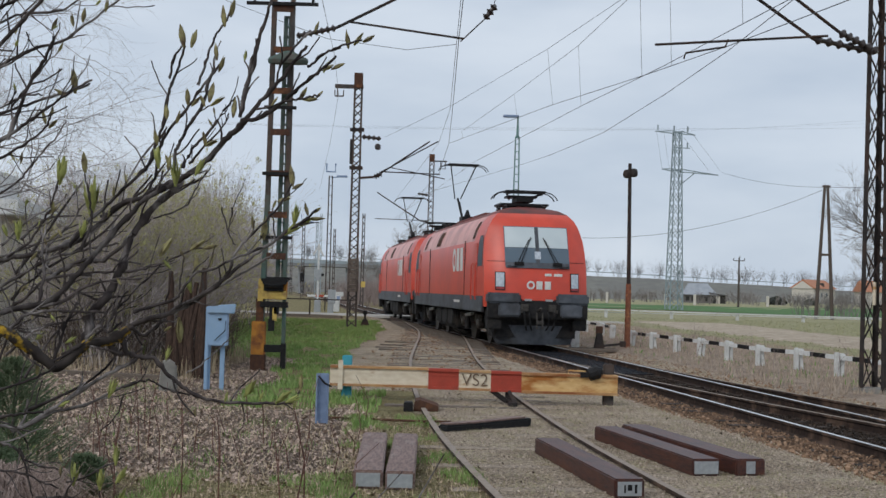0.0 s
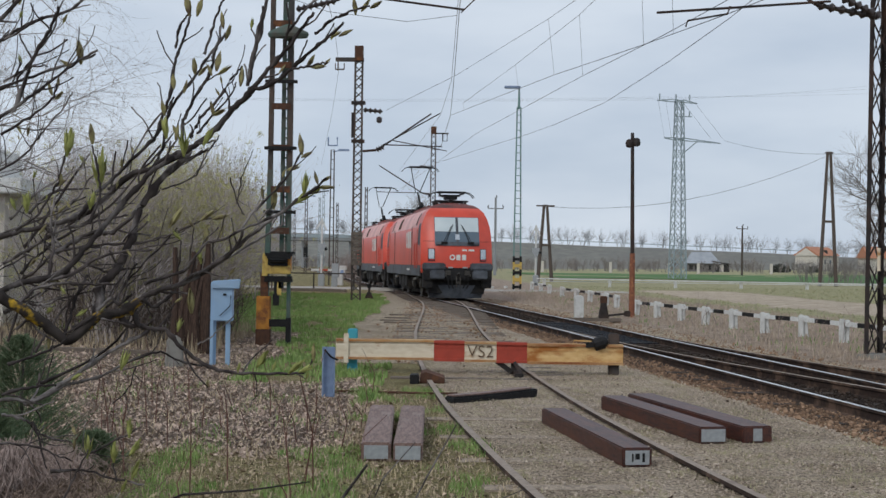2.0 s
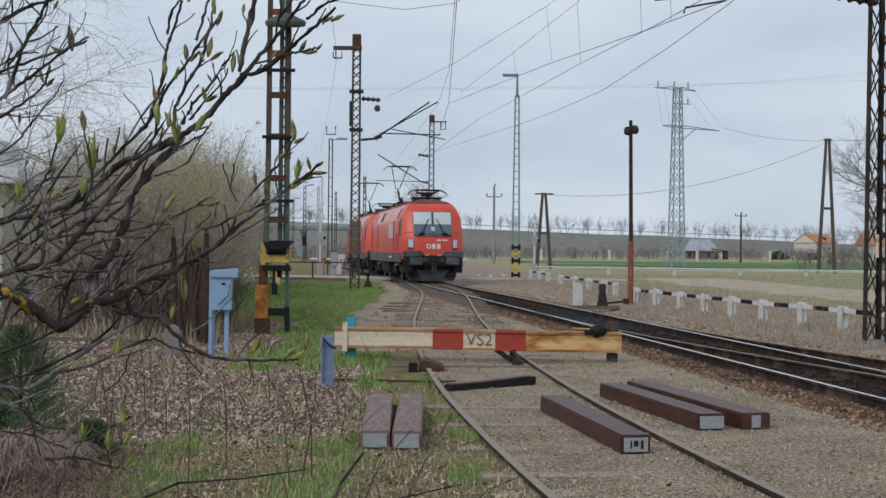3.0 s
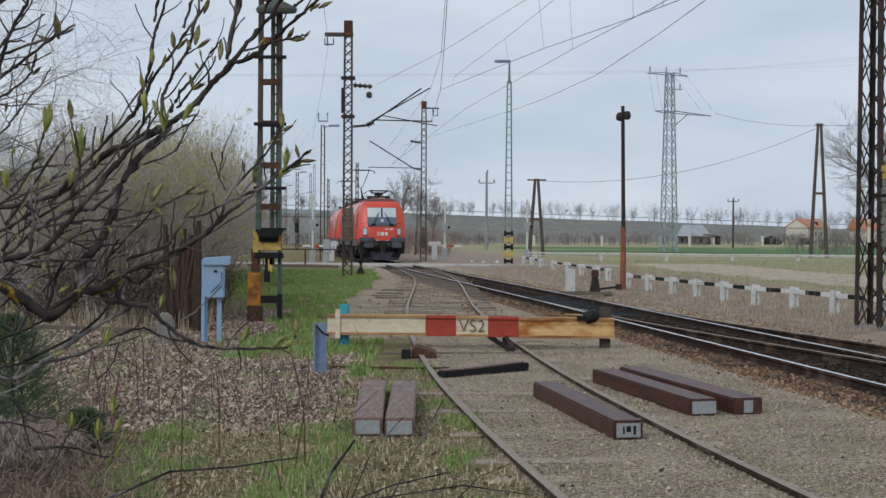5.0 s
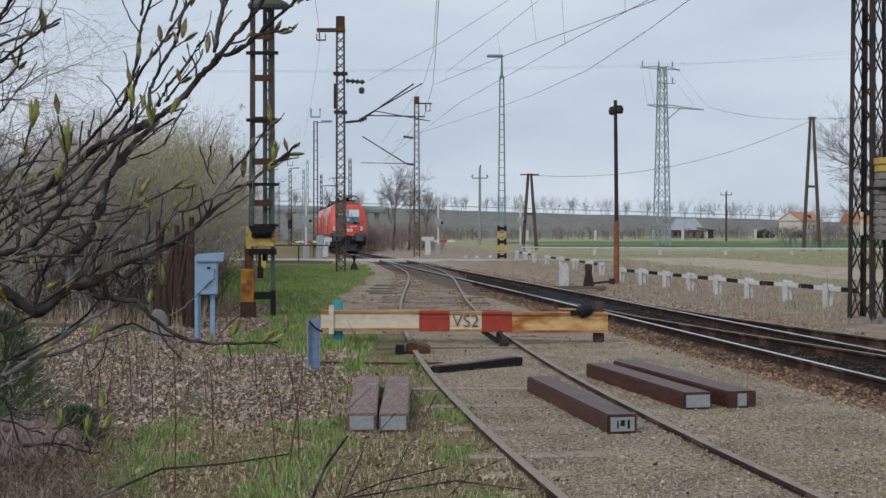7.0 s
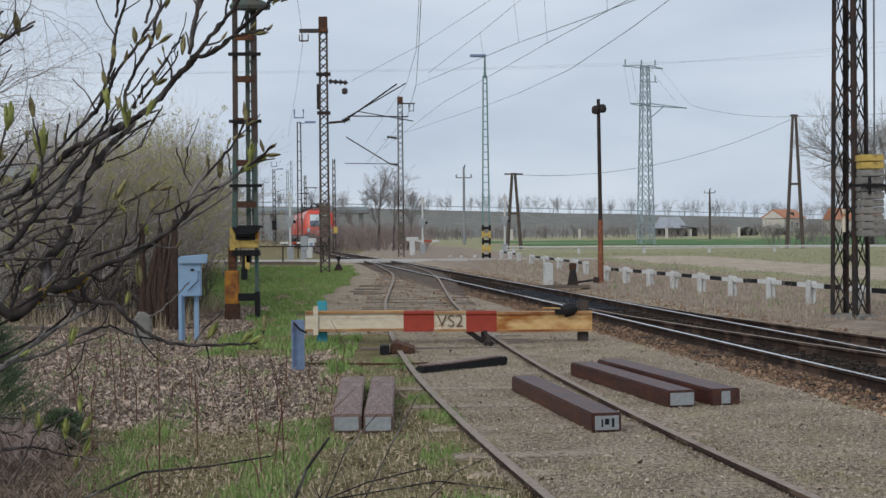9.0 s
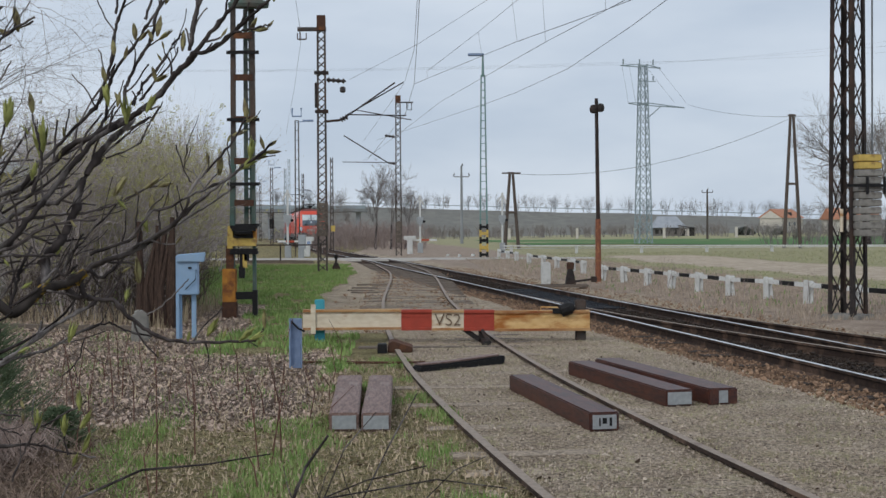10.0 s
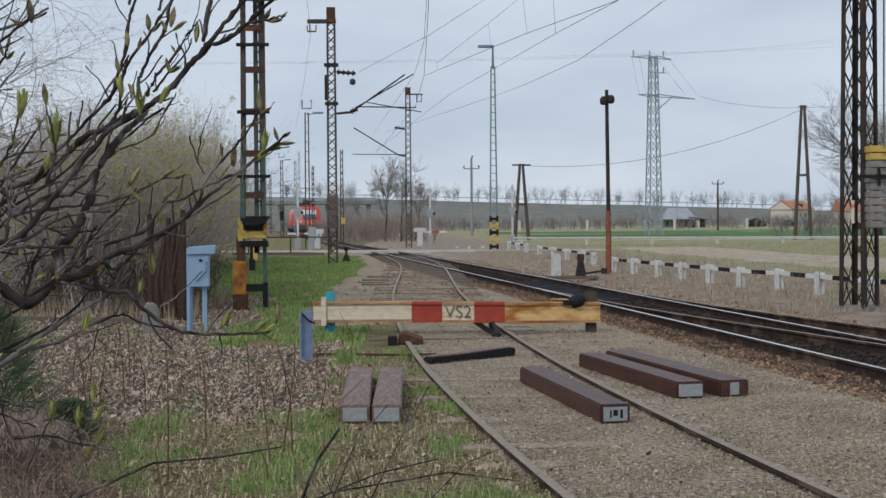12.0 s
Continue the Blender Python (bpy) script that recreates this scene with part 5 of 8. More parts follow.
# ---- buffer beam across the siding ----
bx0, bx1, by = -1.57, 2.56, 18.35
beam = thing("barrier_beam", pose(0, 0, 0), "rusty red and cream steel barrier beam across the siding, lettered VS2", "barrier")
cuts = ((bx0, -0.16, M_BEAMWHITE, "cream painted section"), (-0.16, 0.28, M_BEAMRED, "faded red section"), (0.28, 0.74, M_BEAMWHITE, "cream lettered section"), (0.74, 1.18, M_BEAMRED, "faded red section"), (1.18, bx1, M_BEAMYEL, "rust-stained yellow section"))
tilt = math.degrees(math.atan2(-0.05, bx1 - bx0))
for a, b, mtl, lab in cuts:
    g = Geo()
    hh = 0.148
    zc = 0.345 - 0.0125 * ((a + b) / 2 - bx0)
    # a channel: web, two flanges, a shallow rib
    g.box(((a + b) / 2, by, zc), (b - a, 0.02, 2 * hh))
    for s in (-1, 1):
        g.box(((a + b) / 2, by - 0.012, zc + s * (hh - 0.02)), (b - a, 0.05, 0.04), mi=1).box(((a + b) / 2, by + 0.07, zc + s * (hh - 0.008)), (b - a, 0.12, 0.016), mi=1)
    g.box(((a + b) / 2, by - 0.0115, zc + 0.3 * hh), (b - a, 0.005, 0.016))
    part("beam_section", g, [mtl, M_BEAMRED if mtl == M_BEAMRED else M_BEAMEDGE], beam, lab, bevel=0.003)
letters("VS2", 0.25, M_PAINTBROWN, beam, pose(0.51, by - 0.024, 0.318, 90, 0.7, 0), "lettering", "hand-painted dark letters VS2", 1.0)
part("strap", Geo().box((bx0 + 0.15, by - 0.035, 0.35), (0.07, 0.012, 0.42)), M_BEAMWHITE, beam, "upright strap", bevel=0.003)
part("hinge_block", Geo().lathe([(0.04, -0.1), (0.09, -0.08), (0.10, 0.05), (0.05, 0.12)], 10, (2.22, by - 0.02, 0.47), Matrix.Rotation(radians(70), 3, "Y")).box((2.1, by - 0.01, 0.44), (0.16, 0.1, 0.07)), M_BLACK, beam, "black lock")
part("lock_rod", Geo().tube([(1.85, by, 0.42), (1.85, by, 0.5), (2.1, by, 0.49)], 0.012, 6), M_BEAMYEL, beam)
part("right_post", Geo().box((2.44, by + 0.12, 0.27), (0.15, 0.12, 0.66)), M_MASTGREY, beam, "grey concrete post", bevel=0.015)
part("turquoise_post", Geo().box((-1.34, by + 0.14, 0.29), (0.14, 0.12, 0.66)), M_TEAL, beam, "turquoise post", bevel=0.01)
part("mid_stand", Geo().box((1.0, by + 0.06, 0.1), (0.09, 0.08, 0.26)).bar((0.70, by + 0.04, 0.22), (0.97, by + 0.02, 0.03), 0.07).bar((1.0, by + 0.02, 0.18), (1.08, by - 0.45, 0.03), 0.05).box((1.04, by - 0.2, 0.02), (0.12, 0.6, 0.07)), M_MAST, beam, "dark steel stand", bevel=0.006)

post2 = thing("steel_post", pose(-1.37, 14.95, 0, 0, 0, 12), "leaning grey-blue steel channel post", "post")
part("channel", Geo().box((0, 0.0, 0.28), (0.14, 0.012, 0.62)).box((-0.066, -0.03, 0.28), (0.012, 0.07, 0.62)).box((0.066, -0.03, 0.28), (0.012, 0.07, 0.62)), M_BLUE2, post2, bevel=0.003)
part("cable_stub", Geo().tube([(-0.05, -0.05, 0.56), (0.02, -0.07, 0.48), (0.1, -0.08, 0.44)], 0.012, 6), M_BLACK, post2)

der = thing("derailer", pose(-0.20, 17.1, 0), "rusty derailer clamped over a siding rail", "derailer")
part("wedge", Geo().extrude([(-0.13, 0.0), (0.2, 0.0), (0.2, 0.07), (-0.05, 0.15), (-0.12, 0.13)], -0.3, 0.2), M_RUST, der, bevel=0.01)
part("clamp", Geo().box((-0.2, -0.25, 0.04), (0.12, 0.25, 0.16)), M_BLACK, der, bevel=0.01)
stop = thing("timber_block", pose(0.54, 14.95, 0, 0, 0, 40), "black weathered timber block lying between the rails", "timber block")
part("block", Geo().extrude([(-0.66, -0.03), (0.66, -0.03), (0.68, 0.10), (0.3, 0.085), (-0.2, 0.07), (-0.64, 0.07)], -0.10, 0.08), M_BLACK, stop, bevel=0.015)
part("plank", Geo().extrude([(-0.62, 0.072), (-0.2, 0.072), (0.3, 0.087), (0.6, 0.10), (0.6, 0.118), (0.3, 0.105), (-0.2, 0.09), (-0.62, 0.09)], -0.07, 0.07), M_WORNTIE, stop, "worn brown plank on top", bevel=0.005)
conduit = solo("ground_pipe", Geo().tube([(-1.3, 15.4, 0.03), (-0.2, 15.2, 0.035), (0.15, 15.3, 0.03)], 0.016, 6), M_RUST, "thin pipe lying across the ground", "pipe")


# ---- loose creosoted sleepers ----
def loose_sleeper(x, y, turn, length, w, h, plate, label):
    s = thing("loose_sleeper", pose(x, y, 0, 0, 0, turn), label, "railway sleeper", "loose sleepers")
    g = Geo().box((0, length / 2, h / 2), (w, length, h))
    part("timber", g, M_WORNTIE if "grass" in label else M_CREOSOTE, s, bevel=0.012)
    if plate:
        if 0.75 < plate < 0.82 and "gravel" in label:
            part("plate_mark", Geo().box((-0.04, -0.009, h * 0.5), (0.012, 0.004, h * 0.4)).box((0.0, -0.009, h * 0.56), (0.035, 0.004, h * 0.3)).box((0.05, -0.009, h * 0.5), (0.02, 0.004, h * 0.44)), M_BLACK, s, "unreadable dark marks")
        part("end_plate", Geo().box((0.0, -0.004, h * 0.5), (w * plate, 0.006, h * 0.72)), M_PLATE, s, "galvanised end plate")
    return s


LAB = "dark brown creosoted railway sleeper lying on gravel"
loose_sleeper(-0.55, 10.2, 1.7, 2.7, 0.24, 0.15, 0.8, "weathered brown sleeper with galvanised end lying in grass")
loose_sleeper(-0.295, 10.18, 0.5, 2.7, 0.235, 0.15, 0.86, "weathered brown sleeper with galvanised end lying in grass")
loose_sleeper(1.52, 10.08, 9, 2.75, 0.245, 0.155, 0.8, LAB)
loose_sleeper(2.41, 11.46, 12, 2.7, 0.26, 0.155, 0.88, LAB)
loose_sleeper(2.83, 11.55, 12.6, 2.9, 0.29, 0.155, 0.3, LAB)

# ---- blue relay box ----
rb = thing("relay_box", pose(-3.36, 19.3, 0, 0, 0, 8), "light blue metal relay box on two legs", "relay box")
part("cabinet", Geo().box((0, 0, 0.93), (0.30, 0.24, 0.52)), M_BLUE, rb, bevel=0.012)
part("hood", Geo().extrude([(-0.17, 1.16), (0.23, 1.16), (0.25, 1.30), (-0.17, 1.27)], -0.16, 0.16), M_BLUE, rb, bevel=0.01)
part("side_channel", Geo().box((-0.165, 0.0, 0.62), (0.05, 0.2, 1.26)), M_BLUE, rb, bevel=0.006)
part("door_edge", Geo().box((0.14, -0.126, 0.93), (0.02, 0.012, 0.48)), M_BLUE2, rb)
part("leg", Geo().box((-0.15, 0, 0.33), (0.09, 0.1, 0.68)), M_BLUE, rb, bevel=0.006)
part("leg", Geo().box((0.07, 0.02, 0.33), (0.07, 0.08, 0.68)), M_BLUE, rb, bevel=0.006)
part("latch", Geo().box((0.02, -0.126, 1.07), (0.05, 0.02, 0.03)), M_BLACK, rb)
part("cable", Geo().tube([(0.11, -0.13, 1.05), (0.1, -0.15, 0.9), (-0.05, -0.14, 0.75)], 0.007, 5), M_BLACK, rb)

# ---- white posts with a black and white rail ----
fence = [(9.2, 23.6)] + [(8.91, 25.41), (8.55, 27.3), (8.21, 29.2), (7.75, 30.9), (7.4, 32.7), (7.1, 34.7), (6.85, 36.9), (6.45, 38.7), (6.1, 40.6)]
fence2 = [(6.35, 47.1), (6.38, 50.4), (6.15, 54.0), (5.98, 58.0), (5.7, 62.0)]
fence3 = [(5.55, 67.6), (5.45, 72.5), (5.3, 77.5)]


def guard_fence(pts, label):
    f = thing("guard_fence", pose(0, 0, 0), label, "guard fence", "guard fences")
    for x, y in pts:
        z = ground_z(x, y)
        w = 0.2
        g = Geo().box((x - 0.06, y, z + 0.2), (0.11, 0.12, 0.62)).box((x + 0.06, y + 0.04, z + 0.15), (0.08, 0.12, 0.52), Matrix.Rotation(radians(random.uniform(-7, 7)), 3, "Y")).box((x, y, z + 0.43), (0.21, 0.14, 0.12))
        part("post", g, M_CONC, f, bevel=0.02)
    for (xa, ya), (xb, yb) in zip(pts, pts[1:]):
        a, b = Vector((xa, ya, ground_z(xa, ya) + 0.40)), Vector((xb, yb, ground_z(xb, yb) + 0.40))
        for i, mtl in enumerate((M_BARWHITE, M_BLACK, M_BARWHITE)):
            k0, k1 = (0, 0.32, 0.7)[i], (0.32, 0.7, 1)[i]
            part("rail", Geo().bar(a.lerp(b, k0), b if i == 2 else a.lerp(b, k1), 0.095, 0.05, side=(1, 0.2, 0)), mtl, f)
    return f


guard_fence(fence, "row of white concrete posts with a black and white rail")
guard_fence(fence2, "short row of white concrete posts with striped rail")
guard_fence(fence3, "far row of white concrete posts with striped rail")

# ---- by the level crossing ----
solo("kilometre_stone", Geo().extrude([(-0.14, -0.1), (0.14, -0.1), (0.14, 0.56), (0.08, 0.62), (-0.14, 0.6)], -0.09, 0.09), M_CONC, "white concrete marker stone beside the main track", "marker stone", bevel=0.015, m=pose(4.22, 40.2, 0, 0, 0, 10))
lev2 = thing("point_indicator", pose(-3.22, 54.2, 0), "small dark point indicator stand beside the siding", "point indicator")
part("stand", Geo().extrude([(-0.2, 0), (0.2, 0), (0.07, 0.3), (-0.07, 0.3)], -0.15, 0.15), M_MAST, lev2, bevel=0.01)
part("mast", Geo().tube([(0, 0, 0.3), (0, 0, 0.55)], 0.05, 8), M_MAST, lev2)
part("lantern", Geo().box((0, 0, 0.55), (0.18, 0.18, 0.18)), M_BLACK, lev2, bevel=0.03)
for i, (x, y) in enumerate(((2.3, 82), (3.0, 80.5), (3.9, 81.5))):
    solo("white_stone", Geo().extrude([(-0.13, -0.05), (0.13, -0.05), (0.07, 0.13), (-0.06, 0.16)], -0.1, 0.1), M_CONC, "small whitewashed stone by the crossing road", "stone", "whitewashed stones", bevel=0.02, m=pose(x, y, 0, 0, 0, 20 * i))
lev = thing("point_lever", pose(4.55, 36.6, 0), "rusty point lever with weight beside the turnout", "point lever")
part("frame", Geo().extrude([(-0.16, 0), (0.16, 0), (0.07, 0.5), (-0.07, 0.5)], -0.12, 0.12), M_MAST, lev, bevel=0.01)
part("weight", Geo().box((0, 0, 0.58), (0.2, 0.16, 0.22)), M_RUST, lev, bevel=0.02)
part("arm", Geo().bar((0, 0, 0.12), (0.65, 0, 0.2), 0.06).box((0.68, 0, 0.2), (0.16, 0.14, 0.16)).bar((0, 0, 0.04), (-1.0, -0.1, 0.03), 0.07), M_MAST, lev)
part("bed_timber", Geo().box((-0.3, 0, 0.02), (1.6, 0.4, 0.08)), M_TIE, lev, bevel=0.01)


def crossing_signal(x, y, h, label):
    s = thing("crossing_signal", pose(x, y, 0), label, "crossing signal", "crossing signals")
    part("pole", Geo().tube([(0, 0, -0.1), (0, 0, h)], 0.07, 8), M_CONC, s)
    part("base", Geo().box((0, 0, 0.35), (0.4, 0.3, 0.8)), M_PLATE, s, bevel=0.03)
    part("shield", Geo().extrude([(-0.27, h * 0.64), (0.27, h * 0.64), (0.25, h * 0.56), (0.0, h * 0.46), (-0.25, h * 0.56)], -0.1, 0.0), M_PLATE, s, bevel=0.02)
    part("lamp_hood", Geo().tube([(0.28, -0.1, h * 0.56), (0.3, -0.35, h * 0.56)], 0.10, 8), M_BLACK, s)
    part("cross_board", Geo().bar((-0.35, -0.05, h * 0.86), (0.05, -0.05, h * 1.02), 0.1, 0.03).bar((0.3, -0.07, h * 0.84), (-0.05, -0.07, h * 1.02), 0.1, 0.03), M_CONC, s)
    return s


crossing_signal(6.6, 93, 4.3, "white level-crossing signal with shield and cross boards")
crossing_signal(0.62, 96, 4.2, "white level-crossing signal with shield and cross boards")
crossing_signal(-7.85, 81, 4.2, "white level-crossing signal beside the relay cabinet")
cab_ = thing("crossing_cabinet", pose(-6.7, 78.0, 0), "pale blue-grey metal crossing cabinet", "cabinet")
part("body", Geo().box((-0.06, 0, 0.3), (0.34, 0.3, 0.62)).box((0, 0, 1.02), (0.44, 0.42, 0.86)), M_PLATE, cab_, bevel=0.03)
part("sign", Geo().box((0.42, -0.2, 0.95), (0.34, 0.06, 0.34)), M_BARWHITE, cab_)
part("sign_centre", Geo().box((0.42, -0.24, 0.95), (0.2, 0.02, 0.2)), M_BLUE2, cab_)


def barrier(x, y, turn, length, label):
    b = thing("crossing_barrier", pose(x, y, 0, 0, 0, turn), label, "barrier", "crossing barriers")
    part("pedestal", Geo().box((0, 0, 0.5), (0.4, 0.4, 1.05)), M_CONC, b, bevel=0.03)
    part("drive_box", Geo().box((0, 0, 1.15), (0.9, 0.35, 0.3)), M_CONC, b, bevel=0.04)
    n = int(length / 0.55)
    for i in range(n):
        part("boom_stripe", Geo().box((0.55 + 0.55 * i, -0.05, 1.0), (0.55, 0.06, 0.13)), M_SIGNAL_RED if i % 2 else M_BARWHITE, b)
    return b


barrier(-0.15, 91, 0, 1.7, "white barrier drive with a red and white boom")
barrier(-6.9, 84, 180, 1.7, "white barrier drive with a short red and white boom")
rl = thing("pipe_railing", pose(0, 0, 0), "low dark pipe railing along the crossing road", "railing")
for x in (-9.5, -7.2, -5.0):
    part("post", Geo().tube([(x, 70, -0.1), (x, 70, 0.95)], 0.04, 6), M_MAST, rl)
part("rail", Geo().tube([(-10.5, 70, 0.92), (-4.8, 70, 0.9)], 0.035, 6), M_MAST, rl)
curb = solo("kerb_beam", Geo().bar((-9.8, 66.5, 0.1), (-5.0, 64.5, 0.1), 0.14), M_TIE, "dark timber kerb at the edge of the grass", "kerb")
far_rail = thing("guard_rail", pose(0, 0, 0), "long pale steel guard rail along the field road", "guard rail")
for i in range(9):
    x = 7.0 + 4.6 * i
    part("post", Geo().box((x, 90 - 0.02 * x, 0.2), (0.2, 0.16, 0.62)), M_CONC, far_rail)
part("rail", Geo().bar((6.4, 89.8, 0.56), (33.0, 89.2, 0.46), 0.09, 0.16).bar((33.0, 89.2, 0.46), (60, 92, 0.5), 0.09, 0.16), M_CONC, far_rail)
part("lower_rail", Geo().bar((6.4, 89.8, 0.38), (60, 91, 0.34), 0.05, 0.08), M_CONC, far_rail)

# ---- distance: embankment, bridge, farm, trees ----
bank_top = lambda x: 11.2 - 0.03 * (x + 40) if x < 150 else 5.5
g = Geo()
xs = [-420 + 12 * i for i in range(86)]
rows = []
for dy, k in ((-60, 0.0), (-30, 0.35), (-8, 0.93), (0, 1.0), (14, 1.0), (60, 0.2)):
    rows.append([(x, 430 + dy + 6 * noise.noise((x * 0.02, 3, 1)), -0.6 + (bank_top(x) + 0.5 * noise.noise((x * 0.05, dy * 0.05, 2))) * k) for x in xs])
g.grid(rows)
solo("embankment", g, M_BANK, "long scrub-covered road embankment on the horizon", "embankment", kind="structure", smooth=60)
solo("crash_barrier", Geo().bar((-420, 424, bank_top(-420) + 0.7), (150, 424, bank_top(150) + 0.6), 0.25, 0.2), M_GALV, "pale crash barrier along the embankment road", "crash barrier")
br = thing("road_bridge", pose(0, 0, 0), "grey concrete road bridge over the railway", "bridge")
part("deck", Geo().box((-27, 300, 6.6), (33, 9, 0.7)), M_BRIDGE, br, bevel=0.1)
part("parapet", Geo().box((-27, 295.5, 7.35), (33, 0.3, 0.75)), M_GALV, br)
for x in (-12.5, -22, -33, -42):
    part("pier", Geo().box((x, 300, 3.1), (0.9, 6, 6.4)), M_BRIDGE, br, bevel=0.08)
solo("field_strip", Geo().grid([[(x, y, ground_z(x, y) + 0.05) for x in [12 + 6 * i for i in range(22)]] for y in (128, 150, 180, 215, 250)]), mat("winter_wheat", (0.075, 0.16, 0.05), (0.095, 0.18, 0.06), 0.9, scale=0.8, bump=0.2, c3=(0.12, 0.17, 0.07), coarse=0.1, amount=0.4), "strip of bright green winter wheat", "field", kind="structure")

house = thing("farmhouse", pose(108.5, 372, ground_z(108.5, 372) + 0.3, 0, 0, 48) @ Matrix.Diagonal((0.82, 0.85, 0.92, 1)), "cream farmhouse with an orange tiled hip roof", "house")
part("wall", Geo().box((0, 0, 1.9), (17, 8, 4.6)), M_PLASTER, house)
roof = Geo()
roof.v = [(-8.9, -4.8, 4.4), (8.3, -4.8, 4.4), (8.3, 4.8, 4.4), (-8.9, 4.8, 4.4), (-8.9, 0, 7.2), (8.3, 0, 7.2)]
for q in ((0, 1, 5, 4), (2, 3, 4, 5), (0, 4, 3), (1, 2, 5), (3, 2, 1, 0)):
    roof.face(list(q))
part("roof", roof, M_TILE, house, "orange tiled roof")
for x in (-6, -2.5, 1.5, 5.5):
    w_ = part("window", Geo().box((x, -4.03, 2.4), (1.1, 0.08, 1.3)), M_GLASS, house)
    part("frame", Geo().box((x, -4.06, 1.7), (1.3, 0.1, 0.1)).box((x, -4.06, 3.1), (1.3, 0.1, 0.1)), M_PLASTER, w_)
part("gable", Geo().extrude([(-4.0, 4.3), (4.0, 4.3), (0, 6.7)], -8.2, 8.95), M_PLASTER, house, m=pose(0, 0, 0, 0, 0, 90))
part("dormer", Geo().extrude([(-0.9, 4.6), (0.9, 4.6), (0, 6.2)], -3.6, 0), M_DARKWOOD, house)
annex = thing("farm_annex", pose(131, 378, ground_z(131, 378), 0, 0, 10), "low farm building with a haze-dulled orange roof", "farm building")
part("wall", Geo().box((0, 0, 1.8), (15, 7, 4.4)), M_PLASTER, annex)
part("roof", Geo().extrude([(-4.2, 3.9), (4.2, 3.9), (0, 7.4)], -8, 8), M_TILE, annex, m=pose(0, 0, 0, 0, 0, 90))
barn = thing("barn", pose(61.6, 300, ground_z(61.6, 300), 0, 0, -6), "dark timber barn with a grey hipped roof and open lean-to", "barn")
part("wall", Geo().box((-1.2, 0, 0.9), (7.0, 5, 2.4)), M_TERRA, barn)
rf = Geo()
rf.v = [(-5.2, -3.2, 1.9), (3.0, -3.2, 1.9), (3.0, 3.2, 1.9), (-5.2, 3.2, 1.9), (-3.6, 0, 4.6), (0.9, 0, 4.6)]
for q in ((0, 1, 5, 4), (2, 3, 4, 5), (0, 4, 3), (1, 2, 5), (3, 2, 1, 0)):
    rf.face(list(q))
part("roof", rf, M_SHEET, barn, "grey sheet roof")
part("lean_to", Geo().box((3.2, -0.6, 0.8), (3.2, 4, 2.0)), M_DARKWOOD, barn)
part("lean_to_roof", Geo().extrude([(1.0, 2.3), (5.4, 1.7), (5.4, 1.85), (1.0, 2.5)], -3.2, 2.0), M_DARKWOOD, barn)
part("door", Geo().box((3.1, -2.64, 0.8), (0.9, 0.08, 1.7)), M_PLASTER, barn)
for x in (-3.9, -2.6, -1.2, 0.3):
    part("window", Geo().box((x, -2.53, 0.95), (0.8, 0.06, 1.0)), M_DARKWOOD, barn)
for x in (20, 34, 46, 52, 67, 77, 88, 98):
    p = solo("fence_post", Geo().box((0, 0, 0.9), (0.5, 0.4, 2.6)), M_PLASTER, "pale concrete post at the edge of the field", "post", "field posts", m=pose(x, 262, ground_z(x, 262)))

hut = thing("white_hut", pose(-12.75, 31, 0, 0, 0, 4), "white rendered hut with a flat overhanging roof", "hut")
part("wall", Geo().box((0, 0, 1.5), (5, 4, 3.2)), M_PLASTER, hut)
part("roof", Geo().box((0, 0, 3.2), (6.0, 5.0, 0.35)), M_BARWHITE, hut, bevel=0.03)
part("upper_wall", Geo().box((-0.3, 0, 3.75), (4.4, 3.6, 0.9)), M_BARWHITE, hut)
part("window", Geo().box((1.2, -2.03, 1.7), (0.9, 0.06, 1.0)), M_GLASS, hut)


# ---- bare trees and shrubs ----
def grow(g, p, d, length, r, depth, rnd, droop=0.0, sides=4, wob=0.16, kids=(3, 5), tips=None, spread=(24, 55), shrink=0.62):
    """One limb with its side limbs, out to the twigs."""
    n = 4 if depth > 0 else 3
    pts, q, dd = [Vector(p)], Vector(p), Vector(d).normalized()
    for i in range(n):
        dd = (dd + Vector((rnd.uniform(-1, 1), rnd.uniform(-1, 1), rnd.uniform(-0.6, 0.9))) * wob + Vector((0, 0, -droop * i))).normalized()
        q = q + dd * (length / n)
        pts.append(q.copy())
    g.tube(pts, [r * (1 - 0.62 * i / n) for i in range(n + 1)], sides if depth > 1 else 3, caps=False)
    if depth == 0:
        if tips is not None:
            tips.append((pts[-1], dd))
        return
    for k in range(rnd.randint(*kids)):
        f = rnd.uniform(0.3, 1.0)
        i = min(int(f * n), n - 1)
        base = pts[i].lerp(pts[i + 1], f * n - i)
        ax = Vector((rnd.uniform(-1, 1), rnd.uniform(-1, 1), rnd.uniform(-0.4, 0.6))).normalized()
        nd = (Matrix.Rotation(radians(rnd.uniform(*spread)), 3, ax.cross(dd).normalized() if ax.cross(dd).length > 0.05 else Vector((1, 0, 0))) @ dd)
        grow(g, base, nd, length * shrink * rnd.uniform(0.75, 1.15), r * 0.55, depth - 1, rnd, droop, sides, wob, kids, tips, spread, shrink)
    grow(g, pts[-1], dd, length * shrink, r * 0.42, depth - 1, rnd, droop, sides, wob, kids, tips, spread, shrink)


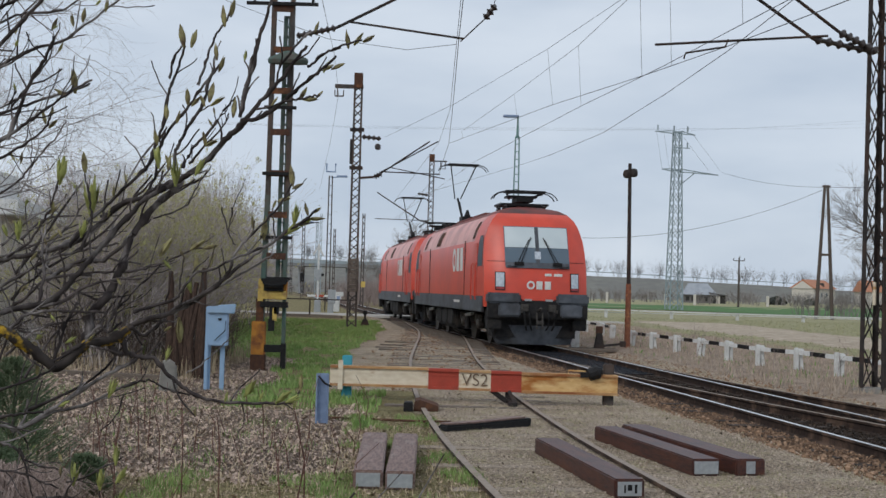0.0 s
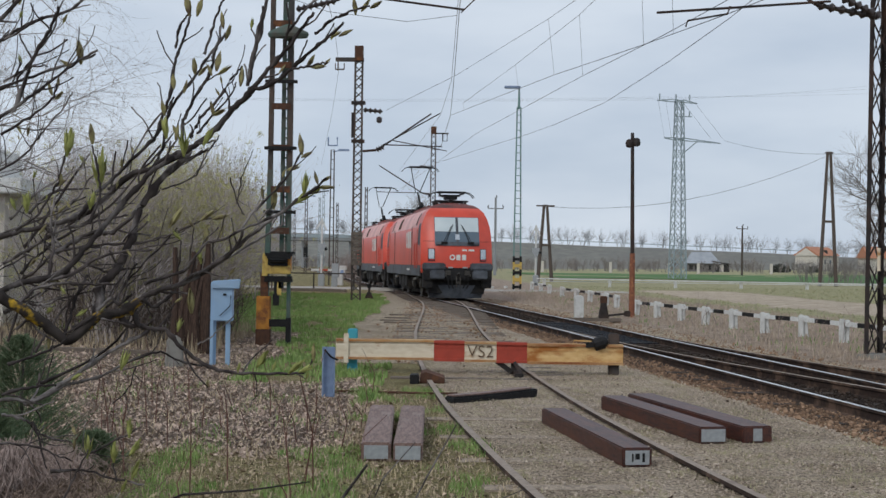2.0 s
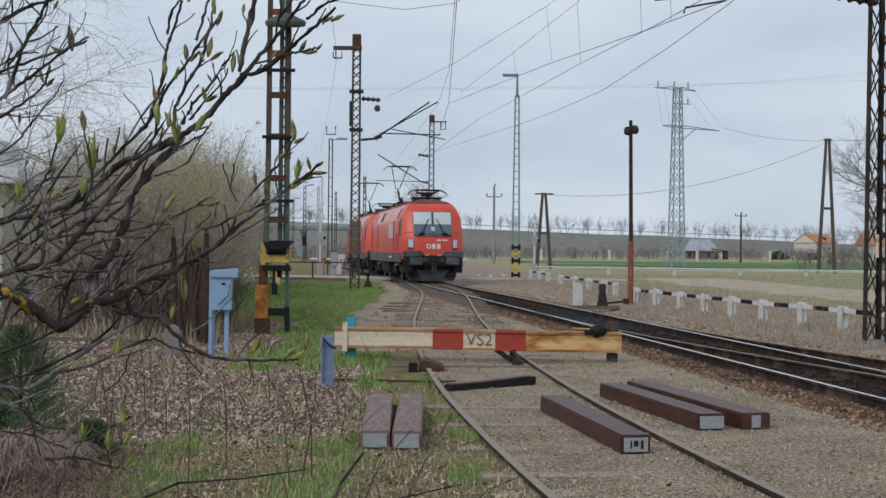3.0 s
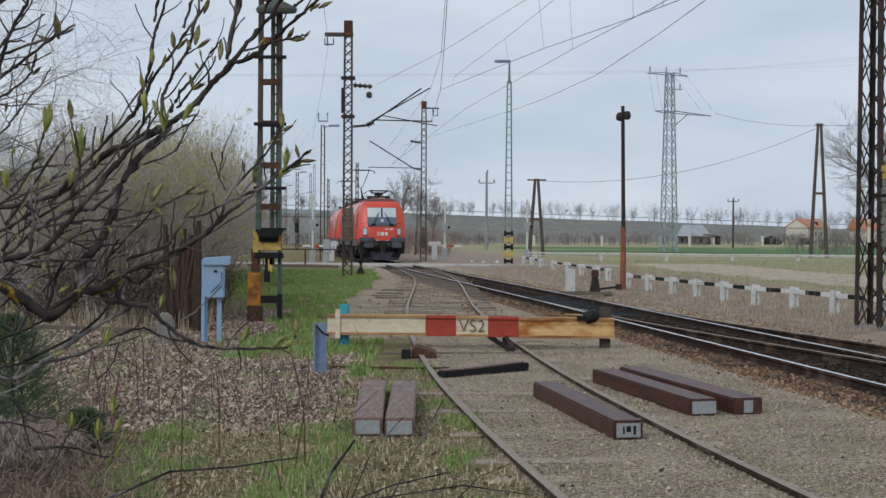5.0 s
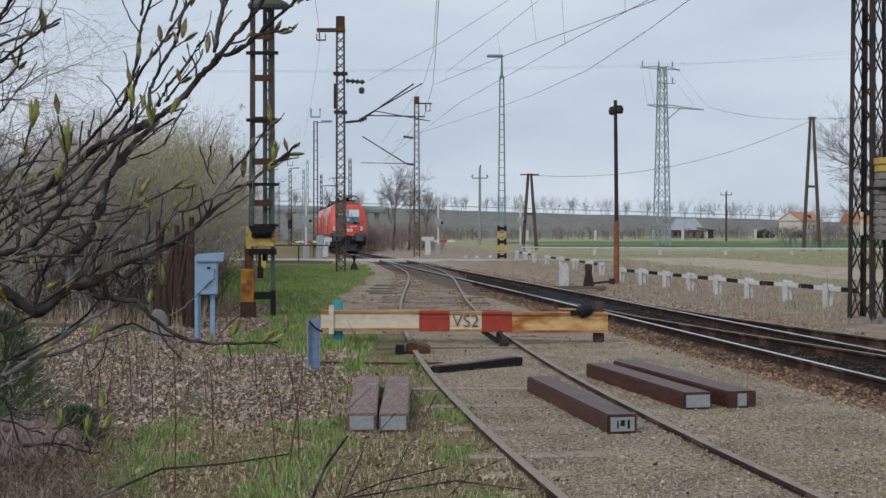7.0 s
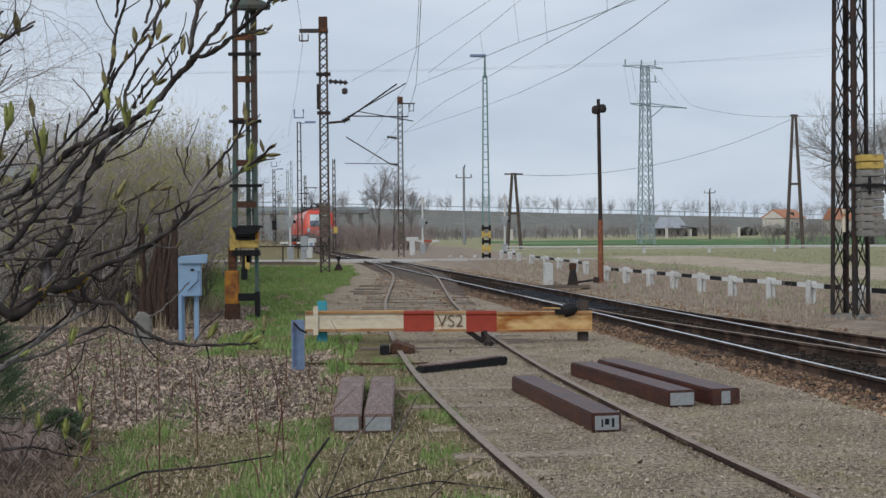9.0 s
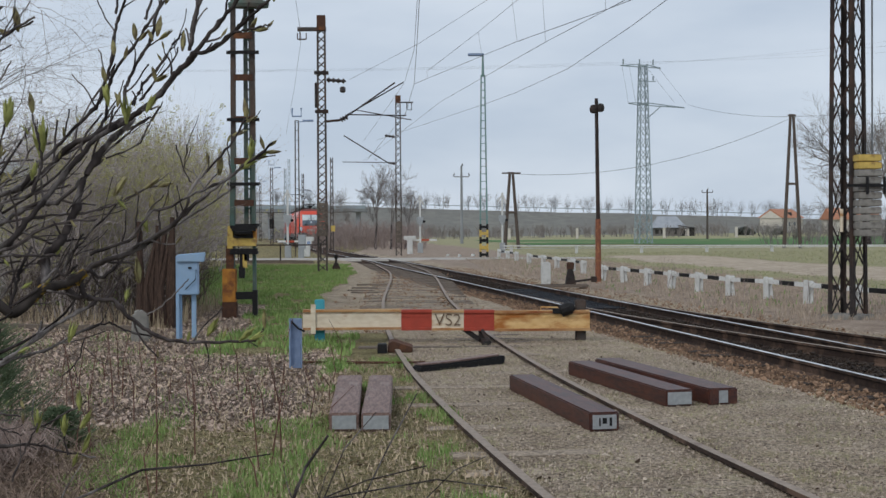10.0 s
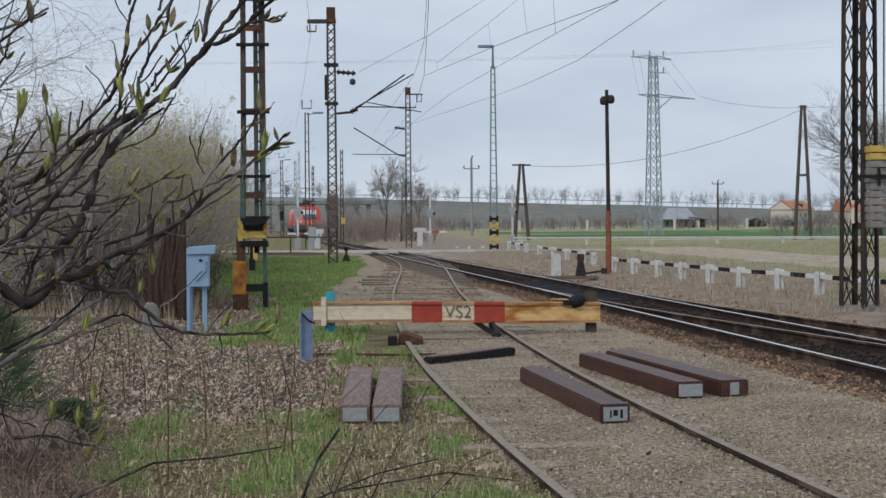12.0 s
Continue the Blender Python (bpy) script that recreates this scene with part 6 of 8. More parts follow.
def leaf_quads(g, tips, size, per, rnd, jitter):
    for p, d in tips:
        for _ in range(per):
            c = p + Vector((rnd.uniform(-1, 1), rnd.uniform(-1, 1), rnd.uniform(-1, 1))) * jitter
            u = Vector((rnd.uniform(-1, 1), rnd.uniform(-1, 1), rnd.uniform(-0.3, 1))).normalized() * size * rnd.uniform(0.6, 1.3)
            w = u.cross(Vector((rnd.uniform(-1, 1), rnd.uniform(-1, 1), rnd.uniform(-1, 1)))).normalized() * size * 0.28
            b = len(g.v)
            g.v += [tuple(c - u * 0.5), tuple(c + w), tuple(c + u * 0.5), tuple(c - w)]
            g.face([b, b + 1, b + 2, b + 3])


M_BUDBROWN = mat("swelling_buds", (0.22, 0.20, 0.115), (0.13, 0.115, 0.075), 0.9, scale=4, bump=0, vary=0.45)


def shrub(seed, h, stems, leaf, label, material=M_TWIGMID, spread=0.5):
    rnd = random.Random(seed)
    g, tips = Geo(), []
    for i in range(stems):
        a = rnd.uniform(0, 2 * math.pi)
        rr = rnd.uniform(0, spread)
        grow(g, (rr * math.cos(a), rr * math.sin(a), -0.05), (0.34 * math.cos(a), 0.34 * math.sin(a), 1), h * rnd.uniform(0.40, 0.58), 0.023, 3, rnd, 0.0, 4, 0.27, (3, 5), tips, (20, 58), 0.64)
    t = thing("shrub", pose(0, -200, 0), label, "shrub", "hedge along the siding")
    part("crown", g, material, t)
    if leaf:
        lg = Geo()
        leaf_quads(lg, tips, 0.036, leaf, rnd, 0.05)
        tagged(part("young_leaves", lg, M_HAZELEAF if leaf > 5 else M_BUDBROWN, t, "sparse yellow-green young leaves" if leaf > 5 else "fine grey-green swelling buds"), kind="stuff")
    return t


kinds = [shrub(11, 4.1, 7, 1, "dense bare grey-brown hedge shrub"), shrub(12, 3.9, 8, 1, "bare grey hedge shrub with fine upright twigs"), shrub(13, 3.4, 8, 13, "hedge shrub hazed with yellow-green young leaves")]
rnd = random.Random(5)
spots = []
for i in range(66):
    y = 22.5 + 46 * (i / 66) ** 1.3 + rnd.uniform(-0.6, 0.6)
    edge = -(4.35 + 0.142 * (y - 26)) + (0.0 if y > 24.5 else -0.9)
    spots.append((edge - 0.9 - abs(rnd.gauss(0, 1)) * (1.6 + 0.045 * y), y))
for x, y in ((-5.0, 25.2), (-5.3, 27.0), (-5.7, 28.8), (-6.0, 31.0), (-5.6, 24.0), (-6.6, 25.5), (-6.9, 28.0), (-7.9, 26.0), (-9.4, 27.5), (-10.6, 29), (-6.6, 34), (-7.2, 37.5)):
    spots.append((x, y))
spots = [(x, y) for x, y in spots if not (x < -8.4 and y < 34)]
n_hedge = len(spots) - 10
for i, (x, y) in enumerate(spots):
    k = kinds[2] if n_hedge <= i < n_hedge + 5 else kinds[(0, 1, 0, 2, 1, 0)[i % 6]]
    s = 1.06 * rnd.uniform(0.82, 1.12) * (1.0 if y < 40 else 1.1) * (0.8 if x < -(5.8 + 0.12 * (y - 26)) and y < 38 else 1.0)
    m = pose(x, y, ground_z(x, y), rnd.uniform(-4, 4), rnd.uniform(-4, 4), rnd.uniform(0, 360)) @ Matrix.Diagonal((s, s, s * rnd.uniform(0.95, 1.12), 1))
    if i < 3:
        kinds[i].matrix_basis = m
    else:
        copy_thing(k, m)
# copies are taken from the first three, which now stand in the hedge themselves

# Undergrowth twigs; their dark brown paints the shade at the hedge foot.
undergrowth = Geo()
ru = random.Random(17)
for i in range(420):
    y = ru.uniform(21.5, 34)
    x = -(3.9 + 0.142 * max(0, y - 26)) - 0.4 - abs(ru.gauss(0, 2.2))
    grow(undergrowth, (x, y, ground_z(x, y) - 0.02), (ru.uniform(-0.5, 0.5), ru.uniform(-0.4, 0.4), 1), ru.uniform(0.5, 1.1), 0.011, 1, ru, 0.0, 3, 0.28, (3, 5), None, (25, 60), 0.7)
solo("undergrowth", undergrowth, mat("shaded_undergrowth_twigs", (0.12, 0.092, 0.076), (0.06, 0.047, 0.04), 0.95, scale=4, bump=0, vary=0.5), "tangled undergrowth with hedge-foot shade put into its dark twigs", "undergrowth", kind="stuff")

# a rust-brown old trunk and a stone stump under the hedge
tr = random.Random(3)
M_COPPICE = mat("brown_coppice_bark", (0.085, 0.053, 0.04), (0.035, 0.024, 0.019), 0.9, scale=14, bump=0.5, stretch=(4, 4, 0.6))
cop = thing("coppice_stump", pose(0, 0, 0), "cluster of reddish-brown coppiced stems at the hedge foot", "coppice stump")
for i in range(9):
    x = -4.52 + 0.065 * i
    g = Geo()
    g.tube([(x, 21.3 + tr.uniform(-0.1, 0.1), -0.05), (x + tr.uniform(-0.05, 0.05), 21.3, 0.7), (x + tr.uniform(-0.1, 0.14), 21.4, 1.5 + tr.uniform(-0.3, 0.4))], [0.075, 0.062, 0.04], 7)
    part("stem", g, M_COPPICE, cop, smooth=50)
solo("stone_stump", Geo().extrude([(-0.13, -0.05), (0.14, -0.05), (0.11, 0.42), (0.0, 0.5), (-0.1, 0.44)], -0.1, 0.1), M_WEIGHT, "weathered grey stone stump in the leaf litter", "stump", bevel=0.03, m=pose(-3.95, 18.6, 0, 0, 0, 20))
solo("timber_edging", Geo().bar((-6.6, 20.3, 0.1), (-4.2, 20.0, 0.06), 0.16), M_TIE, "dark timber edging half hidden in leaves", "timber")


def bare_tree(name, x, y, h, seed, label, depth=4, material=M_TWIGFAR, trunk=0.028, kids=(3, 4), lean=(0, 0), spread=(22, 50), out=0.5, shrink=0.66):
    rnd = random.Random(seed)
    t = thing(name, pose(x, y, ground_z(x, y)), label, "tree", "bare trees")
    g = Geo()
    pts = [(0, 0, -0.2), (lean[0] * 0.3, lean[1], h * 0.12), (lean[0] * 0.7 + rnd.uniform(-0.15, 0.15), 0, h * 0.26)]
    part("trunk", Geo().tube(pts, [h * trunk * 1.2, h * trunk * 0.9, h * trunk * 0.7], 8), M_BARK, t)
    for i in range(4):
        a = rnd.uniform(0, 6.28)
        grow(g, (pts[1] if i == 0 else pts[2]), (out * math.cos(a) + lean[0] * 0.2, out * math.sin(a), 1.0), h * rnd.uniform(0.28, 0.36), h * trunk * 0.42, depth, rnd, 0.0, 5, 0.14, kids, None, spread, shrink)
    part("crown", g, material, t)
    return t


def thicket(name, spots, h, seed, label, material, per=7, depth=2, r=0.05):
    """A stretch of far scrub, grown stem by stem."""
    rnd = random.Random(seed)
    g = Geo()
    for x, y in spots:
        z = ground_z(x, y) if y < 380 else bank_top(x) - 0.8
        for _ in range(per):
            grow(g, (x + rnd.uniform(-1, 1), y + rnd.uniform(-1, 1), z - 0.2), (rnd.uniform(-0.35, 0.35), rnd.uniform(-0.3, 0.3), 1), h * rnd.uniform(0.3, 0.5), r * rnd.uniform(0.7, 1.2), depth, rnd, 0.0, 3, 0.14, (2, 4), None, (16, 42), 0.66)
    return solo(name, g, material, label, "scrub", kind="stuff")


rh = random.Random(28)
hedge_rows = [(-(5.6 + 0.142 * (y - 26)) - 6.5 * rh.random() ** 1.4, y) for y in [rh.uniform(34, 62) for _ in range(120)]] + [(rh.uniform(-17, -8), rh.uniform(37, 52)) for _ in range(60)]
thicket("hedge_stems", hedge_rows, 5.6, 6, "dense grey stems and fine twigs of the hedge", M_TWIGMID, 5, 3, 0.02)
bare_tree("tree", 46.0, 128, 16.5, 21, "large bare deciduous tree beside the field road", 5, trunk=0.026, kids=(3, 4), spread=(22, 50), out=0.62, shrink=0.64)
bare_tree("tree", 42.4, 124, 8.5, 31, "small bare tree behind the line poles", 4, trunk=0.02, kids=(3, 4), out=0.6)
bare_tree("tree", 50.5, 134, 16.5, 22, "large bare deciduous tree beside the field road", 5, trunk=0.026, kids=(3, 4), spread=(22, 50), out=0.62, shrink=0.64)
bare_tree("tree", -3.35, 118, 9.2, 23, "bare slender tree beyond the level crossing", 4, trunk=0.013, kids=(4, 6), spread=(22, 48), out=0.16, shrink=0.52)
bare_tree("tree", -1.9, 116, 8.6, 24, "bare slender tree beyond the level crossing", 4, trunk=0.012, kids=(4, 5), spread=(22, 48), out=0.2, shrink=0.52)
bare_tree("tree", -0.7, 120, 7.2, 25, "bare slender tree leaning beyond the level crossing", 4, trunk=0.013, lean=(0.6, 0), kids=(4, 5), spread=(22, 48), out=0.3, shrink=0.54)
bare_tree("tree", -12.3, 200, 10.0, 26, "bare tree beside the line far off", 3, trunk=0.018)
bare_tree("tree", -10.0, 210, 9.0, 29, "bare tree beside the line far off", 3, trunk=0.018)
bare_tree("tree", -13.5, 33, 8.0, 27, "bare tree rising over the hedge", 4, M_TWIGMID, trunk=0.015)


rs = random.Random(8)
M_SCRUB = mat("red_brown_scrub", (0.31, 0.25, 0.225), (0.24, 0.19, 0.175), 0.95, scale=2, bump=0, vary=0.3)
# Far twigs lifted to pale grey, so the distance haze sits in their colour.
M_HORIZON_HAZE = mat("hazed_treeline_twigs", (0.36, 0.36, 0.365), (0.30, 0.30, 0.305), 0.95, scale=0.2, bump=0, vary=0.2)
thicket("thicket", [(rs.uniform(-9.5, 0.5), rs.uniform(112, 150)) for _ in range(90)], 3.4, 1, "red-brown bare thicket beyond the crossing", M_SCRUB, 6, 2, 0.035)
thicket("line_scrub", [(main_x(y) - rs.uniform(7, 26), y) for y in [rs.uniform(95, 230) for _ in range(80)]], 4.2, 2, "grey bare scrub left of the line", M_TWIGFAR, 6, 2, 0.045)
thicket("far_treeline", [(-300 + 3.6 * i + rs.uniform(-3, 3), 424 + rs.uniform(0, 8)) for i in range(160)], 6.6, 3, "row of bare trees along the embankment", M_HORIZON_HAZE, 6, 3, 0.07)
thicket("farm_scrub", [(rs.uniform(66, 175), rs.uniform(335, 352)) for _ in range(46)], 3.2, 4, "bare shrubs round the farm", M_HORIZON_HAZE, 5, 2, 0.12)
thicket("roadside_scrub", [(rs.uniform(37, 62), rs.uniform(118, 140)) for _ in range(30)], 3.6, 9, "bare grey scrub round the field trees", M_TWIGFAR, 5, 2, 0.05)
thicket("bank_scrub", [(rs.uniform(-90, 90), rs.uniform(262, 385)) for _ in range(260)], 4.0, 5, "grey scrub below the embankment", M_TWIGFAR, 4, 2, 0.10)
for x, y, s in ((84, 320, 0.5), (93, 322, 0.35)):
    rnd = random.Random(int(x))
    g = Geo()
    for i in range(900):
        a, b = rnd.uniform(0, 6.28), rnd.random() ** 0.5
        p = Vector((4.6 * s * b * math.cos(a), 2 * b * math.sin(a), 0.3 + 3.6 * s * rnd.random() * (1 - b * b * 0.7)))
        leaf_quads(g, [(p, Vector((0, 0, 1)))], 0.9, 1, rnd, 0.2)
    solo("evergreen_bush", g, mat("distant_dark_foliage", (0.10, 0.105, 0.09), (0.08, 0.085, 0.075), 0.95, scale=0.5, bump=0, vary=0.25), "dark rounded evergreen bush by the farm", "bush", "farm bushes", m=pose(x, y, ground_z(x, y)))


# ---- ground cover ----
M_DRYMOSS = mat("dry_moss_and_grass", (0.54, 0.45, 0.345), (0.38, 0.315, 0.23), 0.9, scale=4, bump=0, vary=0.3)


def gravel_pick(rnd):
    y = 5.8 + 15 * rnd.random() ** 1.5
    x = rnd.uniform(-0.6, 5.2)
    zz = zones(x, y)
    if max(zz) > 0.45:
        return None
    return x, y


def blades(name, n, place, hmin, hmax, width, material, label, seed, bend=0.5):
    rnd = random.Random(seed)
    g = Geo()
    while n > 0:
        q = place(rnd)
        if not q:
            n -= 0.02
            continue
        n -= 1
        x, y = q
        z = ground_z(x, y) - 0.01
        h = rnd.uniform(hmin, hmax)
        a = rnd.uniform(0, 6.283)
        w = width * rnd.uniform(0.6, 1.4)
        lx, ly = math.cos(a) * h * bend * rnd.random(), math.sin(a) * h * bend * rnd.random()
        cx, cy = -math.sin(a) * w, math.cos(a) * w
        b = len(g.v)
        g.v += [(x - cx, y - cy, z), (x + cx, y + cy, z), (x + lx * 0.4 + cx * 0.7, y + ly * 0.4 + cy * 0.7, z + h * 0.6), (x + lx * 0.4 - cx * 0.7, y + ly * 0.4 - cy * 0.7, z + h * 0.6), (x + lx, y + ly, z + h)]
        g.face([b, b + 1, b + 2, b + 3])
        g.face([b + 3, b + 2, b + 4])
    return solo(name, g, material, label, "grass", kind="stuff")


def zone_pick(zone, x0, x1, y0, y1, need=0.5, clump=0.0):
    def pick(rnd):
        y = y0 + (y1 - y0) * rnd.random() ** 1.4
        x = rnd.uniform(x0, x1)
        if zones(x, y)[zone] < need:
            return None
        if clump and noise.noise((x * 1.7, y * 1.2, 9)) < clump * (0.4 + rnd.random()):
            return None
        return x, y
    return pick


blades("near_grass", 17000, zone_pick(0, -4.5, 1.2, 5.6, 16, 0.35, 0.14), 0.02, 0.085, 0.0035, M_GRASS, "tufts of fresh spring grass near the siding", 41)
blades("lawn_grass", 42000, zone_pick(0, -9.0, -0.8, 14.5, 62, 0.5, -0.12), 0.04, 0.12, 0.011, M_GRASS, "fresh green grass beside the track", 42)
blades("near_straw", 12000, zone_pick(0, -4.5, 1.2, 5.6, 16, 0.3), 0.02, 0.07, 0.0035, M_STRAW, "dry straw among the grass", 43, 1.2)
blades("gravel_straw", 22000, gravel_pick, 0.01, 0.035, 0.004, M_DRYMOSS, "dry grass and moss bits on the gravel", 44, 1.8)
blades("moss_tufts", 12000, lambda r: (lambda q: q if q and noise.noise((q[0] * 2.1, q[1] * 1.6, 3)) > 0.02 + 0.2 * r.random() else None)(gravel_pick(r)), 0.012, 0.045, 0.004, mat("mossy_tufts", (0.41, 0.37, 0.235), (0.28, 0.26, 0.15), 0.9, scale=4, bump=0, vary=0.35), "low mossy tufts in the gravel", 49, 1.2)
blades("dry_verge", 26000, zone_pick(2, 3.0, 16.0, 22, 75, 0.5), 0.03, 0.15, 0.008, mat("bleached_verge_grass", (0.50, 0.41, 0.325), (0.30, 0.24, 0.185), 0.9, scale=4, bump=0, vary=0.45), "dry straw-coloured grass beyond the main line", 45)
blades("verge_green", 1600, zone_pick(2, 4.0, 16.0, 24, 75, 0.5, 0.2), 0.05, 0.14, 0.012, M_GRASS, "sparse green grass in the dry verge", 46)
blades("field_grass", 12000, zone_pick(3, 9.0, 34.0, 32, 92, 0.5), 0.03, 0.09, 0.03, mat("dull_meadow_grass", (0.25, 0.27, 0.14), (0.33, 0.30, 0.19), 0.9, scale=3, bump=0, vary=0.35), "dull meadow grass in the field", 47)
blades("hedge_straw", 2600, lambda r: (-(4.0 + 0.14 * max(0, (lambda y: y - 26)(24))) - 7 * r.random() ** 1.5, r.uniform(20, 30)), 0.08, 0.45, 0.006, M_STRAW, "dry weeds at the foot of the hedge", 48)


def scatter(name, n, place, size, material, label, seed, flat=0.25, category="litter"):
    """Small curled leaves or stones strewn over the ground."""
    rnd = random.Random(seed)
    g = Geo()
    tries = 0
    while n > 0 and tries < 400000:
        tries += 1
        q = place(rnd)
        if not q:
            continue
        n -= 1
        x, y = q
        s = size * rnd.uniform(0.4, 1.2) * (1.7 if rnd.random() < 0.12 else 1)
        c = Vector((x, y, ground_z(x, y) + s * flat * 0.6))
        e = Euler((rnd.uniform(-0.7, 0.7), rnd.uniform(-0.7, 0.7), rnd.uniform(0, 6.28))).to_matrix()
        b = len(g.v)
        if flat < 0.3:
            for dx, dy, dz in ((-0.5, 0, 0.1), (0, -0.3, 0), (0.5, 0, 0.16), (0, 0.3, 0)):
                g.v.append(tuple(c + e @ Vector((dx * s, dy * s, dz * s))))
            g.face([b, b + 1, b + 3])
            g.face([b + 1, b + 2, b + 3])
        else:
            for dx, dy, dz in ((-0.5, -0.1, 0), (0.1, -0.5, 0), (0.5, 0.1, 0), (-0.1, 0.5, 0), (rnd.uniform(-0.2, 0.2), 0, 0.45), (0, 0, -0.4)):
                g.v.append(tuple(c + e @ Vector((dx * s * rnd.uniform(0.7, 1.2), dy * s * rnd.uniform(0.7, 1.2), dz * s))))
            for i in range(4):
                j = (i + 1) % 4
                g.face([b + i, b + j, b + 4])
                g.face([b + j, b + i, b + 5])
    return solo(name, g, material, label, category, kind="stuff")


scatter("leaf_litter", 36000, zone_pick(1, -7.0, -0.2, 9.5, 28, 0.25), 0.046, M_LITTER, "thick litter of dead brown leaves", 51)
scatter("gravel_leaves", 900, gravel_pick, 0.035, mat("dark_dead_leaf", (0.16, 0.115, 0.09), (0.10, 0.075, 0.06), 0.85, scale=20, bump=0.1, vary=0.4), "dark dead leaves on the gravel", 58)
blades("litter_straw", 9000, zone_pick(1, -7.0, -0.2, 9.5, 24, 0.25), 0.02, 0.10, 0.004, M_STRAW, "pale dead grass among the leaf litter", 59, 2.0)
blades("litter_grass", 3500, zone_pick(1, -7.0, -0.2, 9.5, 20, 0.25, 0.2), 0.02, 0.08, 0.005, M_GRASS, "thin green blades coming through the litter", 60, 0.8)
scatter("loose_leaves", 8000, zone_pick(0, -4.5, 1.0, 5.8, 16, 0.3), 0.036, mat("darker_dead_leaves", (0.44, 0.34, 0.24), (0.13, 0.095, 0.07), 0.85, scale=20, bump=0.2, vary=0.8), "single dead leaves in the grass", 52)


def bed_pick(rnd):
    y = 9.0 + 50 * rnd.random() ** 1.5
    x = main_x(y) + rnd.uniform(-1.75, 2.4)
    return None if abs(x - main_x(y)) < 0.75 else (x, y)


scatter("siding_gravel", 15000, gravel_pick, 0.017, M_STONE, "small grey-brown gravel between the rails", 53, 0.5, "gravel")
scatter("coarse_gravel", 700, gravel_pick, 0.03, M_STONE, "coarser stones in the gravel", 54, 0.5, "gravel")
scatter("oily_ballast", 12000, lambda r: (lambda y: (main_x(y) + r.uniform(-0.68, 0.68), y))(9.0 + 50 * r.random() ** 1.5), 0.05, M_DARKBALLAST, "dark ballast between the main rails, oil and shade in its colour", 57, 0.5, "ballast")
scatter("ballast", 9000, bed_pick, 0.042, M_BALLAST, "rusty brown ballast of the main line", 55, 0.5, "ballast")
scatter("shoulder_ballast", 9000, lambda r: (lambda y: (main_x(y) - 0.86 - 0.75 * r.random() ** 1.5, y))(9.0 + 26 * r.random() ** 1.4), 0.034, M_SHOULDER, "orange-brown ballast along the main line shoulder", 62, 0.5, "ballast")
scatter("siding_ballast", 1500, lambda r: (siding_x(20 + 34 * r.random()) + r.uniform(-1.4, 1.4), r.uniform(20, 54)), 0.05, M_BALLAST, "dark ballast round the siding", 56, 0.5, "ballast")

# dry stems standing in the litter
M_DEADSTEM = mat("dead_stem_brown", (0.32, 0.235, 0.18), (0.11, 0.078, 0.062), 0.9, scale=10, bump=0.1, vary=0.75)
rnd = random.Random(64)
g = Geo()
for i in range(2600):
    y = 5.3 + 4.6 * rnd.random()
    x = -0.29 * y - 0.1 + rnd.uniform(-1.0, 0.75) * rnd.random()
    a, l = rnd.uniform(0, 6.28), rnd.uniform(0.06, 0.34)
    z = ground_z(x, y)
    up = rnd.uniform(0.1, 0.9)
    q1 = (x + math.cos(a) * l * 0.5, y + math.sin(a) * l * 0.5, z + l * up * 0.8)
    q2 = (x + math.cos(a) * l * 0.9, y + math.sin(a) * l * 0.9, z + l * up * rnd.uniform(0.5, 1.3))
    g.tube([(x, y, z - 0.01), q1, q2], [0.003, 0.0025, 0.001], 3, caps=False)
solo("dead_stalks", g, M_DEADSTEM, "tangle of dead brown stalks and bracken", "dead stalks", kind="stuff")
rnd = random.Random(61)
M_REDSTEM = mat("reddish_dry_stem", (0.17, 0.085, 0.065), (0.09, 0.05, 0.04), 0.85, scale=10, bump=0.1, vary=0.35)
for i in range(70):
    x, y = rnd.uniform(-4.8, -0.6), rnd.uniform(7.5, 15)
    h = rnd.uniform(0.25, 0.85)
    g = Geo().tube([(0, 0, -0.02), (rnd.uniform(-0.06, 0.06), 0, h * 0.5), (rnd.uniform(-0.14, 0.14), 0, h)], [0.0055, 0.0045, 0.002], 4)
    solo("dry_stem", g, M_REDSTEM, "thin reddish dry stem standing in leaf litter", "dry stem", "dry stems", m=pose(x, y, ground_z(x, y)))
for i in range(26):
    y = rnd.uniform(24, 44)
    x = main_x(y) + rnd.uniform(3.0, 6.5)
    h = rnd.uniform(0.4, 1.1)
    g = Geo()
    grow(g, (0, 0, -0.02), (rnd.uniform(-0.2, 0.2), 0, 1), h * 0.6, 0.008, 1, rnd, 0, 3, 0.1)
    solo("weed_stalk", g, M_SCRUB, "dry weed stalk standing in the verge", "weed", "weed stalks", m=pose(x, y, ground_z(x, y)))


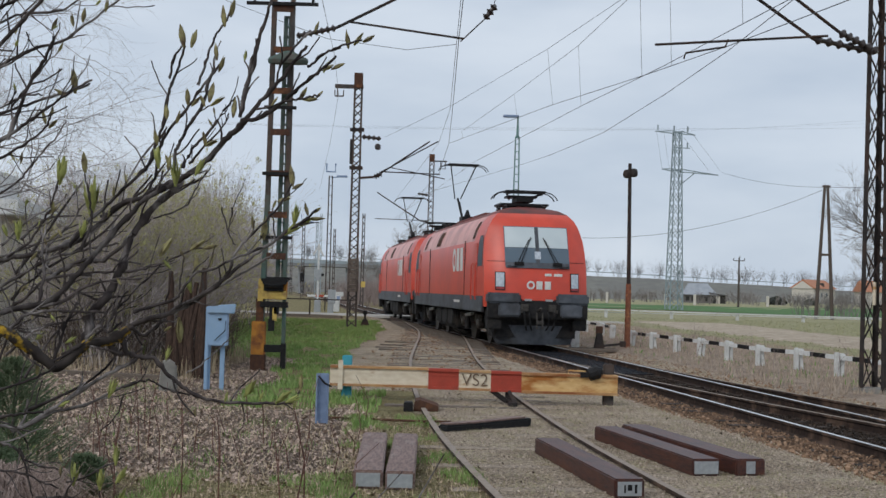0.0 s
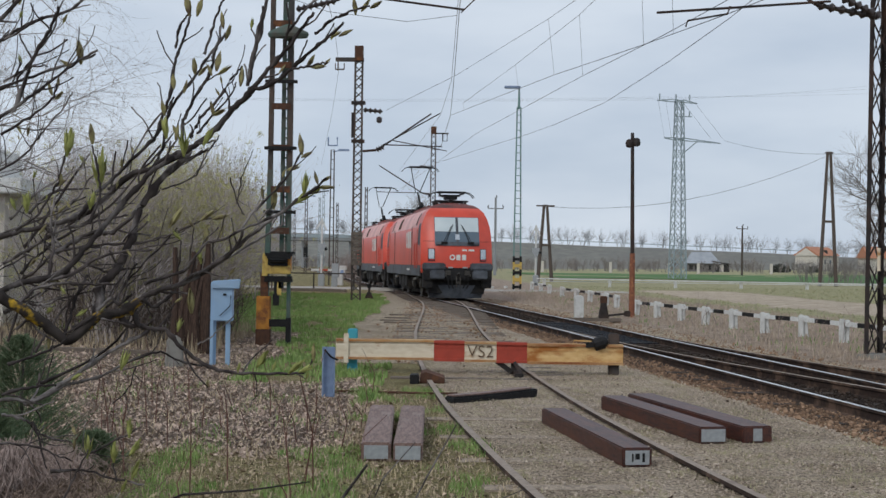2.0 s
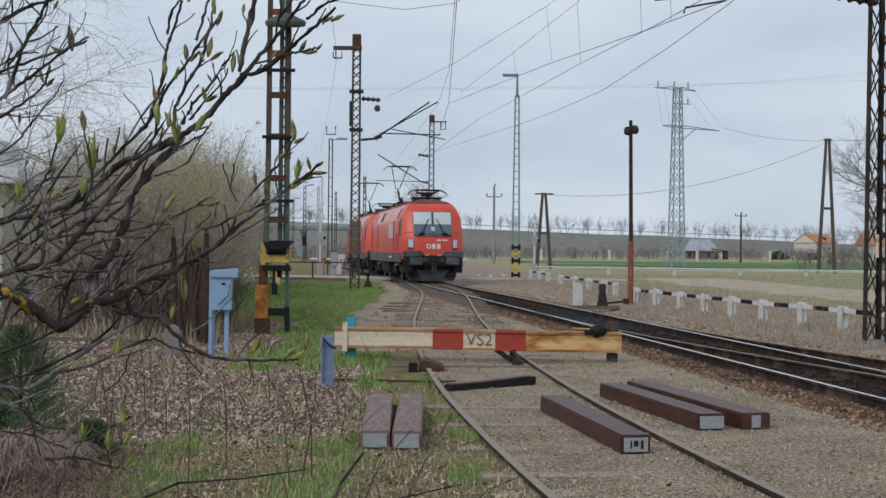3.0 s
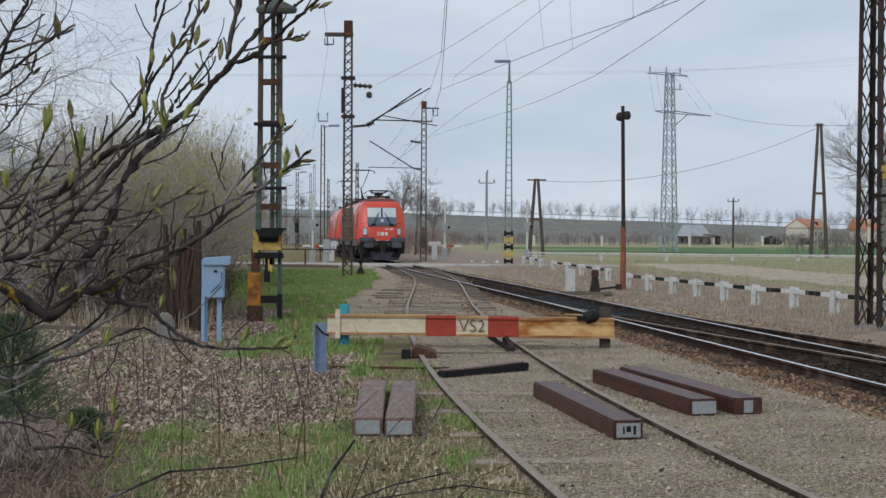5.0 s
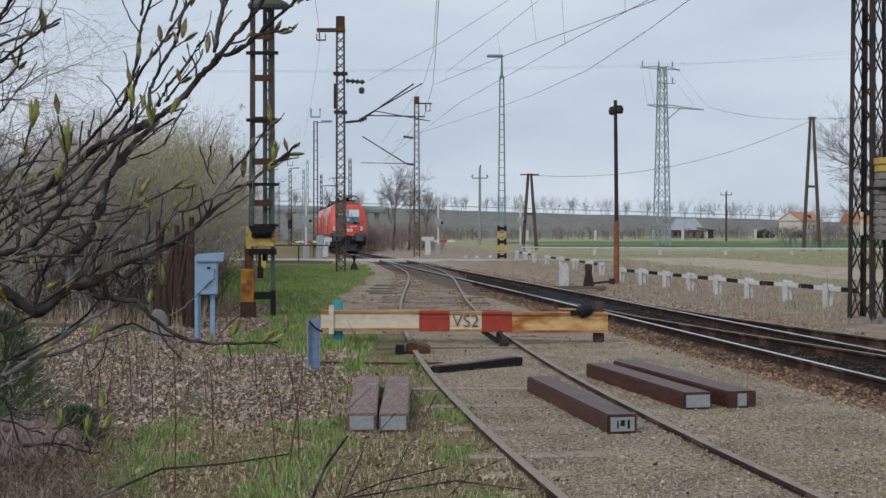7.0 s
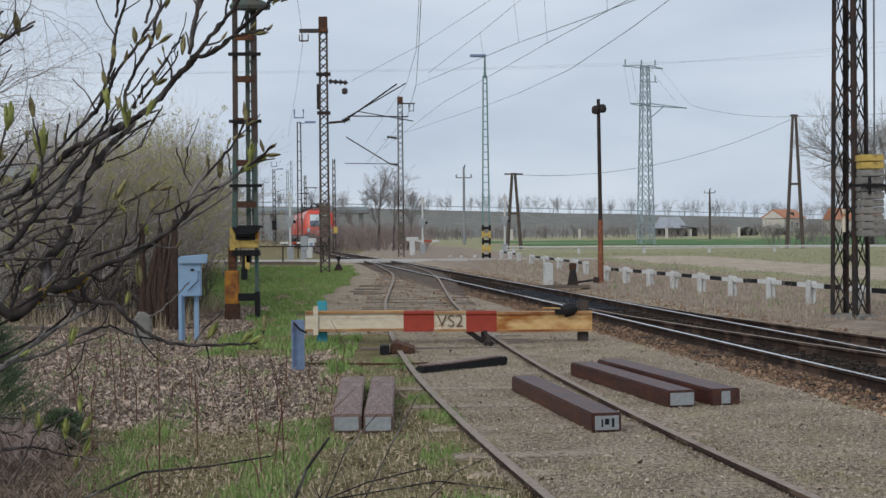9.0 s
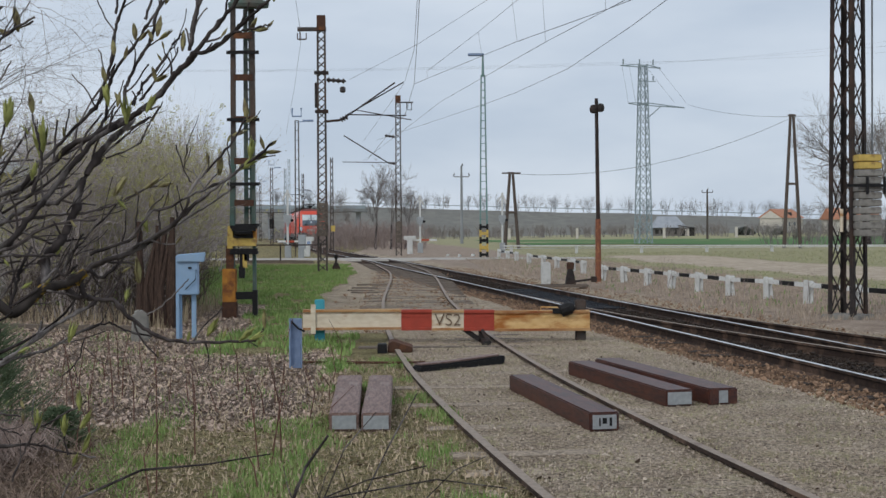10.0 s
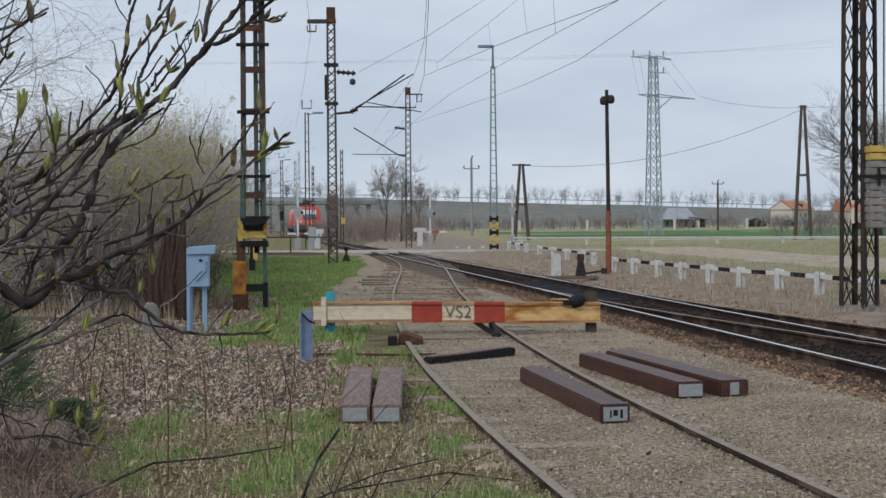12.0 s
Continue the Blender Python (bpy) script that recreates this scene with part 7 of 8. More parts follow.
# dark juniper and dry tussock by the camera
def juniper(x, y, h, r, n, seed, label):
    rnd = random.Random(seed)
    t = thing("juniper", pose(x, y, ground_z(x, y)), label, "juniper", "junipers")
    part("stem", Geo().tube([(0, 0, -0.05), (0.02, 0, h * 0.9)], [0.02, 0.006], 5), M_BARK, t)
    g = Geo()
    for i in range(n):
        a, k, c = rnd.uniform(0, 6.28), rnd.random(), 0.35 + 0.65 * rnd.random() ** 0.5
        rr = r * (1 - k) ** 0.6 * c * (1 + 0.3 * math.sin(3 * a + 9 * k))
        d = Vector((math.cos(a), math.sin(a), 0.7)).normalized()
        base = Vector((math.cos(a) * rr * 0.55, math.sin(a) * rr * 0.55, h * k * 0.93))
        tip = base + d * (rr * 0.5 + 0.05)
        g.tube([base, tip], [0.003, 0.001], 3, caps=False)
        for j in range(8):
            q = base.lerp(tip, j / 8)
            u = (d + Vector((rnd.uniform(-1, 1), rnd.uniform(-1, 1), rnd.uniform(-0.6, 1)))).normalized() * 0.032
            w = u.cross(Vector((rnd.uniform(-1, 1), rnd.uniform(-1, 1), rnd.uniform(-1, 1)))).normalized() * 0.004
            bb = len(g.v)
            g.v += [tuple(q - w), tuple(q + w), tuple(q + u)]
            g.face([bb, bb + 1, bb + 2])
    tagged(part("needles", g, M_CONIFER, t), kind="stuff")
    return t


juniper(-3.5, 10.5, 0.98, 0.55, 1300, 71, "dark green prickly juniper under the bare bush")
juniper(-3.3, 9.4, 0.45, 0.3, 900, 72, "dark green prickly juniper under the bare bush")
juniper(-2.62, 9.5, 0.3, 0.24, 700, 74, "small dark juniper seedling in the litter")
rnd = random.Random(73)
g = Geo()
for i in range(1500):
    a, l = rnd.uniform(0, 6.28), rnd.uniform(0.15, 0.42)
    b = Vector((rnd.gauss(0, 0.16), rnd.gauss(0, 0.16), 0))
    t1 = b + Vector((math.cos(a) * l * 0.5, math.sin(a) * l * 0.5, l * 0.8))
    t2 = b + Vector((math.cos(a) * l, math.sin(a) * l, l * 0.45))
    g.tube([b, t1, t2], [0.003, 0.0025, 0.001], 3, caps=False)
solo("dry_tussock", g, mat("bleached_dry_stalks", (0.46, 0.36, 0.315), (0.25, 0.185, 0.16), 0.9, scale=10, bump=0, vary=0.5), "tangled bleached tussock of old grass", "tussock", kind="stuff", m=pose(-2.98, 8.5, 0.02) @ Matrix.Diagonal((1.1, 1.1, 1.0, 1)))

# ---- the bush before the lens ----
bush = thing("budding_bush", pose(-0.95, 2.2, 0), "bare grey-brown bush with opening green buds and yellow lichen", "bush")
ORIGIN = Vector((-0.95, 2.2, 0))
brnd = random.Random(91)


def bud_at(p, size, lean, green):
    """A swollen bud: overlapping scales, or slender young leaves standing half open; lean: degrees from upright."""
    p = Vector(p) - ORIGIN
    d = Vector((math.sin(radians(lean)), brnd.uniform(-0.2, 0.2), math.cos(radians(lean)))).normalized()
    axis = d.to_track_quat("Z", "Y").to_matrix()
    g = Geo()
    whorls = ((3, 1.0, 0.05, 0.11, 0.10), (4, 0.85, 0.22, 0.14, 0.12), (3, 0.55, 0.42, 0.16, 0.13)) if green else ((3, 1.0, 0.03, 0.13, 0.15), (3, 0.72, 0.14, 0.15, 0.15))
    for count, tall, flare, belly, wide in whorls:
        for k in range(count):
            a = 2 * math.pi * k / count + brnd.uniform(-0.6, 0.6)
            out = axis @ Vector((math.cos(a), math.sin(a), 0))
            across = out.cross(d)
            length = size * tall * brnd.uniform(0.8, 1.1)
            tip = flare * brnd.uniform(0.5, 1.4)
            wide_k = wide * brnd.uniform(0.75, 1.2)
            rows = []
            for f, o, w in ((0.0, 0.03, 0.05), (0.25, belly * 0.75, wide_k * 0.8), (0.5, belly + tip * 0.2, wide_k), (0.78, belly * 0.6 + tip * 0.6, wide_k * 0.6), (1.0, tip + 0.02, 0.012)):
                c = p + d * (length * f) + out * (length * o)
                rows.append([c - across * (length * w) - out * (length * w * 0.5), c, c + across * (length * w) - out * (length * w * 0.5)])
            g.grid(rows)
    part("young_leaves" if green else "bud", g, M_LEAF if green else M_BUD, bush, "opening bright green leaves" if green else "", smooth=80)


def limb(pts, r0, r1, twigs=3, lichen=False, reach=0.07):
    """A limb through a few bends, knotted at the nodes, with short spurs and side twigs."""
    pts = [Vector(p) - ORIGIN for p in pts]
    fine = []
    for i in range(len(pts) - 1):
        a, b = pts[i], pts[i + 1]
        ta = (pts[i + 1] - pts[max(i - 1, 0)]) * 0.5
        tb = (pts[min(i + 2, len(pts) - 1)] - pts[i]) * 0.5
        for k in range(5):
            u = k / 5
            fine.append((2 * u**3 - 3 * u**2 + 1) * a + (u**3 - 2 * u**2 + u) * ta + (3 * u**2 - 2 * u**3) * b + (u**3 - u**2) * tb)
    fine.append(pts[-1])
    n = len(fine)
    knot = [1 + (brnd.uniform(0.25, 0.55) if brnd.random() < 0.16 else 0.08 * brnd.uniform(-1, 1)) for _ in fine]
    fine = [p + Vector((brnd.uniform(-1, 1), 0, brnd.uniform(-1, 1))) * 0.0015 for p in fine]
    part("branch", Geo().tube(fine, [lerp(r0, r1, i / (n - 1)) * knot[i] for i in range(n)], 7), M_LICHEN if lichen else M_BARK, bush, "branch crusted with yellow lichen" if lichen else "", smooth=70)
    for k in range(twigs):
        i = int(lerp(0.1, 0.97, (k + brnd.random() * 0.8) / max(twigs, 1)) * (n - 2))
        d = (fine[i + 1] - fine[i]).normalized()
        side = Vector((-d.z, brnd.uniform(-0.5, 0.5), d.x)) * (1 if (k % 2 or brnd.random() < 0.35) else -1)
        q, dd, length = fine[i], (d + side * brnd.uniform(0.5, 1.1)).normalized(), reach * brnd.uniform(0.25, 1.2)
        path = [q]
        for _ in range(5):
            dd = (dd + Vector((brnd.uniform(-1, 1), brnd.uniform(-1, 1), brnd.uniform(-0.6, 1.0))) * 0.3).normalized()
            q = q + dd * length / 5
            path.append(q)
        rr = min(0.0021, lerp(r0, r1, i / n) * 0.55)
        part("twig", Geo().tube(path, [rr * 1.15, rr, rr * 0.9, rr * 0.85, rr * 0.75, rr * 0.85], 5), M_BARK, bush, smooth=70)
        if brnd.random() < 0.18:
            bud_at(path[-1] + ORIGIN, brnd.uniform(0.014, 0.024), brnd.uniform(-40, 60), brnd.random() < 0.3)


# the old crooked limb with lichen, and the low arm that leaves it
limb([(-0.824, 2.05, 1.572), (-0.765, 2.06, 1.537), (-0.715, 2.07, 1.509), (-0.678, 2.09, 1.481), (-0.647, 2.1, 1.455), (-0.621, 2.11, 1.474), (-0.597, 2.12, 1.496), (-0.568, 2.14, 1.5), (-0.539, 2.15, 1.519)], 0.0100, 0.0079, 3, True, 0.07)
limb([(-0.539, 2.15, 1.519), (-0.523, 2.15, 1.532), (-0.491, 2.14, 1.543), (-0.456, 2.14, 1.554), (-0.418, 2.14, 1.577), (-0.382, 2.13, 1.604), (-0.35, 2.13, 1.633), (-0.309, 2.13, 1.665), (-0.273, 2.13, 1.693), (-0.244, 2.12, 1.711), (-0.221, 2.12, 1.732)], 0.0051, 0.0018, 7, False, 0.07)
limb([(-0.572, 2.15, 1.498), (-0.559, 2.15, 1.48), (-0.542, 2.16, 1.477), (-0.52, 2.16, 1.473), (-0.498, 2.17, 1.47), (-0.476, 2.17, 1.447), (-0.45, 2.18, 1.423), (-0.418, 2.18, 1.405), (-0.368, 2.19, 1.397), (-0.294, 2.19, 1.398), (-0.261, 2.2, 1.402), (-0.247, 2.2, 1.429)], 0.0051, 0.0017, 5, False, 0.07)
limb([(-0.544, 2.15, 1.518), (-0.546, 2.15, 1.498), (-0.54, 2.15, 1.478)], 0.0051, 0.0043, 0, False, 0.07)
limb([(-0.607, 2.12, 1.482), (-0.598, 2.13, 1.522), (-0.604, 2.14, 1.544), (-0.584, 2.14, 1.562), (-0.572, 2.15, 1.586), (-0.556, 2.16, 1.627), (-0.548, 2.17, 1.668), (-0.527, 2.18, 1.708), (-0.501, 2.18, 1.74), (-0.476, 2.19, 1.764), (-0.466, 2.2, 1.781)], 0.0086, 0.0041, 5, False, 0.07)
# the bundle of rising limbs
limb([(-0.833, 2.25, 1.62), (-0.771, 2.24, 1.638), (-0.72, 2.23, 1.647), (-0.667, 2.22, 1.663), (-0.626, 2.21, 1.686), (-0.572, 2.2, 1.735), (-0.537, 2.19, 1.746), (-0.502, 2.19, 1.768), (-0.473, 2.18, 1.777), (-0.448, 2.17, 1.79), (-0.414, 2.16, 1.817), (-0.385, 2.15, 1.848), (-0.36, 2.14, 1.87), (-0.349, 2.13, 1.88)], 0.0046, 0.0050, 6, False, 0.07)
limb([(-0.76, 2.1, 1.534), (-0.726, 2.11, 1.549), (-0.684, 2.12, 1.558), (-0.651, 2.12, 1.574), (-0.631, 2.13, 1.604), (-0.606, 2.14, 1.635), (-0.589, 2.15, 1.662), (-0.55, 2.16, 1.711), (-0.525, 2.16, 1.739), (-0.49, 2.17, 1.763), (-0.464, 2.18, 1.782)], 0.0049, 0.0044, 6, False, 0.07)
limb([(-0.66, 2.2, 1.658), (-0.632, 2.2, 1.7), (-0.605, 2.21, 1.728), (-0.574, 2.21, 1.761), (-0.542, 2.22, 1.794), (-0.519, 2.22, 1.828), (-0.497, 2.22, 1.871), (-0.464, 2.23, 1.918), (-0.441, 2.23, 1.953), (-0.428, 2.24, 1.977), (-0.423, 2.24, 2.016)], 0.0033, 0.0021, 6, False, 0.07)
limb([(-0.536, 2.24, 1.808), (-0.524, 2.24, 1.848), (-0.512, 2.24, 1.883), (-0.505, 2.24, 1.935), (-0.498, 2.24, 1.962), (-0.486, 2.24, 1.996), (-0.478, 2.24, 2.026)], 0.0030, 0.0021, 3, False, 0.07)
limb([(-0.357, 2.13, 1.884), (-0.35, 2.13, 1.931), (-0.338, 2.13, 1.977), (-0.332, 2.13, 2.019)], 0.0036, 0.0029, 2, False, 0.07)
limb([(-0.349, 2.13, 1.88), (-0.322, 2.12, 1.912), (-0.295, 2.12, 1.943), (-0.267, 2.11, 1.977), (-0.247, 2.1, 2.004)], 0.0040, 0.0025, 3, False, 0.07)
limb([(-0.349, 2.13, 1.88), (-0.317, 2.12, 1.887), (-0.28, 2.11, 1.914), (-0.242, 2.1, 1.946), (-0.218, 2.09, 1.964), (-0.194, 2.08, 1.984)], 0.0036, 0.0021, 3, False, 0.07)
limb([(-0.281, 2.1, 1.91), (-0.261, 2.1, 1.914), (-0.242, 2.1, 1.918), (-0.222, 2.1, 1.922)], 0.0021, 0.0017, 0, False, 0.07)
limb([(-0.464, 2.18, 1.801), (-0.447, 2.19, 1.837), (-0.42, 2.19, 1.867), (-0.393, 2.2, 1.911), (-0.379, 2.2, 1.929)], 0.0030, 0.0017, 6, False, 0.04)
limb([(-0.482, 2.2, 1.795), (-0.48, 2.2, 1.829), (-0.473, 2.2, 1.849), (-0.455, 2.2, 1.882), (-0.435, 2.2, 1.914), (-0.425, 2.2, 1.96), (-0.408, 2.2, 1.987)], 0.0033, 0.0022, 4, False, 0.07)
limb([(-0.451, 2.18, 1.807), (-0.424, 2.18, 1.843), (-0.393, 2.18, 1.878), (-0.387, 2.18, 1.897)], 0.0019, 0.0013, 4, False, 0.03)
limb([(-0.515, 2.2, 1.713), (-0.463, 2.2, 1.733), (-0.44, 2.2, 1.77), (-0.417, 2.2, 1.807)], 0.0016, 0.0011, 5, False, 0.03)
limb([(-0.538, 2.24, 1.755), (-0.522, 2.24, 1.794), (-0.518, 2.24, 1.833), (-0.506, 2.24, 1.878)], 0.0027, 0.0018, 2, False, 0.07)
# the high twigs at the edge of the view
limb([(-0.778, 2.1, 1.812), (-0.724, 2.1, 1.85), (-0.699, 2.11, 1.873), (-0.669, 2.11, 1.896), (-0.639, 2.12, 1.923), (-0.608, 2.12, 1.94)], 0.0032, 0.0017, 6, False, 0.07)
limb([(-0.741, 2.1, 1.831), (-0.723, 2.1, 1.881), (-0.714, 2.1, 1.912), (-0.696, 2.1, 1.947), (-0.683, 2.1, 1.97), (-0.669, 2.1, 2.007)], 0.0036, 0.0025, 4, False, 0.07)
limb([(-0.774, 2.14, 1.798), (-0.736, 2.14, 1.823), (-0.709, 2.14, 1.841), (-0.687, 2.14, 1.864), (-0.68, 2.14, 1.892)], 0.0024, 0.0016, 4, False, 0.07)
limb([(-0.76, 2.1, 1.882), (-0.723, 2.1, 1.903), (-0.704, 2.1, 1.909), (-0.684, 2.1, 1.91)], 0.0018, 0.0013, 2, False, 0.07)
limb([(-0.805, 2.2, 1.736), (-0.757, 2.2, 1.767), (-0.739, 2.2, 1.789), (-0.718, 2.2, 1.815), (-0.689, 2.2, 1.852), (-0.672, 2.2, 1.88)], 0.0021, 0.0012, 6, False, 0.07)
limb([(-0.76, 2.1, 1.951), (-0.723, 2.1, 1.971), (-0.695, 2.1, 1.993)], 0.0021, 0.0014, 3, False, 0.07)
limb([(-0.739, 2.12, 1.637), (-0.702, 2.12, 1.665), (-0.676, 2.12, 1.708), (-0.667, 2.12, 1.731), (-0.66, 2.12, 1.762)], 0.0023, 0.0016, 5, False, 0.07)
limb([(-0.699, 2.2, 1.658), (-0.66, 2.2, 1.697), (-0.635, 2.2, 1.734), (-0.604, 2.2, 1.738)], 0.0022, 0.0012, 4, False, 0.07)
limb([(-0.612, 2.1, 1.651), (-0.597, 2.1, 1.688), (-0.596, 2.1, 1.716), (-0.603, 2.1, 1.753), (-0.608, 2.1, 1.78)], 0.0023, 0.0014, 2, False, 0.07)
# the middle tangle
limb([(-0.779, 2.18, 1.532), (-0.749, 2.18, 1.553), (-0.72, 2.17, 1.571), (-0.691, 2.17, 1.599), (-0.626, 2.17, 1.613), (-0.562, 2.16, 1.617), (-0.524, 2.16, 1.622), (-0.482, 2.16, 1.637), (-0.431, 2.15, 1.66), (-0.403, 2.15, 1.663)], 0.0027, 0.0016, 8, False, 0.07)
limb([(-0.711, 2.12, 1.551), (-0.653, 2.12, 1.562), (-0.604, 2.12, 1.59), (-0.559, 2.12, 1.604), (-0.51, 2.12, 1.606)], 0.0029, 0.0016, 6, False, 0.07)
limb([(-0.744, 2.08, 1.498), (-0.719, 2.09, 1.519), (-0.695, 2.1, 1.541), (-0.653, 2.1, 1.549), (-0.611, 2.11, 1.548), (-0.573, 2.12, 1.549)], 0.0035, 0.0017, 5, False, 0.07)
limb([(-0.699, 2.2, 1.6), (-0.665, 2.2, 1.62), (-0.631, 2.2, 1.637), (-0.599, 2.2, 1.637), (-0.561, 2.2, 1.669), (-0.538, 2.2, 1.698), (-0.524, 2.2, 1.727)], 0.0037, 0.0030, 5, False, 0.07)
limb([(-0.589, 2.2, 1.516), (-0.58, 2.2, 1.543), (-0.556, 2.2, 1.571), (-0.515, 2.2, 1.613), (-0.487, 2.2, 1.646)], 0.0019, 0.0014, 5, False, 0.07)
limb([(-0.523, 2.12, 1.551), (-0.46, 2.12, 1.572), (-0.441, 2.11, 1.59), (-0.422, 2.11, 1.617), (-0.387, 2.11, 1.628), (-0.345, 2.1, 1.649), (-0.3, 2.1, 1.666)], 0.0029, 0.0018, 5, False, 0.07)
limb([(-0.473, 2.14, 1.548), (-0.418, 2.13, 1.58), (-0.376, 2.13, 1.609), (-0.357, 2.12, 1.652), (-0.339, 2.12, 1.677), (-0.31, 2.11, 1.703), (-0.281, 2.11, 1.742), (-0.262, 2.1, 1.772)], 0.0029, 0.0015, 5, False, 0.07)
limb([(-0.429, 2.16, 1.574), (-0.382, 2.16, 1.601), (-0.344, 2.16, 1.625), (-0.308, 2.16, 1.649), (-0.296, 2.16, 1.658)], 0.0024, 0.0014, 4, False, 0.07)
limb([(-0.652, 2.1, 1.453), (-0.646, 2.12, 1.496), (-0.638, 2.13, 1.531), (-0.627, 2.15, 1.562)], 0.0032, 0.0022, 3, False, 0.07)
limb([(-0.533, 2.14, 1.526), (-0.512, 2.15, 1.51), (-0.486, 2.15, 1.531), (-0.465, 2.16, 1.554)], 0.0029, 0.0019, 2, False, 0.07)
limb([(-0.804, 2.25, 1.58), (-0.761, 2.24, 1.605), (-0.708, 2.23, 1.635), (-0.656, 2.22, 1.649), (-0.614, 2.21, 1.659), (-0.573, 2.2, 1.668)], 0.0030, 0.0017, 8, False, 0.07)
limb([(-0.69, 2.14, 1.562), (-0.69, 2.16, 1.609), (-0.7, 2.18, 1.648), (-0.701, 2.2, 1.697)], 0.0029, 0.0017, 5, False, 0.07)
limb([(-0.797, 2.26, 1.66), (-0.757, 2.26, 1.7), (-0.717, 2.26, 1.728), (-0.678, 2.26, 1.75), (-0.648, 2.26, 1.754)], 0.0021, 0.0012, 6, False, 0.07)
limb([(-0.791, 2.3, 1.56), (-0.771, 2.3, 1.585), (-0.745, 2.3, 1.606), (-0.728, 2.3, 1.631), (-0.71, 2.3, 1.657), (-0.677, 2.3, 1.684)], 0.0027, 0.0015, 6, False, 0.07)
limb([(-0.594, 2.1, 1.507), (-0.575, 2.1, 1.526), (-0.56, 2.1, 1.516), (-0.538, 2.1, 1.535)], 0.0028, 0.0017, 2, False, 0.07)
limb([(-0.675, 2.25, 1.591), (-0.625, 2.25, 1.569), (-0.586, 2.25, 1.573), (-0.561, 2.25, 1.577)], 0.0020, 0.0012, 4, False, 0.07)
limb([(-0.401, 2.3, 1.693), (-0.393, 2.3, 1.734), (-0.396, 2.3, 1.742)], 0.0015, 0.0012, 2, False, 0.07)
limb([(-0.414, 2.3, 1.742), (-0.402, 2.3, 1.703), (-0.387, 2.3, 1.673)], 0.0014, 0.0012, 1, False, 0.07)
limb([(-0.742, 2.1, 1.451), (-0.723, 2.1, 1.514), (-0.696, 2.1, 1.512), (-0.668, 2.1, 1.511)], 0.0024, 0.0014, 3, False, 0.07)
# the lower twigs
limb([(-0.761, 2.1, 1.354), (-0.728, 2.11, 1.354), (-0.703, 2.12, 1.351), (-0.659, 2.14, 1.376), (-0.61, 2.15, 1.389), (-0.549, 2.16, 1.421), (-0.508, 2.18, 1.432), (-0.486, 2.19, 1.419), (-0.439, 2.2, 1.408)], 0.0032, 0.0014, 5, False, 0.07)
limb([(-0.721, 2.12, 1.345), (-0.704, 2.13, 1.352), (-0.639, 2.14, 1.396), (-0.593, 2.14, 1.429), (-0.561, 2.15, 1.448), (-0.523, 2.16, 1.47)], 0.0040, 0.0029, 3, False, 0.07)
limb([(-0.734, 2.05, 1.368), (-0.71, 2.06, 1.376), (-0.677, 2.07, 1.382), (-0.655, 2.08, 1.382)], 0.0027, 0.0018, 2, False, 0.07)
limb([(-0.735, 2.08, 1.415), (-0.698, 2.08, 1.427), (-0.662, 2.08, 1.443), (-0.639, 2.08, 1.46)], 0.0024, 0.0018, 2, False, 0.07)
limb([(-0.751, 2.1, 1.33), (-0.728, 2.11, 1.325), (-0.713, 2.12, 1.316), (-0.698, 2.14, 1.293), (-0.649, 2.15, 1.279)], 0.0028, 0.0014, 3, False, 0.07)
limb([(-0.7, 2.1, 1.321), (-0.688, 2.1, 1.288), (-0.675, 2.1, 1.242)], 0.0021, 0.0011, 2, False, 0.07)
limb([(-0.684, 2.15, 1.229), (-0.643, 2.15, 1.233), (-0.612, 2.15, 1.229), (-0.58, 2.15, 1.22), (-0.526, 2.15, 1.209)], 0.0024, 0.0013, 3, False, 0.07)
limb([(-0.636, 2.15, 1.258), (-0.599, 2.15, 1.27), (-0.56, 2.15, 1.292), (-0.539, 2.15, 1.304)], 0.0017, 0.0011, 2, False, 0.07)
limb([(-0.65, 2.1, 1.181), (-0.633, 2.11, 1.227), (-0.616, 2.11, 1.259), (-0.614, 2.12, 1.272)], 0.0018, 0.0013, 2, False, 0.07)
limb([(-0.572, 2.15, 1.214), (-0.577, 2.15, 1.239), (-0.577, 2.15, 1.258)], 0.0016, 0.0011, 0, False, 0.07)
limb([(-0.761, 2.1, 1.284), (-0.696, 2.1, 1.279), (-0.659, 2.1, 1.265), (-0.631, 2.1, 1.256)], 0.0021, 0.0011, 4, False, 0.07)
limb([(-0.554, 2.2, 1.406), (-0.567, 2.2, 1.367), (-0.592, 2.2, 1.34)], 0.0014, 0.0009, 2, False, 0.07)
limb([(-0.349, 2.2, 1.397), (-0.344, 2.2, 1.367), (-0.355, 2.2, 1.34)], 0.0011, 0.0008, 0, False, 0.07)
limb([(-0.457, 2.25, 1.442), (-0.432, 2.25, 1.457), (-0.405, 2.25, 1.482), (-0.384, 2.25, 1.502)], 0.0012, 0.0009, 0, False, 0.07)
# buds and opening leaves of the upper twigs
bud_at((-0.639, 2.13, 1.917), 0.042, -5, False)
bud_at((-0.654, 2.13, 1.913), 0.025, -60, False)
bud_at((-0.686, 2.13, 1.864), 0.025, -20, False)
bud_at((-0.682, 2.13, 1.857), 0.024, 45, False)
bud_at((-0.677, 2.13, 1.878), 0.021, 0, False)
bud_at((-0.661, 2.13, 1.761), 0.053, 8, True)
bud_at((-0.617, 2.13, 1.783), 0.034, -6, False)
bud_at((-0.605, 2.13, 1.709), 0.068, 3, True)
bud_at((-0.62, 2.13, 1.673), 0.034, 10, True)
bud_at((-0.727, 2.13, 1.795), 0.021, 10, False)
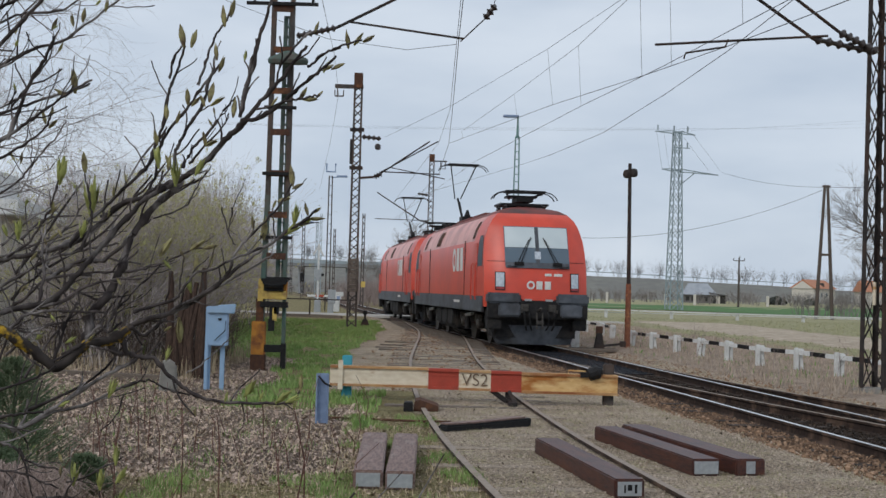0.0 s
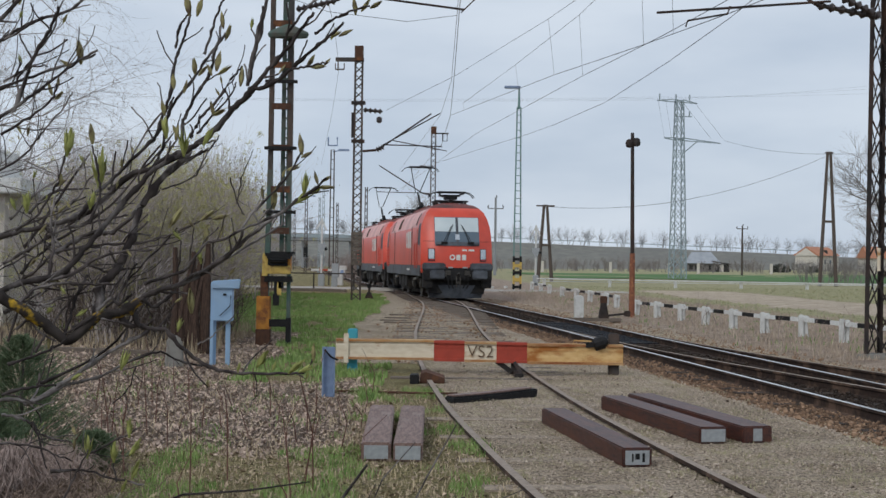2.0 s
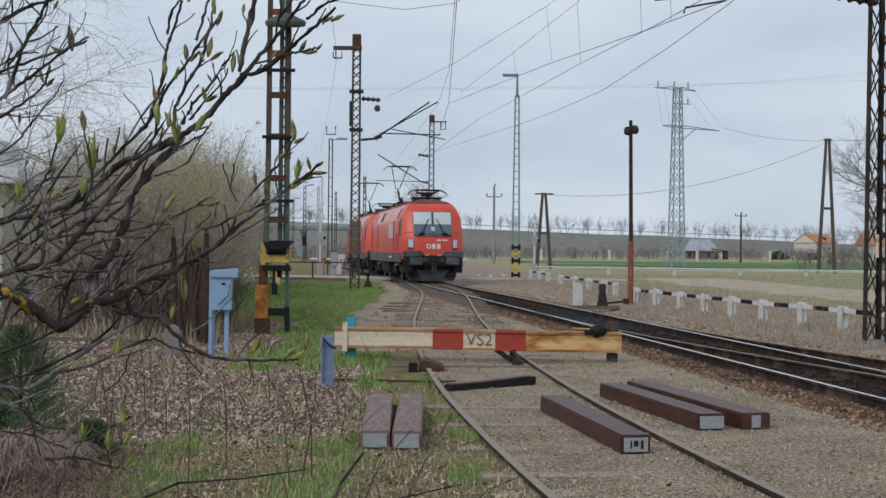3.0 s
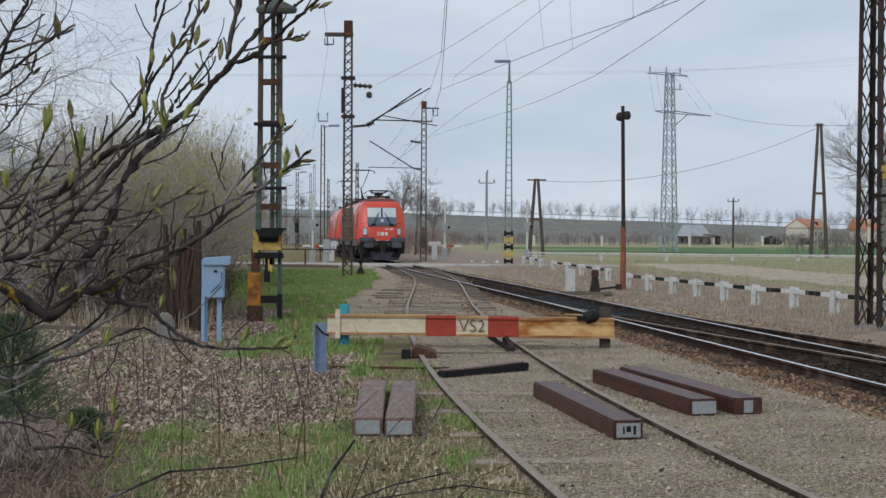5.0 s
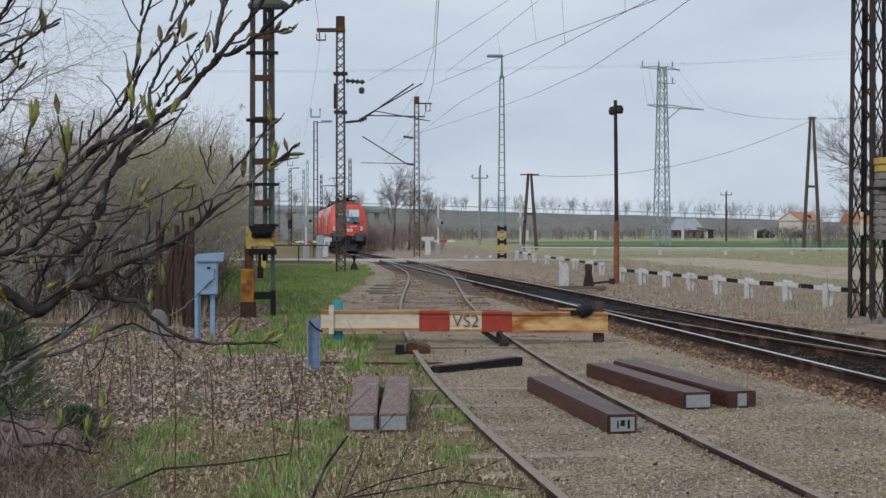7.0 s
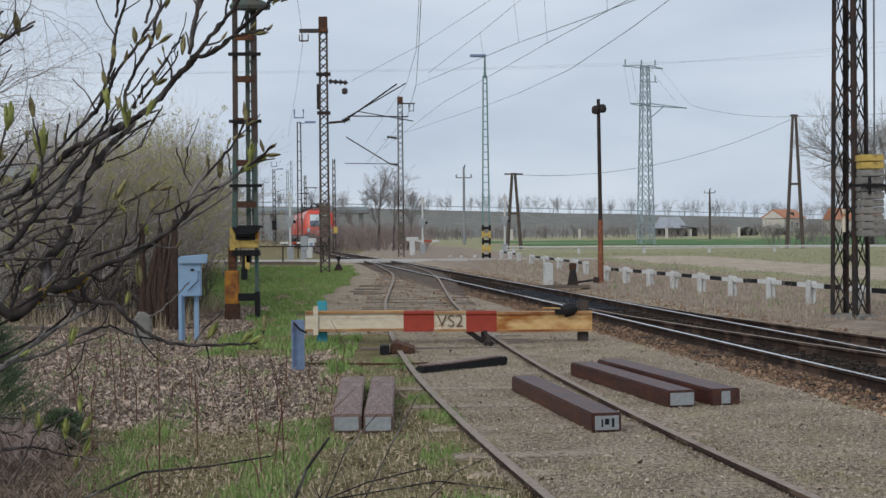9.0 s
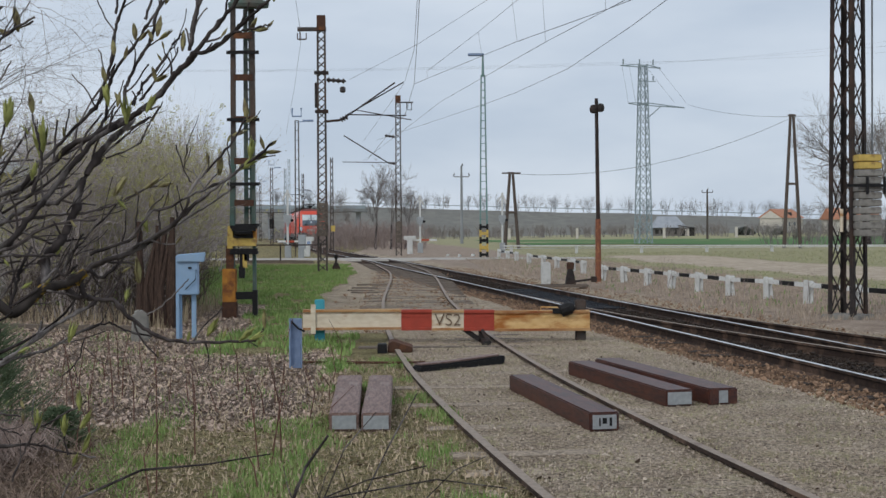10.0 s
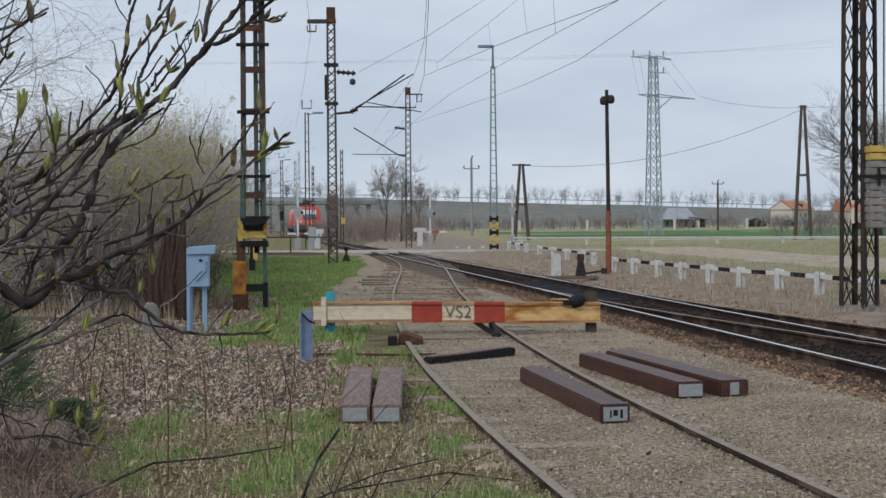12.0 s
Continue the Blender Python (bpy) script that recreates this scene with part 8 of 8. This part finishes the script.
bud_at((-0.726, 2.13, 1.665), 0.038, 0, True)
bud_at((-0.482, 2.13, 1.878), 0.025, -5, False)
bud_at((-0.447, 2.13, 1.903), 0.030, -5, False)
bud_at((-0.441, 2.13, 1.901), 0.023, 40, False)
bud_at((-0.465, 2.13, 1.871), 0.025, 15, False)
bud_at((-0.411, 2.13, 1.909), 0.034, 10, False)
bud_at((-0.409, 2.13, 1.903), 0.030, 55, False)
bud_at((-0.418, 2.13, 1.901), 0.025, -22, False)
bud_at((-0.397, 2.13, 1.961), 0.028, 20, False)
bud_at((-0.37, 2.13, 1.884), 0.034, 6, False)
bud_at((-0.496, 2.13, 1.833), 0.025, -12, False)
bud_at((-0.493, 2.13, 1.794), 0.040, -5, True)
bud_at((-0.478, 2.13, 1.792), 0.025, 10, False)
bud_at((-0.463, 2.13, 1.764), 0.049, -5, True)
bud_at((-0.431, 2.13, 1.783), 0.034, 28, True)
bud_at((-0.414, 2.13, 1.834), 0.025, -12, False)
bud_at((-0.416, 2.13, 1.834), 0.026, 65, False)
bud_at((-0.259, 2.13, 1.917), 0.025, 30, False)
bud_at((-0.253, 2.13, 1.918), 0.030, 85, False)
bud_at((-0.23, 2.13, 1.921), 0.017, 40, False)
bud_at((-0.265, 2.13, 1.77), 0.036, -5, False)
bud_at((-0.266, 2.13, 1.766), 0.021, 62, False)
bud_at((-0.29, 2.13, 1.744), 0.028, 72, False)
bud_at((-0.261, 2.13, 1.703), 0.040, 8, True)
bud_at((-0.237, 2.13, 1.721), 0.025, -18, False)
bud_at((-0.232, 2.13, 1.725), 0.023, 58, False)
bud_at((-0.237, 2.13, 1.716), 0.030, 88, False)
bud_at((-0.277, 2.13, 1.687), 0.042, 50, True)
bud_at((-0.311, 2.13, 1.678), 0.040, 2, False)
bud_at((-0.33, 2.13, 1.697), 0.021, 0, False)
bud_at((-0.256, 2.13, 1.703), 0.032, 62, True)
bud_at((-0.221, 2.13, 1.968), 0.025, 60, False)
# buds and opening leaves of the lower twigs
bud_at((-0.486, 2.13, 1.645), 0.040, 35, False)
bud_at((-0.435, 2.13, 1.657), 0.030, 55, False)
bud_at((-0.414, 2.13, 1.661), 0.026, 78, False)
bud_at((-0.431, 2.13, 1.585), 0.030, -10, True)
bud_at((-0.424, 2.13, 1.619), 0.030, 0, False)
bud_at((-0.4, 2.13, 1.629), 0.025, 10, False)
bud_at((-0.446, 2.13, 1.501), 0.043, -2, False)
bud_at((-0.469, 2.13, 1.47), 0.025, 12, True)
bud_at((-0.685, 2.13, 1.438), 0.025, 0, False)
bud_at((-0.64, 2.13, 1.494), 0.023, 60, True)
bud_at((-0.69, 2.13, 1.498), 0.021, 40, True)
bud_at((-0.685, 2.13, 1.549), 0.021, 60, False)
bud_at((-0.72, 2.13, 1.577), 0.021, 45, False)
bud_at((-0.563, 2.13, 1.404), 0.042, 15, True)
bud_at((-0.335, 2.13, 1.412), 0.036, 32, True)
bud_at((-0.282, 2.13, 1.403), 0.038, 48, True)
bud_at((-0.24, 2.13, 1.424), 0.030, 2, False)
bud_at((-0.367, 2.13, 1.403), 0.019, 12, True)
bud_at((-0.265, 2.13, 1.405), 0.030, 65, True)
bud_at((-0.617, 2.13, 1.255), 0.043, 0, True)
bud_at((-0.572, 2.13, 1.249), 0.038, 0, True)
bud_at((-0.547, 2.13, 1.291), 0.034, 0, True)
bud_at((-0.546, 2.13, 1.261), 0.034, 32, True)
bud_at((-0.542, 2.13, 1.221), 0.034, 22, True)
bud_at((-0.559, 2.13, 1.198), 0.025, 22, True)
bud_at((-0.647, 2.13, 1.387), 0.021, 60, True)
bud_at((-0.309, 2.13, 1.407), 0.017, 20, True)
# the tips that stand above the rest
limb([(-0.355, 2.13, 1.896), (-0.349, 2.13, 1.94), (-0.34, 2.13, 1.984), (-0.325, 2.13, 2.036), (-0.313, 2.13, 2.082), (-0.303, 2.13, 2.125)], 0.0030, 0.0026, 2, False, 0.07)
limb([(-0.241, 2.09, 1.967), (-0.221, 2.08, 1.983), (-0.203, 2.08, 1.995), (-0.18, 2.08, 2.005), (-0.152, 2.08, 2.013)], 0.0022, 0.0018, 1, False, 0.03)
limb([(-0.292, 2.11, 1.969), (-0.27, 2.1, 1.995), (-0.254, 2.1, 2.016), (-0.234, 2.1, 2.032)], 0.0024, 0.0016, 1, False, 0.03)
limb([(-0.504, 2.24, 1.964), (-0.497, 2.24, 2.001), (-0.487, 2.24, 2.019), (-0.478, 2.24, 2.034)], 0.0022, 0.0017, 0, False, 0.07)
limb([(-0.453, 2.24, 1.955), (-0.440, 2.24, 1.996), (-0.431, 2.24, 2.029), (-0.42, 2.24, 2.052), (-0.406, 2.24, 2.074), (-0.399, 2.24, 2.095)], 0.0024, 0.0017, 0, False, 0.07)
limb([(-0.786, 2.1, 1.971), (-0.757, 2.1, 1.995), (-0.726, 2.1, 2.03), (-0.695, 2.1, 2.065), (-0.673, 2.1, 2.098)], 0.0037, 0.0030, 4, False, 0.07)
limb([(-0.8, 2.14, 1.944), (-0.772, 2.14, 1.961), (-0.724, 2.14, 1.99), (-0.667, 2.14, 2.009), (-0.63, 2.14, 2.037), (-0.579, 2.14, 2.077), (-0.56, 2.14, 2.101)], 0.0030, 0.0018, 5, False, 0.07)
limb([(-0.804, 2.16, 1.869), (-0.775, 2.16, 1.884), (-0.718, 2.16, 1.904), (-0.67, 2.16, 1.921), (-0.622, 2.16, 1.939)], 0.0028, 0.0017, 4, False, 0.07)
limb([(-0.825, 2.2, 2.028), (-0.776, 2.2, 2.059), (-0.737, 2.2, 2.068), (-0.688, 2.2, 2.074), (-0.649, 2.2, 2.103)], 0.0023, 0.0016, 5, False, 0.07)
limb([(-0.78, 2.1, 2.047), (-0.733, 2.1, 2.068), (-0.706, 2.1, 2.092)], 0.0030, 0.0022, 3, False, 0.07)
limb([(-0.77, 2.2, 1.9), (-0.742, 2.2, 1.941), (-0.712, 2.2, 1.979), (-0.699, 2.2, 2.022), (-0.689, 2.2, 2.052)], 0.0019, 0.0012, 4, False, 0.07)
bud_at((-0.457, 2.13, 2.001), 0.038, -12, False)
bud_at((-0.445, 2.13, 2.001), 0.034, 14, False)
bud_at((-0.389, 2.13, 2.038), 0.036, -5, False)
bud_at((-0.38, 2.13, 2.055), 0.032, 12, False)
bud_at((-0.4, 2.13, 1.981), 0.028, -8, False)
bud_at((-0.396, 2.13, 1.964), 0.025, 15, False)
bud_at((-0.178, 2.13, 2.007), 0.030, -5, False)
bud_at((-0.169, 2.13, 2.013), 0.028, 35, False)
bud_at((-0.154, 2.13, 2.019), 0.026, 60, False)
bud_at((-0.237, 2.13, 2.032), 0.023, 20, False)
bud_at((-0.646, 2.13, 2.032), 0.025, -15, False)
bud_at((-0.631, 2.13, 2.039), 0.028, 5, False)
bud_at((-0.219, 2.13, 1.965), 0.025, 25, True)
bud_at((-0.206, 2.13, 1.971), 0.026, 65, False)
bud_at((-0.745, 2.13, 2.016), 0.023, 10, False)
bud_at((-0.593, 2.13, 2.057), 0.025, 10, False)
# finer wood behind, rising at a slant
for k in range(15):
    x0, z0, y0 = brnd.uniform(-1.0, -0.58), brnd.uniform(1.34, 1.74), brnd.uniform(2.3, 2.75)
    ang, length = radians(brnd.uniform(15, 70)), brnd.uniform(0.12, 0.28)
    dx, dz, bend = math.cos(ang) * length, math.sin(ang) * length, brnd.uniform(-0.02, 0.02)
    limb([(x0, y0, z0), (x0 + dx * 0.5 + bend, y0, z0 + dz * 0.5 - bend), (x0 + dx, y0, z0 + dz)], brnd.uniform(0.0022, 0.0036), 0.0014, 3, False, 0.06)
# the stems that carry them, down to the ground
limb([(-0.95, 2.2, -0.05), (-1.02, 2.2, 0.6), (-1.05, 2.1, 1.2), (-0.95, 2.05, 1.6), (-0.82, 2.05, 1.575)], 0.022, 0.012, 3, True)
limb([(-0.95, 2.25, -0.05), (-1.1, 2.3, 0.8), (-1.08, 2.25, 1.3), (-0.98, 2.2, 1.8)], 0.018, 0.007, 4)
limb([(-1.0, 2.3, -0.05), (-1.12, 2.32, 0.7), (-1.05, 2.3, 1.2), (-0.82, 2.15, 1.35)], 0.016, 0.006, 4)

# slender drooping twigs of a taller tree behind the bush
birch = thing("slender_tree", pose(-3.75, 9.2, 0), "slender tree with thin hanging grey twigs", "tree")
part("trunk", Geo().tube([(0, 0, -0.1), (0.1, 0, 1.5), (0.05, 0, 3.2), (0.2, 0, 5.0)], [0.11, 0.09, 0.07, 0.04], 8), M_BARK, birch, smooth=60)
rb_ = random.Random(15)
for i in range(8):
    g = Geo()
    z = rb_.uniform(2.0, 4.2)
    grow(g, (0.05, 0, z), (1.0, rb_.uniform(-0.5, 0.3), rb_.uniform(0.1, 0.7)), rb_.uniform(0.75, 1.05), 0.009, 4, rb_, 0.05, 4, 0.38, (2, 4), None, (22, 60), 0.72)
    part("limb", g, M_TWIGFAR, birch)

# thin shoots low in front of the siding
shoots = thing("low_shoots", pose(0, 2.7, 0), "thin bare brown shoots in front of the grass", "shoots")
for pts, r in (([(-0.33, 0.1, 0.55), (-0.27, 0.1, 0.99), (-0.235, 0.1, 1.08), (-0.185, 0.1, 1.15)], 0.0055), ([(-0.2, 0.1, 0.6), (-0.12, 0.1, 0.99), (-0.05, 0.1, 1.13), (0.01, 0.1, 1.24)], 0.0028), ([(-1.2, -0.1, 0.7), (-0.72, -0.1, 1.04), (-0.55, -0.1, 1.115), (-0.42, -0.1, 1.125), (-0.29, -0.1, 1.145)], 0.004), ([(-0.5, 0.05, 0.7), (-0.25, 0.05, 1.0), (-0.1, 0.05, 1.06), (0.03, 0.05, 1.09)], 0.0025), ([(-0.3, 0.1, 0.7), (-0.2, 0.1, 1.0), (-0.15, 0.1, 1.12), (-0.08, 0.1, 1.2)], 0.0022), ([(-0.6, 0.0, 0.8), (-0.2, 0.0, 1.03), (0.05, 0.0, 1.07), (0.2, 0.0, 1.05)], 0.0025), ([(-0.1, 0.1, 0.6), (0.0, 0.1, 0.98), (0.09, 0.1, 1.07), (0.16, 0.1, 1.1)], 0.002)):
    ext = [(pts[0][0] * 0.9, pts[0][1], -0.05)] + pts
    part("shoot", Geo().tube(ext, [r * 1.3] + [r * (1 - 0.16 * i) for i in range(len(pts))], 5), M_BARK, shoots, smooth=70)
    for k in range(1):
        i = 1 + k % (len(pts) - 1)
        b0 = Vector(pts[i])
        d = Vector((brnd.uniform(-0.6, 0.8), 0, 1)).normalized()
        part("shoot", Geo().tube([b0, b0 + d * 0.05, b0 + d * 0.1 + Vector((0.01, 0, 0))], [r * 0.5, r * 0.4, r * 0.25], 4), M_BARK, shoots, smooth=70)


motions()
